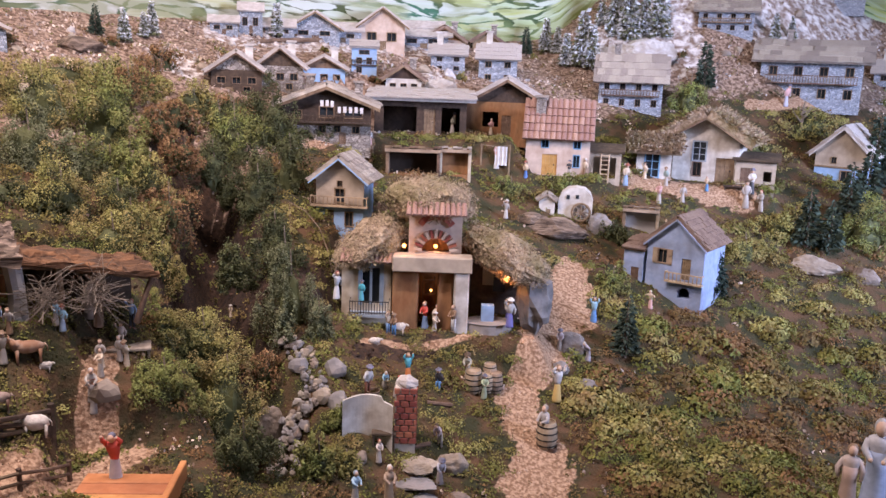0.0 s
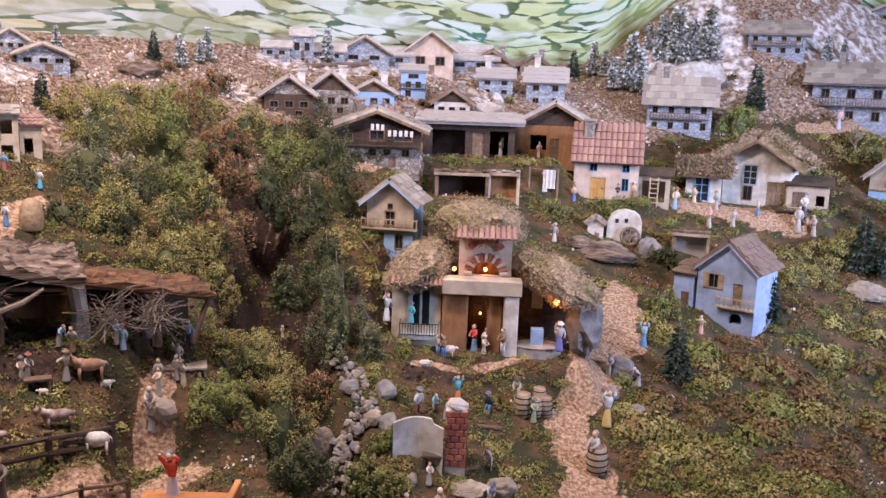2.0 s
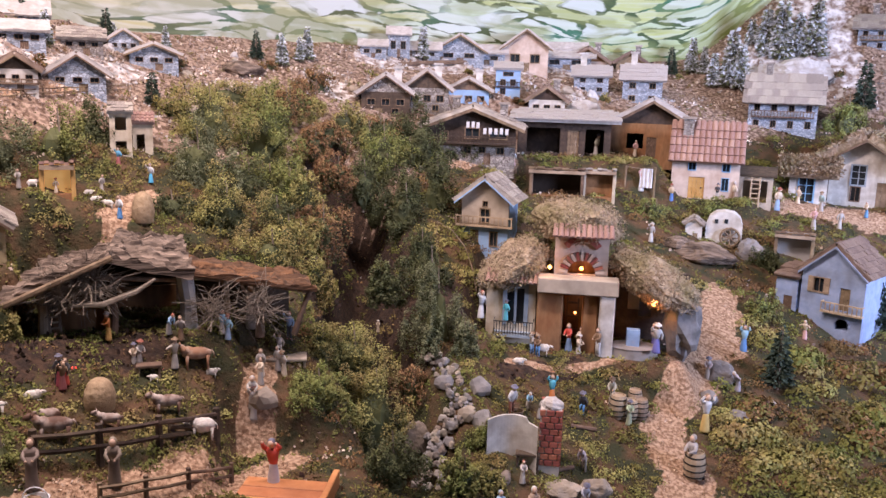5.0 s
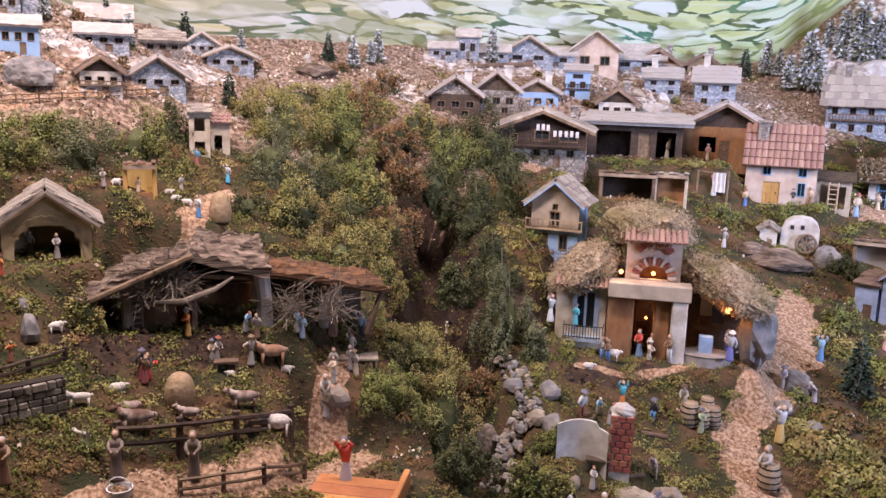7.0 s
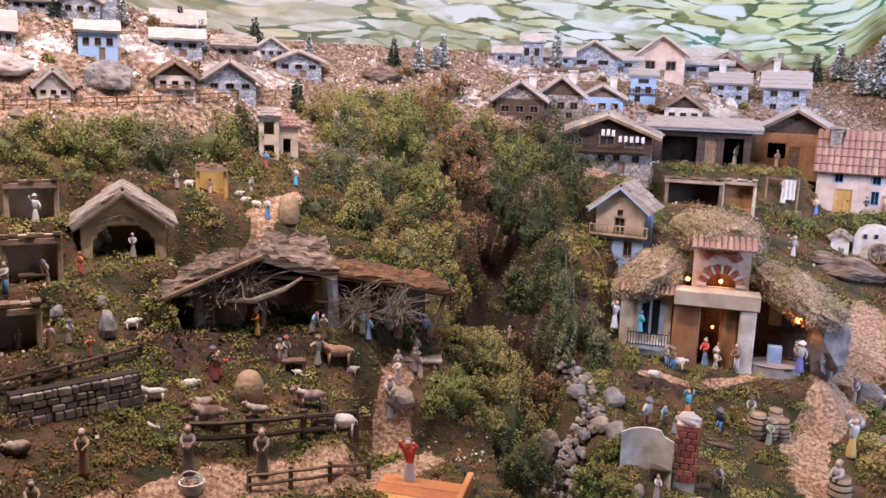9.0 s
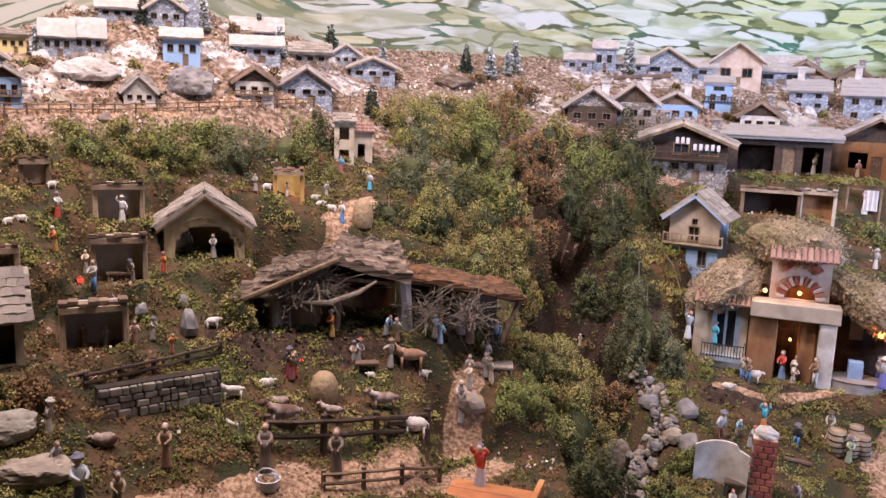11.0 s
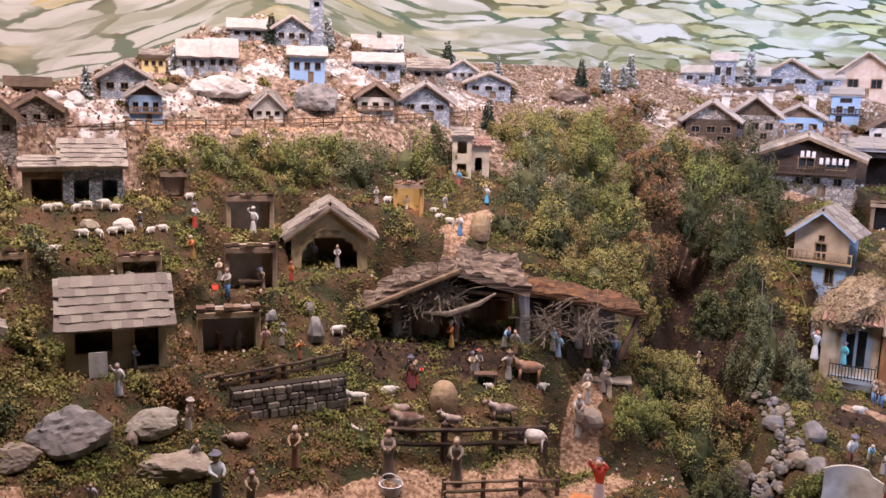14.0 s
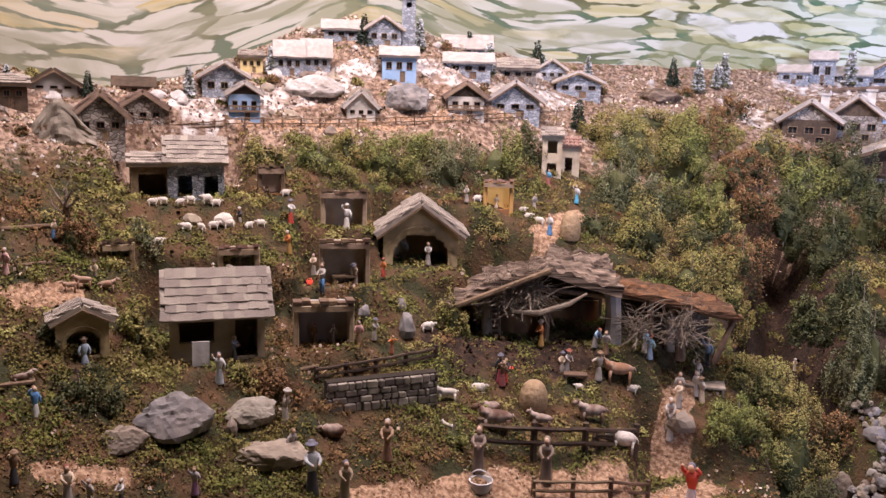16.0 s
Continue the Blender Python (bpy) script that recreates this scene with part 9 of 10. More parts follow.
animal(-0.873, 2.336, 1.219, 18.3, 0.025, 'woolwhite', 'white clay sheep on the model slope', 'sheep', 'sheep')
animal(-0.850, 2.320, 1.203, 17.9, 0.027, 'woolwhite', 'white clay sheep on the model slope', 'sheep', 'sheep')
animal(-0.816, 2.320, 1.190, 177.2, 0.032, 'woolwhite', 'white clay sheep on the model slope', 'sheep', 'sheep')
animal(-0.943, 1.333, 0.890, 212.1, 0.050, 'cowpale', 'rose clay pig in a pen', 'sheep', 'pig', lie=True)
animal(-0.991, 2.274, 1.247, 21.4, 0.030, 'woolwhite', 'white clay sheep by the golden hut', 'sheep', 'sheep')
animal(-0.762, 1.657, 0.908, 21.7, 0.038, 'woolwhite', 'white clay geese on the model slope', 'sheep', 'goose', lie=True)
# stones
rock(-1.150, 1.121, 0.946, 0.068, 0.045, 0.048, 43, 'large blue-grey boulder with flat faces', 'palerock', 'rock')
rock(-1.077, 1.245, 0.933, 0.053, 0.035, 0.031, 38, 'low grey rock face under the meadow', 'wallstone', 'rock')
rock(-0.945, 1.681, 1.010, 0.027, 0.018, 0.041, 148, 'pale block of stone', 'palerock', 'rock')
rock(-0.988, 1.737, 1.051, 0.024, 0.016, 0.025, 83, 'pale stone on the model slope', 'palerock', 'rock')
rock(-1.039, 1.652, 1.048, 0.020, 0.013, 0.022, 258, 'grey stone on the model slope', 'palerock', 'rock')
rock(-1.189, 1.039, 0.940, 0.044, 0.029, 0.026, 46, 'grey peaked stone on the model slope', 'stone', 'rock')
rock(-1.082, 1.198, 0.926, 0.019, 0.012, 0.021, 293, 'grey peaked stone on the model slope', 'stone', 'rock')
rock(-1.004, 1.209, 0.881, 0.070, 0.047, 0.028, 36, 'low stone heap by the fire', 'stone', 'rock')
rock(0.178, 2.044, 0.697, 0.033, 0.022, 0.038, 326, 'pale rounded stone on the model slope', 'palerock', 'rock')
rock(0.009, 2.093, 0.617, 0.039, 0.026, 0.057, -3, 'grey upright stone on the model slope', 'stone', 'rock')
rock(0.082, 2.162, 0.762, 0.029, 0.019, 0.025, 355, 'pale flat stone on the model slope', 'palerock', 'rock')
rock(0.137, 2.066, 0.713, 0.028, 0.019, 0.025, 346, 'flat stone on the model slope', 'stone', 'rock')
rock(0.353, 1.921, 0.587, 0.056, 0.037, 0.020, -13, 'flat slab before the forge', 'stone', 'rock')
rock(0.449, 1.939, 0.572, 0.044, 0.029, 0.034, -15, 'pale stone heap before the forge', 'stone', 'rock')
rock(0.221, 1.914, 0.620, 0.024, 0.016, 0.018, 86, 'low stone on the model slope', 'stone', 'rock')
rock(0.911, 2.395, 0.711, 0.047, 0.031, 0.046, -22, 'rose-grey stone by the path', 'palerock', 'rock')
rock(1.049, 2.983, 0.953, 0.112, 0.075, 0.047, -21, 'layered bark-brown ledge below the mill', 'bark', 'rock')
rock(0.963, 3.029, 0.987, 0.056, 0.038, 0.028, -19, 'layered bark-brown ledge below the mill', 'bark', 'rock')
rock(1.235, 3.038, 0.953, 0.058, 0.038, 0.051, -23, 'stone heap below the mill', 'palerock', 'rock')
rock(2.078, 2.915, 0.818, 0.089, 0.059, 0.041, -36, 'mossy stone on the model slope', 'stone', 'rock')
rock(2.263, 2.859, 0.784, 0.059, 0.039, 0.044, -39, 'grey stone slab on the model slope', 'stone', 'rock')
rock(-1.311, 2.482, 1.510, 0.081, 0.054, 0.053, 26, 'grey cliff with streaks of snow', 'palerock', 'rock')
rock(-1.562, 2.347, 1.540, 0.088, 0.058, 0.047, 32, 'snow-covered rock on the model slope', 'snow', 'rock')
rock(-1.426, 2.393, 1.506, 0.048, 0.032, 0.047, 29, 'brown rock of the hill', 'stone', 'rock')
rock(1.986, 4.504, 1.598, 0.206, 0.138, 0.082, -25, 'snowy rock ledge on the model slope', 'snow', 'rock')
rock(0.807, 4.033, 1.417, 0.095, 0.063, 0.046, -12, 'heap of flocked snow', 'snow', 'rock')
rock(-0.673, 3.512, 1.554, 0.090, 0.060, 0.039, 9, 'small arched stone bridge', 'bark', 'rock')
rock(-0.348, 1.906, 0.805, 0.035, 0.024, 0.035, 8, 'brown rock under the bench', 'stone', 'rock')
rock(-1.454, 1.581, 1.238, 0.024, 0.016, 0.018, 204, 'stone by the flock', 'stone', 'rock')
rock(-1.405, 1.632, 1.236, 0.027, 0.018, 0.018, 47, 'pale canvas shelter on the model slope', 'woolwhite', 'rock')
rock(0.338, 1.870, 0.570, 0.055, 0.032, 0.010, -20, 'pale flat slab before the oven', 'palerock', 'rock')
rock(0.356, 1.836, 0.547, 0.045, 0.026, 0.009, -20, 'pale flat slab before the oven', 'palerock', 'rock')
rock(0.442, 1.848, 0.532, 0.040, 0.030, 0.016, -20, 'heap of pale rubble beside the oven', 'stone', 'rock')
rock(0.472, 1.840, 0.522, 0.025, 0.020, 0.014, -20, 'heap of pale rubble beside the oven', 'stone', 'rock')
rock(0.846, 2.299, 0.678, 0.030, 0.022, 0.028, -20, 'lavender-grey stone beside the path', 'palerock', 'rock')
rock(0.914, 2.241, 0.646, 0.034, 0.024, 0.022, -20, 'lavender-grey stone beside the path', 'palerock', 'rock')
rock(0.173, 2.143, 0.755, 0.035, 0.025, 0.030, -20, 'pale block of stone by the stream', 'palerock', 'rock')
# stones of the dry stream
rock(0.046, 2.253, 0.813, 0.014, 0.009, 0.011, 135, 'weathered flat stone of the dry stream', 'stone', 'stream_stone', sharp=0.7)
rock(0.041, 2.243, 0.809, 0.016, 0.011, 0.013, 243, 'weathered flat stone of the dry stream', 'stone', 'stream_stone', sharp=0.7)
rock(0.076, 2.249, 0.820, 0.010, 0.006, 0.008, 233, 'weathered flat stone of the dry stream', 'stone', 'stream_stone', sharp=0.7)
rock(0.028, 2.266, 0.806, 0.008, 0.005, 0.007, 90, 'weathered flat stone of the dry stream', 'wallstone', 'stream_stone', sharp=0.7)
rock(0.026, 2.267, 0.806, 0.009, 0.006, 0.007, 270, 'weathered flat stone of the dry stream', 'stone', 'stream_stone', sharp=0.7)
rock(0.086, 2.224, 0.811, 0.012, 0.008, 0.010, 346, 'weathered flat stone of the dry stream', 'palerock', 'stream_stone', sharp=0.7)
rock(0.052, 2.229, 0.802, 0.008, 0.005, 0.006, 128, 'weathered flat stone of the dry stream', 'wallstone', 'stream_stone', sharp=0.7)
rock(0.075, 2.236, 0.810, 0.009, 0.006, 0.007, 360, 'weathered flat stone of the dry stream', 'palerock', 'stream_stone', sharp=0.7)
rock(0.055, 2.229, 0.802, 0.007, 0.005, 0.006, 28, 'weathered flat stone of the dry stream', 'stone', 'stream_stone', sharp=0.7)
rock(0.086, 2.222, 0.804, 0.015, 0.010, 0.013, 92, 'weathered flat stone of the dry stream', 'palerock', 'stream_stone', sharp=0.7)
rock(0.073, 2.225, 0.804, 0.009, 0.006, 0.007, 170, 'weathered flat stone of the dry stream', 'stone', 'stream_stone', sharp=0.7)
rock(0.074, 2.214, 0.801, 0.010, 0.007, 0.008, 241, 'weathered flat stone of the dry stream', 'palerock', 'stream_stone', sharp=0.7)
rock(0.070, 2.225, 0.803, 0.012, 0.008, 0.010, 186, 'weathered flat stone of the dry stream', 'wallstone', 'stream_stone', sharp=0.7)
rock(0.056, 2.215, 0.789, 0.009, 0.006, 0.007, 263, 'weathered flat stone of the dry stream', 'palerock', 'stream_stone', sharp=0.7)
rock(0.103, 2.195, 0.790, 0.018, 0.012, 0.014, 299, 'weathered flat stone of the dry stream', 'stone', 'stream_stone', sharp=0.7)
rock(0.078, 2.201, 0.794, 0.009, 0.006, 0.007, 85, 'weathered flat stone of the dry stream', 'wallstone', 'stream_stone', sharp=0.7)
rock(0.099, 2.196, 0.790, 0.017, 0.011, 0.013, 207, 'weathered flat stone of the dry stream', 'wallstone', 'stream_stone', sharp=0.7)
rock(0.097, 2.186, 0.790, 0.008, 0.005, 0.007, 167, 'weathered flat stone of the dry stream', 'stone', 'stream_stone', sharp=0.7)
rock(0.111, 2.205, 0.797, 0.015, 0.010, 0.012, 325, 'weathered flat stone of the dry stream', 'wallstone', 'stream_stone', sharp=0.7)
rock(0.064, 2.190, 0.781, 0.011, 0.007, 0.009, 138, 'weathered flat stone of the dry stream', 'wallstone', 'stream_stone', sharp=0.7)
rock(0.119, 2.180, 0.786, 0.014, 0.009, 0.012, 247, 'weathered flat stone of the dry stream', 'stone', 'stream_stone', sharp=0.7)
rock(0.088, 2.186, 0.782, 0.010, 0.007, 0.008, 29, 'weathered flat stone of the dry stream', 'palerock', 'stream_stone', sharp=0.7)
rock(0.100, 2.183, 0.781, 0.008, 0.005, 0.007, 236, 'weathered flat stone of the dry stream', 'palerock', 'stream_stone', sharp=0.7)
rock(0.127, 2.200, 0.787, 0.015, 0.010, 0.012, 89, 'weathered flat stone of the dry stream', 'stone', 'stream_stone', sharp=0.7)
rock(0.083, 2.188, 0.785, 0.015, 0.010, 0.013, 271, 'weathered flat stone of the dry stream', 'palerock', 'stream_stone', sharp=0.7)
rock(0.080, 2.176, 0.777, 0.007, 0.005, 0.006, 244, 'weathered flat stone of the dry stream', 'wallstone', 'stream_stone', sharp=0.7)
rock(0.119, 2.167, 0.772, 0.008, 0.005, 0.006, 315, 'weathered flat stone of the dry stream', 'wallstone', 'stream_stone', sharp=0.7)
rock(0.090, 2.186, 0.784, 0.009, 0.006, 0.007, 97, 'weathered flat stone of the dry stream', 'wallstone', 'stream_stone', sharp=0.7)
rock(0.124, 2.165, 0.770, 0.010, 0.007, 0.008, 101, 'weathered flat stone of the dry stream', 'stone', 'stream_stone', sharp=0.7)
rock(0.123, 2.167, 0.778, 0.013, 0.009, 0.011, 196, 'weathered flat stone of the dry stream', 'stone', 'stream_stone', sharp=0.7)
rock(0.125, 2.155, 0.771, 0.013, 0.009, 0.011, 54, 'weathered flat stone of the dry stream', 'stone', 'stream_stone', sharp=0.7)
rock(0.128, 2.165, 0.772, 0.013, 0.009, 0.011, 281, 'weathered flat stone of the dry stream', 'palerock', 'stream_stone', sharp=0.7)
rock(0.092, 2.149, 0.763, 0.008, 0.005, 0.006, 304, 'weathered flat stone of the dry stream', 'wallstone', 'stream_stone', sharp=0.7)
rock(0.086, 2.161, 0.764, 0.016, 0.010, 0.013, 259, 'weathered flat stone of the dry stream', 'wallstone', 'stream_stone', sharp=0.7)
rock(0.121, 2.156, 0.771, 0.015, 0.010, 0.012, 123, 'weathered flat stone of the dry stream', 'stone', 'stream_stone', sharp=0.7)
rock(0.138, 2.150, 0.760, 0.007, 0.005, 0.006, 76, 'weathered flat stone of the dry stream', 'stone', 'stream_stone', sharp=0.7)
rock(0.092, 2.150, 0.766, 0.011, 0.007, 0.009, 38, 'weathered flat stone of the dry stream', 'stone', 'stream_stone', sharp=0.7)
rock(0.139, 2.139, 0.759, 0.010, 0.007, 0.008, 229, 'weathered flat stone of the dry stream', 'wallstone', 'stream_stone', sharp=0.7)
rock(0.092, 2.137, 0.756, 0.010, 0.006, 0.008, 311, 'weathered flat stone of the dry stream', 'wallstone', 'stream_stone', sharp=0.7)
rock(0.109, 2.145, 0.759, 0.007, 0.005, 0.006, 283, 'weathered flat stone of the dry stream', 'palerock', 'stream_stone', sharp=0.7)
rock(0.115, 2.121, 0.750, 0.009, 0.006, 0.007, 320, 'weathered flat stone of the dry stream', 'stone', 'stream_stone', sharp=0.7)
rock(0.141, 2.115, 0.745, 0.016, 0.010, 0.013, 135, 'weathered flat stone of the dry stream', 'palerock', 'stream_stone', sharp=0.7)
rock(0.095, 2.136, 0.754, 0.013, 0.008, 0.010, 123, 'weathered flat stone of the dry stream', 'palerock', 'stream_stone', sharp=0.7)
rock(0.127, 2.107, 0.743, 0.014, 0.009, 0.012, 178, 'weathered flat stone of the dry stream', 'stone', 'stream_stone', sharp=0.7)
rock(0.097, 2.125, 0.750, 0.016, 0.010, 0.013, 131, 'weathered flat stone of the dry stream', 'palerock', 'stream_stone', sharp=0.7)
rock(0.102, 2.122, 0.742, 0.010, 0.006, 0.008, 24, 'weathered flat stone of the dry stream', 'wallstone', 'stream_stone', sharp=0.7)
rock(0.115, 2.109, 0.744, 0.010, 0.007, 0.008, 170, 'weathered flat stone of the dry stream', 'palerock', 'stream_stone', sharp=0.7)
rock(0.121, 2.096, 0.737, 0.012, 0.008, 0.010, 285, 'weathered flat stone of the dry stream', 'stone', 'stream_stone', sharp=0.7)
rock(0.098, 2.100, 0.734, 0.009, 0.006, 0.008, 252, 'weathered flat stone of the dry stream', 'palerock', 'stream_stone', sharp=0.7)
rock(0.135, 2.092, 0.732, 0.008, 0.005, 0.006, 240, 'weathered flat stone of the dry stream', 'palerock', 'stream_stone', sharp=0.7)
rock(0.111, 2.097, 0.731, 0.012, 0.008, 0.010, 201, 'weathered flat stone of the dry stream', 'wallstone', 'stream_stone', sharp=0.7)
rock(0.149, 2.100, 0.734, 0.008, 0.005, 0.007, 336, 'weathered flat stone of the dry stream', 'palerock', 'stream_stone', sharp=0.7)
rock(0.136, 2.103, 0.737, 0.009, 0.006, 0.007, 11, 'weathered flat stone of the dry stream', 'palerock', 'stream_stone', sharp=0.7)
rock(0.147, 2.088, 0.724, 0.016, 0.011, 0.013, 346, 'weathered flat stone of the dry stream', 'stone', 'stream_stone', sharp=0.7)
rock(0.100, 2.098, 0.725, 0.010, 0.007, 0.008, 53, 'weathered flat stone of the dry stream', 'wallstone', 'stream_stone', sharp=0.7)
rock(0.102, 2.086, 0.722, 0.006, 0.004, 0.005, 242, 'weathered flat stone of the dry stream', 'stone', 'stream_stone', sharp=0.7)
rock(0.129, 2.092, 0.728, 0.007, 0.005, 0.006, 21, 'weathered flat stone of the dry stream', 'stone', 'stream_stone', sharp=0.7)
rock(0.085, 2.099, 0.717, 0.011, 0.007, 0.009, 48, 'weathered flat stone of the dry stream', 'wallstone', 'stream_stone', sharp=0.7)
rock(0.093, 2.087, 0.717, 0.012, 0.008, 0.010, 122, 'weathered flat stone of the dry stream', 'wallstone', 'stream_stone', sharp=0.7)
rock(0.096, 2.087, 0.720, 0.009, 0.006, 0.007, 143, 'weathered flat stone of the dry stream', 'palerock', 'stream_stone', sharp=0.7)
rock(0.100, 2.086, 0.718, 0.014, 0.009, 0.011, 76, 'weathered flat stone of the dry stream', 'wallstone', 'stream_stone', sharp=0.7)
rock(0.104, 2.085, 0.716, 0.009, 0.006, 0.008, 302, 'weathered flat stone of the dry stream', 'stone', 'stream_stone', sharp=0.7)
rock(0.120, 2.059, 0.709, 0.016, 0.011, 0.013, 270, 'weathered flat stone of the dry stream', 'stone', 'stream_stone', sharp=0.7)
rock(0.103, 2.061, 0.704, 0.011, 0.007, 0.009, 151, 'weathered flat stone of the dry stream', 'wallstone', 'stream_stone', sharp=0.7)
rock(0.111, 2.060, 0.704, 0.016, 0.011, 0.013, 80, 'weathered flat stone of the dry stream', 'palerock', 'stream_stone', sharp=0.7)
rock(0.076, 2.077, 0.702, 0.017, 0.011, 0.014, 212, 'weathered flat stone of the dry stream', 'wallstone', 'stream_stone', sharp=0.7)
rock(0.091, 2.063, 0.703, 0.006, 0.004, 0.005, 21, 'weathered flat stone of the dry stream', 'wallstone', 'stream_stone', sharp=0.7)
rock(0.087, 2.064, 0.700, 0.016, 0.010, 0.013, 288, 'weathered flat stone of the dry stream', 'wallstone', 'stream_stone', sharp=0.7)
rock(0.094, 2.062, 0.701, 0.008, 0.005, 0.007, 190, 'weathered flat stone of the dry stream', 'palerock', 'stream_stone', sharp=0.7)
rock(0.099, 2.062, 0.702, 0.013, 0.008, 0.010, 298, 'weathered flat stone of the dry stream', 'wallstone', 'stream_stone', sharp=0.7)
rock(0.095, 2.050, 0.695, 0.017, 0.011, 0.013, 146, 'weathered flat stone of the dry stream', 'palerock', 'stream_stone', sharp=0.7)
rock(0.110, 2.047, 0.696, 0.006, 0.004, 0.005, 47, 'weathered flat stone of the dry stream', 'stone', 'stream_stone', sharp=0.7)
rock(0.064, 2.074, 0.675, 0.017, 0.011, 0.014, 112, 'weathered flat stone of the dry stream', 'stone', 'stream_stone', sharp=0.7)
rock(0.097, 2.048, 0.683, 0.010, 0.007, 0.008, 166, 'weathered flat stone of the dry stream', 'wallstone', 'stream_stone', sharp=0.7)
rock(0.082, 2.063, 0.692, 0.012, 0.008, 0.010, 68, 'weathered flat stone of the dry stream', 'stone', 'stream_stone', sharp=0.7)
rock(0.079, 2.051, 0.679, 0.012, 0.008, 0.010, 213, 'weathered flat stone of the dry stream', 'wallstone', 'stream_stone', sharp=0.7)
rock(0.070, 2.060, 0.669, 0.016, 0.010, 0.013, 57, 'weathered flat stone of the dry stream', 'palerock', 'stream_stone', sharp=0.7)
rock(0.081, 2.049, 0.674, 0.007, 0.005, 0.006, 220, 'weathered flat stone of the dry stream', 'stone', 'stream_stone', sharp=0.7)
rock(0.063, 2.061, 0.664, 0.009, 0.006, 0.008, 8, 'weathered flat stone of the dry stream', 'wallstone', 'stream_stone', sharp=0.7)
rock(0.057, 2.063, 0.666, 0.016, 0.011, 0.013, 42, 'weathered flat stone of the dry stream', 'wallstone', 'stream_stone', sharp=0.7)
rock(0.054, 2.061, 0.658, 0.009, 0.006, 0.007, 215, 'weathered flat stone of the dry stream', 'stone', 'stream_stone', sharp=0.7)
rock(0.060, 2.063, 0.673, 0.012, 0.008, 0.010, 12, 'weathered flat stone of the dry stream', 'stone', 'stream_stone', sharp=0.7)
rock(0.059, 2.062, 0.666, 0.015, 0.010, 0.012, 38, 'weathered flat stone of the dry stream', 'wallstone', 'stream_stone', sharp=0.7)
rock(0.041, 2.074, 0.656, 0.010, 0.007, 0.008, 102, 'weathered flat stone of the dry stream', 'palerock', 'stream_stone', sharp=0.7)
rock(0.085, 2.035, 0.662, 0.014, 0.009, 0.011, 79, 'weathered flat stone of the dry stream', 'palerock', 'stream_stone', sharp=0.7)
rock(0.039, 2.085, 0.653, 0.015, 0.010, 0.012, 52, 'weathered flat stone of the dry stream', 'palerock', 'stream_stone', sharp=0.7)
rock(0.059, 2.050, 0.658, 0.014, 0.009, 0.011, 179, 'weathered flat stone of the dry stream', 'stone', 'stream_stone', sharp=0.7)
rock(0.066, 2.047, 0.653, 0.012, 0.008, 0.010, 185, 'weathered flat stone of the dry stream', 'palerock', 'stream_stone', sharp=0.7)
rock(0.089, 2.024, 0.663, 0.016, 0.011, 0.013, 8, 'weathered flat stone of the dry stream', 'palerock', 'stream_stone', sharp=0.7)
rock(0.049, 2.059, 0.643, 0.014, 0.009, 0.012, 276, 'weathered flat stone of the dry stream', 'palerock', 'stream_stone', sharp=0.7)
rock(0.097, 2.011, 0.661, 0.014, 0.009, 0.011, 264, 'weathered flat stone of the dry stream', 'stone', 'stream_stone', sharp=0.7)
rock(0.078, 2.035, 0.654, 0.009, 0.006, 0.007, 21, 'weathered flat stone of the dry stream', 'palerock', 'stream_stone', sharp=0.7)
rock(0.048, 2.048, 0.640, 0.014, 0.009, 0.011, 26, 'weathered flat stone of the dry stream', 'palerock', 'stream_stone', sharp=0.7)
rock(0.058, 2.036, 0.640, 0.012, 0.008, 0.010, 150, 'weathered flat stone of the dry stream', 'palerock', 'stream_stone', sharp=0.7)
rock(0.069, 2.036, 0.650, 0.012, 0.008, 0.009, 64, 'weathered flat stone of the dry stream', 'palerock', 'stream_stone', sharp=0.7)
rock(0.071, 2.022, 0.637, 0.015, 0.010, 0.012, 123, 'weathered flat stone of the dry stream', 'palerock', 'stream_stone', sharp=0.7)
rock(0.040, 2.046, 0.621, 0.013, 0.009, 0.011, 351, 'weathered flat stone of the dry stream', 'palerock', 'stream_stone', sharp=0.7)
rock(0.055, 2.034, 0.628, 0.011, 0.007, 0.009, 152, 'weathered flat stone of the dry stream', 'wallstone', 'stream_stone', sharp=0.7)
rock(0.075, 2.022, 0.643, 0.016, 0.011, 0.013, 84, 'weathered flat stone of the dry stream', 'stone', 'stream_stone', sharp=0.7)
rock(0.061, 2.033, 0.632, 0.012, 0.008, 0.009, 235, 'weathered flat stone of the dry stream', 'palerock', 'stream_stone', sharp=0.7)
rock(0.045, 2.044, 0.618, 0.017, 0.011, 0.014, 333, 'weathered flat stone of the dry stream', 'wallstone', 'stream_stone', sharp=0.7)
rock(0.083, 1.996, 0.627, 0.008, 0.005, 0.007, 354, 'weathered flat stone of the dry stream', 'stone', 'stream_stone', sharp=0.7)
rock(0.048, 2.033, 0.615, 0.010, 0.006, 0.008, 65, 'weathered flat stone of the dry stream', 'stone', 'stream_stone', sharp=0.7)
rock(0.063, 2.022, 0.629, 0.014, 0.009, 0.011, 344, 'weathered flat stone of the dry stream', 'wallstone', 'stream_stone', sharp=0.7)
rock(0.038, 2.043, 0.605, 0.016, 0.011, 0.013, 113, 'weathered flat stone of the dry stream', 'palerock', 'stream_stone', sharp=0.7)
rock(0.057, 2.019, 0.608, 0.011, 0.007, 0.009, 94, 'weathered flat stone of the dry stream', 'stone', 'stream_stone', sharp=0.7)
rock(0.074, 1.997, 0.623, 0.016, 0.011, 0.013, 110, 'weathered flat stone of the dry stream', 'wallstone', 'stream_stone', sharp=0.7)
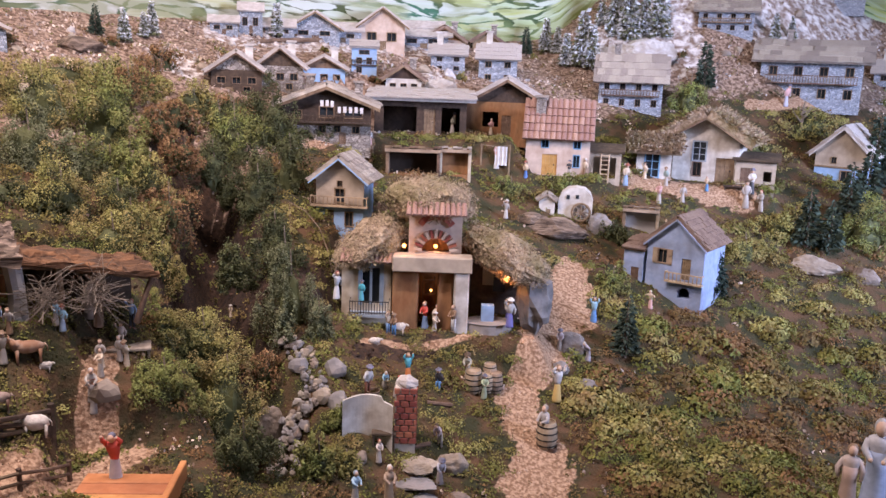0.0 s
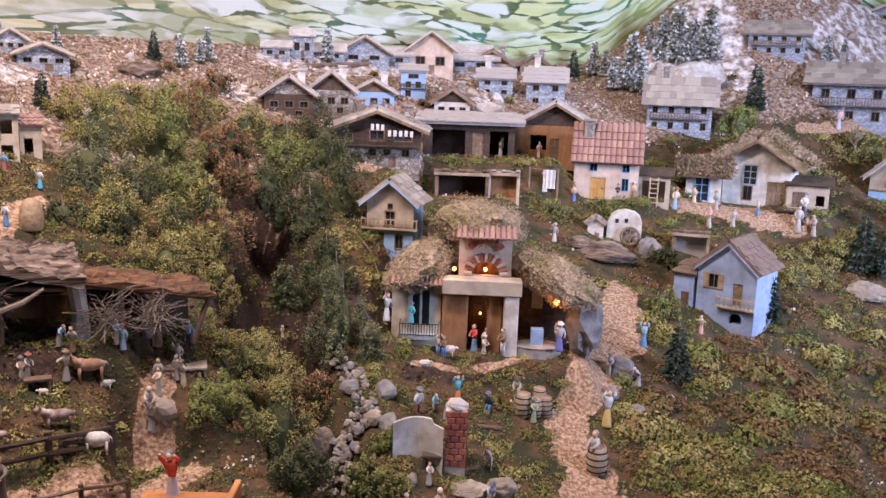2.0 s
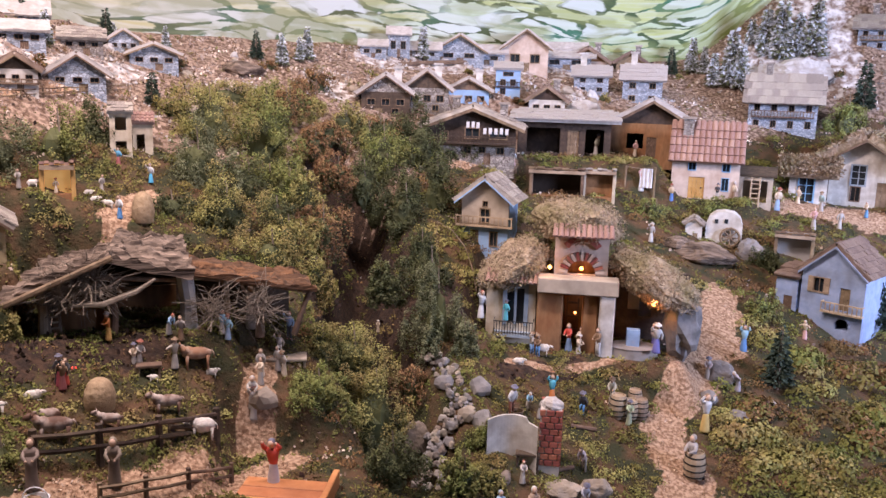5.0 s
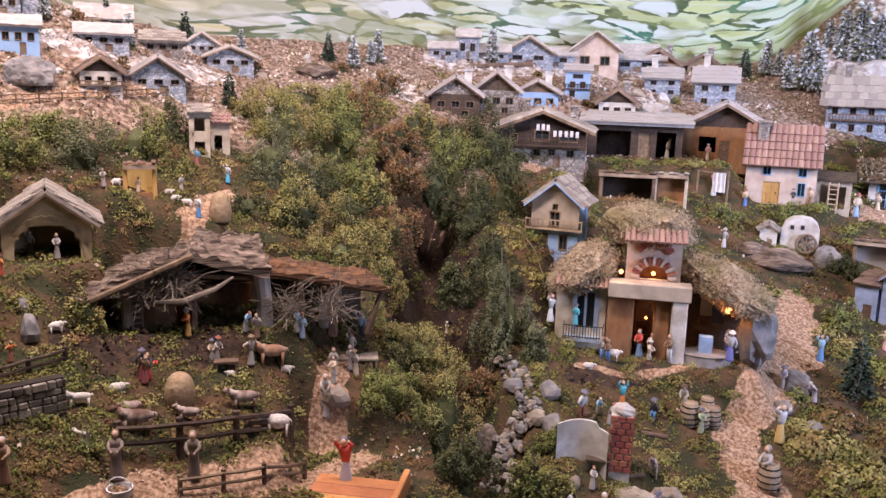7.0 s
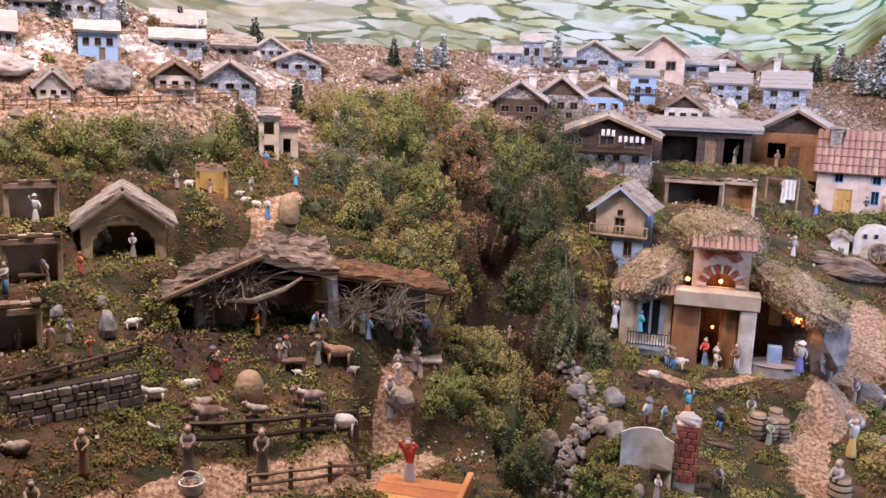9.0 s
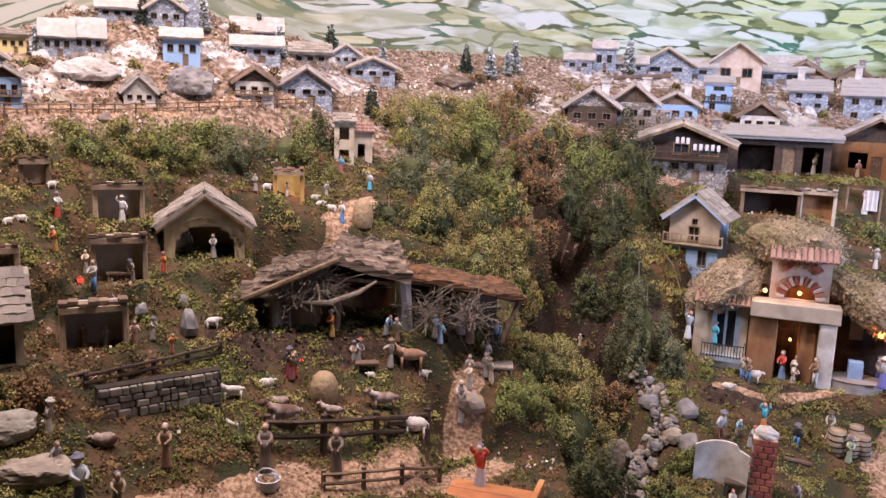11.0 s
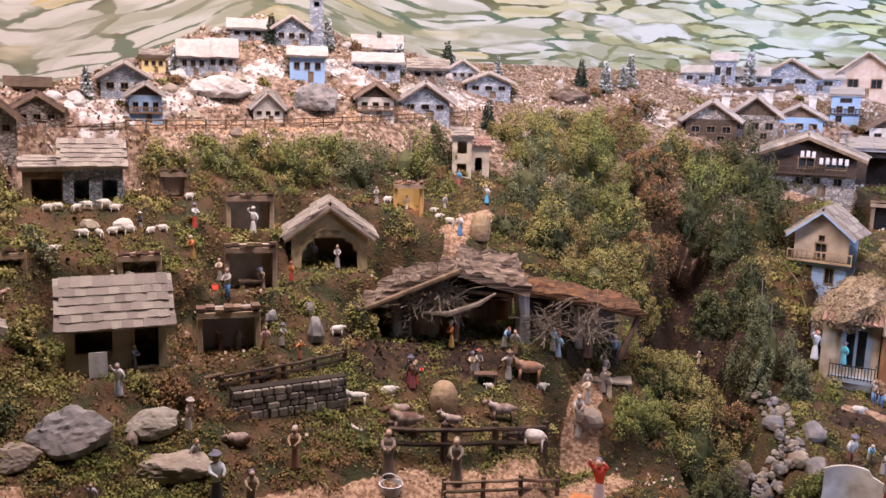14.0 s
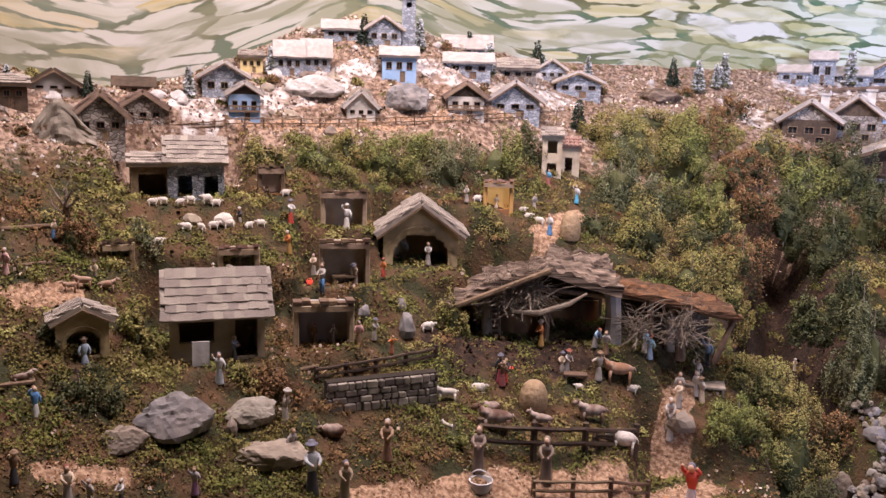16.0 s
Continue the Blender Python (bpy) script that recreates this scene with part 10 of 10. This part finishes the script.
rock(0.061, 2.009, 0.614, 0.011, 0.007, 0.009, 247, 'weathered flat stone of the dry stream', 'wallstone', 'stream_stone', sharp=0.7)
rock(0.066, 1.997, 0.614, 0.006, 0.004, 0.005, 166, 'weathered flat stone of the dry stream', 'palerock', 'stream_stone', sharp=0.7)
rock(0.033, 2.031, 0.593, 0.016, 0.011, 0.013, 289, 'weathered flat stone of the dry stream', 'stone', 'stream_stone', sharp=0.7)
rock(0.089, 1.964, 0.628, 0.014, 0.010, 0.012, 175, 'weathered flat stone of the dry stream', 'wallstone', 'stream_stone', sharp=0.7)
rock(0.067, 1.984, 0.600, 0.011, 0.008, 0.009, 248, 'weathered flat stone of the dry stream', 'palerock', 'stream_stone', sharp=0.7)
rock(0.048, 2.006, 0.591, 0.008, 0.005, 0.007, 138, 'weathered flat stone of the dry stream', 'wallstone', 'stream_stone', sharp=0.7)
rock(0.064, 1.984, 0.597, 0.015, 0.010, 0.012, 154, 'weathered flat stone of the dry stream', 'wallstone', 'stream_stone', sharp=0.7)
rock(0.030, 2.018, 0.581, 0.013, 0.008, 0.010, 288, 'weathered flat stone of the dry stream', 'stone', 'stream_stone', sharp=0.7)
rock(0.045, 2.005, 0.584, 0.007, 0.005, 0.006, 104, 'weathered flat stone of the dry stream', 'stone', 'stream_stone', sharp=0.7)
rock(0.042, 2.016, 0.582, 0.007, 0.005, 0.006, 34, 'weathered flat stone of the dry stream', 'stone', 'stream_stone', sharp=0.7)
rock(0.040, 2.017, 0.586, 0.015, 0.010, 0.012, 267, 'weathered flat stone of the dry stream', 'stone', 'stream_stone', sharp=0.7)
rock(0.035, 2.016, 0.575, 0.013, 0.008, 0.010, 44, 'weathered flat stone of the dry stream', 'palerock', 'stream_stone', sharp=0.7)
rock(0.070, 1.961, 0.597, 0.014, 0.009, 0.011, 264, 'weathered flat stone of the dry stream', 'palerock', 'stream_stone', sharp=0.7)
rock(0.074, 1.883, 0.623, 0.011, 0.007, 0.009, 227, 'weathered flat stone of the dry stream', 'stone', 'stream_stone', sharp=0.7)
rock(0.028, 2.016, 0.568, 0.010, 0.007, 0.008, 342, 'weathered flat stone of the dry stream', 'stone', 'stream_stone', sharp=0.7)
rock(0.022, 2.016, 0.561, 0.007, 0.005, 0.006, 265, 'weathered flat stone of the dry stream', 'wallstone', 'stream_stone', sharp=0.7)
rock(0.058, 1.855, 0.624, 0.010, 0.007, 0.008, 305, 'weathered flat stone of the dry stream', 'stone', 'stream_stone', sharp=0.7)
rock(0.030, 2.003, 0.561, 0.006, 0.004, 0.005, 82, 'weathered flat stone of the dry stream', 'palerock', 'stream_stone', sharp=0.7)
rock(0.021, 1.843, 0.629, 0.010, 0.007, 0.008, 106, 'weathered flat stone of the dry stream', 'wallstone', 'stream_stone', sharp=0.7)
rock(0.008, 2.027, 0.549, 0.016, 0.011, 0.013, 272, 'weathered flat stone of the dry stream', 'wallstone', 'stream_stone', sharp=0.7)
rock(0.059, 1.865, 0.623, 0.012, 0.008, 0.010, 71, 'weathered flat stone of the dry stream', 'palerock', 'stream_stone', sharp=0.7)
rock(0.025, 1.842, 0.628, 0.007, 0.005, 0.006, 31, 'weathered flat stone of the dry stream', 'stone', 'stream_stone', sharp=0.7)
rock(0.033, 1.860, 0.623, 0.015, 0.010, 0.012, 36, 'weathered flat stone of the dry stream', 'wallstone', 'stream_stone', sharp=0.7)
# stones and withered shrubs of the bare upper ground
rng = random.Random(44)
made = 0
while made < 150:
    a = rng.uniform(-0.95, 0.62)
    r = rng.uniform(2.3, wall_radius(a) - 0.15)
    x, y = STAND[0] + r * math.sin(a), STAND[1] + r * math.cos(a)
    if scree(x, y) < 0.8 or cover(x, y, GRAVEL_SPOTS) > 0.2 or float(ground(x, y)) < 1.36:
        continue
    made += 1
    z, q = float(ground(x, y)), rng.uniform(0.5, 1.25) * (0.4 + 0.16 * r)
    if made % 3 == 0:
        bush(x, y, z - 0.005, 0.040 * q, 0.034 * q, 0.034 * q, rng.choice(("leafbrown", "leafbrown", "leafolive")), "small withered shrub on the bare upper ground", 520, 0.011, lobes=5, name="shrub", group="withered shrubs")
    else:
        rock(x, y, z - 0.004, 0.030 * q, 0.024 * q, 0.022 * q, rng.uniform(0, 360), "pale snow-dusted stone on the bare ground" if made % 2 else "brown stone on the bare upper ground", "snow" if made % 2 else "stone", "rock", sharp=0.6)
# fences, hives, barrels and tools
fence([(-0.706, 1.517, 0.829), (-0.611, 1.585, 0.813), (-0.520, 1.664, 0.799), (-0.432, 1.790, 0.767)], 0.077, 'dark wooden rail fence of the meadow', post=0.009, material='darkwood')
fence([(-0.586, 1.504, 0.760), (-0.517, 1.553, 0.752), (-0.451, 1.612, 0.740), (-0.391, 1.735, 0.694)], 0.049, 'low wooden rail fence by the yard', post=0.006)
fence([(-1.665, 2.016, 1.438), (-1.615, 2.036, 1.440), (-1.582, 2.081, 1.440), (-1.548, 2.127, 1.440), (-1.513, 2.173, 1.441), (-1.471, 2.212, 1.442), (-1.433, 2.259, 1.442), (-1.390, 2.298, 1.445), (-1.350, 2.346, 1.447), (-1.305, 2.386, 1.450), (-1.259, 2.426, 1.452), (-1.217, 2.476, 1.455), (-1.169, 2.517, 1.458), (-1.128, 2.566, 1.461), (-1.089, 2.625, 1.465), (-1.046, 2.675, 1.469), (-1.007, 2.745, 1.472), (-0.970, 2.826, 1.475), (-0.930, 2.908, 1.479)], 0.033, 'thin rail fence along the terrace path', post=0.003, rails=(0.9, 0.5), material='wood')
fence([(-1.026, 1.412, 0.962), (-0.989, 1.470, 0.961), (-0.949, 1.529, 0.961), (-0.910, 1.598, 0.960), (-0.865, 1.660, 0.963)], 0.038, 'dark board fence above the stone wall', post=0.006, material='darkwood')
fence([(-1.780, 1.914, 1.420), (-1.757, 1.934, 1.423), (-1.735, 1.954, 1.426), (-1.712, 1.974, 1.429), (-1.688, 1.995, 1.432), (-1.665, 2.015, 1.435)], 0.032, 'short fence on the snowy path', post=0.003)
fence([(-0.505, 1.699, 0.808), (-0.436, 1.774, 0.783)], 0.039, 'dark wooden fence at the edge of the yard', post=0.009, material='darkwood')
skep(-0.646, 1.699, 0.873, 0.068, 0.031, 'tall woven straw hive in the meadow')
skep(-0.727, 2.324, 1.155, 0.083, 0.029, 'woven straw hive above the stable')
barrel(0.557, 2.189, 0.671, 0.0, 0.065, 'purple-grey wooden barrel on the model slope')
barrel(0.594, 2.191, 0.669, 0.0, 0.053, 'small wooden barrel on the model slope')
barrel(0.621, 2.195, 0.667, 0.0, 0.056, 'small wooden barrel on the model slope')
barrel(0.721, 2.028, 0.572, 0.0, 0.074, 'dark hooped barrel at the well')
barrel(0.614, 2.232, 0.682, 0.0, 0.054, 'wooden barrel behind the others')
work_table(0.277, 1.945, 0.624, -10.5, 0.060, 0.030, 0.047, 'dark iron-grey anvil table', 'darkwood')
work_table(-0.581, 1.820, 0.895, 14.9, 0.054, 0.027, 0.032, 'small wooden table with a pan', 'wood')
work_table(-1.128, 1.724, 1.093, 30.6, 0.059, 0.030, 0.027, 'wooden work bench of the smithy', 'wood')
work_table(-0.322, 2.008, 0.863, 6.5, 0.123, 0.061, 0.019, 'long grey stone bench', 'stone')
work_table(1.971, 3.364, 1.047, -31.3, 0.097, 0.048, 0.034, 'dark table in the yard', 'darkwood')
work_table(-1.362, 0.969, 1.036, 51.9, 0.076, 0.038, 0.011, 'wooden board on trestles', 'wood')
ladder(-0.795, 1.873, 0.971, 30.3, 0.077, 0.022, 'pale wooden ladder leaning in the stable')
ladder(1.375, 3.374, 1.096, -23.3, 0.117, 0.033, 'pale wooden ladder leaning at the shed')
bare_tree(-0.389, 3.513, 1.478, 0.129, 'small bare tree in the snow')
bare_tree(2.632, 3.944, 1.276, 0.170, 'small bare bush before the stone house', 5)
bare_tree(-1.576, 1.316, 1.237, 0.131, 'thin bare tree on the terrace', 8)
# small props
fishing_rod(0.205, 2.611, 0.880, -6.4, 0.00174, 'thin bent fishing rod with a hanging line')
hanging_cloth(-1.207, 1.276, 1.016, 40.5, 0.033, 0.049, 'white cloth hung before the hut window')
hanging_cloth(0.208, 3.250, 1.383, -5.5, 0.011, 0.022, 'small white cloth hung over the chalet balcony')
hanging_cloth(0.227, 3.248, 1.384, -5.5, 0.011, 0.022, 'small white cloth hung over the chalet balcony')
hanging_cloth(0.245, 3.246, 1.382, -5.5, 0.011, 0.022, 'small white cloth hung over the chalet balcony')
hanging_cloth(0.271, 3.243, 1.361, -5.5, 0.011, 0.022, 'small white cloth hung over the chalet balcony')
hanging_cloth(0.291, 3.241, 1.362, -5.5, 0.011, 0.022, 'small white cloth hung over the chalet balcony')
hanging_cloth(0.312, 3.239, 1.361, -5.5, 0.011, 0.022, 'small white cloth hung over the chalet balcony')
hanging_cloth(0.332, 3.236, 1.362, -5.5, 0.011, 0.022, 'small white cloth hung over the chalet balcony')
hanging_cloth(0.352, 3.233, 1.360, -5.5, 0.011, 0.022, 'small white cloth hung over the chalet balcony')
basket(-0.678, 1.447, 0.785, 0.0226, 'cloth', 'white wicker basket on the strewn path')
basket(0.269, 2.100, 0.706, 0.0175, 'wood', 'small brown tub beside the worker')
basket(0.731, 2.014, 0.565, 0.0148, 'wood', 'dark pail beside the well')
basket(-1.211, 1.703, 1.095, 0.0074, 'ember', 'red pail glowing by the smithy')
ember_fire(-0.564, 1.861, 0.898, 0.0126, 'small red glowing fire of logs')
ember_fire(-0.719, 1.765, 0.934, 0.0129, 'small red glowing fire of logs')
log((0.414, 2.114, 0.677), (0.483, 2.118, 0.665), 0.0060, 'pale planks lying on the moss')
log((0.400, 1.989, 0.619), (0.331, 1.962, 0.621), 0.0057, 'long baker shovel of pale wood')
log((-1.637, 1.207, 1.258), (-1.594, 1.311, 1.256), 0.0046, 'dark plank along the terrace')
log((-1.564, 1.138, 1.199), (-1.520, 1.220, 1.198), 0.0043, 'dark plank along the terrace')
log((-1.144, 1.260, 0.987), (-1.043, 1.441, 0.989), 0.0043, 'mossy log above the meadow')
log((-0.054, 4.130, 1.622), (0.337, 4.430, 1.647), 0.0102, 'long brown ridge beam of a roof')


# ---- moss, straw chips and small growth over the ground ----
def scatter(name, n, material, label, size, want, seed, aspect=0.6, spread=0.7, clump=6, lift=0.0):
    """Small growth strewn over the slope; want(gravel, earth, snow, patch) says where."""
    rng = np.random.default_rng(seed)
    a = rng.uniform(-1.1, 0.92, n)
    wr = np.array([wall_radius(q) - 0.06 for q in a])
    r = 1.15 * (wr / 1.15) ** (rng.uniform(0, 1, n) ** 0.9)
    x, y = STAND[0] + r * np.sin(a), STAND[1] + r * np.cos(a)
    patch = np.array([noise.fractal(Vector((p * 3.1, q * 3.1, 3.0)), 1.0, 2.0, 3) for p, q in zip(x, y)])
    k = want(cover(x, y, GRAVEL_SPOTS), cover(x, y, EARTH_SPOTS), cover(x, y, SNOW_SPOTS), patch, scree(x, y)) > rng.uniform(0, 1, n)
    x, y, r = x[k], y[k], r[k]
    x, y, r = (np.repeat(q, clump) for q in (x, y, r))
    s = size * (0.5 + 0.22 * r)
    x = x + rng.normal(0, 1, len(x)) * s * 0.7
    y = y + rng.normal(0, 1, len(x)) * s * 0.7
    rough = np.array([noise.fractal(Vector((p * 9, q * 9, 0)), 1.0, 2.0, 5) for p, q in zip(x, y)])
    gr = cover(x, y, GRAVEL_SPOTS)
    flat = np.clip(cover(x, y, [(c[0], c[1], 0.9 * min(c[3], c[4])) for c in TERRACES]), 0, 1)
    z = ground(x, y) + rough * 0.022 * (1 - 0.75 * gr) * (1 - 0.7 * flat) + lift
    ob = quads_object(name, np.stack([x, y, z], 1), np.tile((0, 0, 1.0), (len(x), 1)), s, M[material], None, "", aspect, seed, spread, along=np.tile((0, -0.25, 1.0), (len(x), 1)) if spread > 1.5 else None)
    tagged(ob, label, "ground cover", kind="stuff")


def moss_cushions():
    """Rounded cushions of moss all over the slope, each a small dome of leaflets, kept clear of the figures."""
    rng = np.random.default_rng(77)
    stood = np.array([(o.matrix_basis.translation.x, o.matrix_basis.translation.y) for o in bpy.data.objects if o.parent is None and o.name.split(".")[0] in ("figurine", "sheep", "cow", "dog", "donkey", "barrel", "basket", "straw_hive", "table", "stream_stone")])
    n = 5600
    a = rng.uniform(-1.1, 0.92, n)
    wr = np.array([wall_radius(q) - 0.1 for q in a])
    r = 1.08 * (wr / 1.08) ** (rng.uniform(0, 1, n) ** 1.0)
    x, y = STAND[0] + r * np.sin(a), STAND[1] + r * np.cos(a)
    bank = np.clip((x - 0.78) / 0.12, 0, 1) * np.clip((2.75 - y) / 0.15, 0, 1)
    rad = rng.uniform(0.010, 0.027, n) * (0.35 + 0.42 * r) * (1 + 1.2 * bank * rng.uniform(0.2, 1, n))
    open_ground = (cover(x, y, GRAVEL_SPOTS) < 0.25) & (cover(x, y, SNOW_SPOTS) < 0.3) & (scree(x, y) < 0.35)
    clear = np.array([np.min(np.hypot(stood[:, 0] - p, stood[:, 1] - q)) for p, q in zip(x, y)]) > 0.6 * rad + 0.012
    k = open_ground & clear
    x, y, rad, bank = x[k], y[k], rad[k], bank[k]
    patch = np.array([noise.fractal(Vector((p * 3.1, q * 3.1, 3.0)), 1.0, 2.0, 3) for p, q in zip(x, y)]) + rng.normal(0, 0.16, len(x))
    z = ground(x, y)
    for name, material, label, pick in (("moss_cushions", "moss", "rounded cushions of green moss over the model slope", (patch > -0.14) & (patch < 0.30)), ("pale_moss_cushions", "leafolive", "rounded cushions of pale olive moss over the model slope", patch >= 0.30), ("dry_moss_cushions", "mossbrown", "rounded cushions of dry brown moss over the model slope", patch <= -0.14)):
        cx, cy, cz, cr = x[pick], y[pick], z[pick], rad[pick]
        m = np.clip((cr / 0.012) ** 1.2 * 60, 60, 460).astype(int)
        j = np.repeat(np.arange(len(cx)), m)
        d = rng.normal(size=(len(j), 3))
        d /= np.linalg.norm(d, axis=1)[:, None]
        d[:, 2] = np.abs(d[:, 2])
        th = np.arctan2(d[:, 1], d[:, 0])
        f = rng.uniform(0.86, 1.08, len(j)) * (1 + 0.20 * np.sin(3 * th + j) + 0.14 * np.sin(7 * th + 2 * j))
        c = np.stack([cx[j] + cr[j] * f * d[:, 0], cy[j] + cr[j] * f * d[:, 1], cz[j] - 0.004 + 0.50 * cr[j] * f * d[:, 2]], 1)
        ob = quads_object(name, c, d, 0.0022 + 0.13 * cr[j], M[material], None, "", 0.7, 31, 0.7, along=d)
        tagged(ob, label, "ground cover", kind="stuff")


moss_cushions()
scatter("moss", 90000, "moss", "green moss tufts over the model slope", 0.0062, lambda g, e, s, p, f: (1 - g) * (1 - 0.8 * e) * (1 - s) * (1 - 0.8 * f) * np.clip(0.68 + p, 0.15, 1), 21, clump=8, aspect=0.8, spread=1.6)
scatter("dry_moss", 24000, "mossbrown", "dry brown moss tufts over the model slope", 0.0062, lambda g, e, s, p, f: (1 - 0.9 * g) * (1 - 0.5 * s) * np.clip(0.42 - p, 0.05, 1), 22, clump=7, aspect=0.8, spread=1.6)
scatter("gravel_chips", 30000, "gravel", "pale wood chips and gravel strewn on the paths", 0.0048, lambda g, e, s, p, f: np.clip(g * 1.3, 0, 1), 23, aspect=0.9, spread=1.4, clump=4)
scatter("snow_crumbs", 26000, "snow", "white snow flock on the high ground", 0.009, lambda g, e, s, p, f: np.clip(s + 0.5 * f * (p > 0.05), 0, 1), 24, aspect=0.9, spread=1.4, clump=3)
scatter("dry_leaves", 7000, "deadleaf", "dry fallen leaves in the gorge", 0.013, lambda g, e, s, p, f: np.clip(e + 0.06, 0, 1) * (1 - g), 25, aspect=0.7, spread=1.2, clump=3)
scatter("rubble", 46000, "rubble", "brown rubble and scree between the snow patches", 0.0085, lambda g, e, s, p, f: np.clip(f * 0.75 + 0.3 * s + 0.10 * (p < -0.12) * (1 - g), 0, 1) * (1 - 0.6 * s) * (1 - e), 26, aspect=0.9, spread=1.5, clump=4)
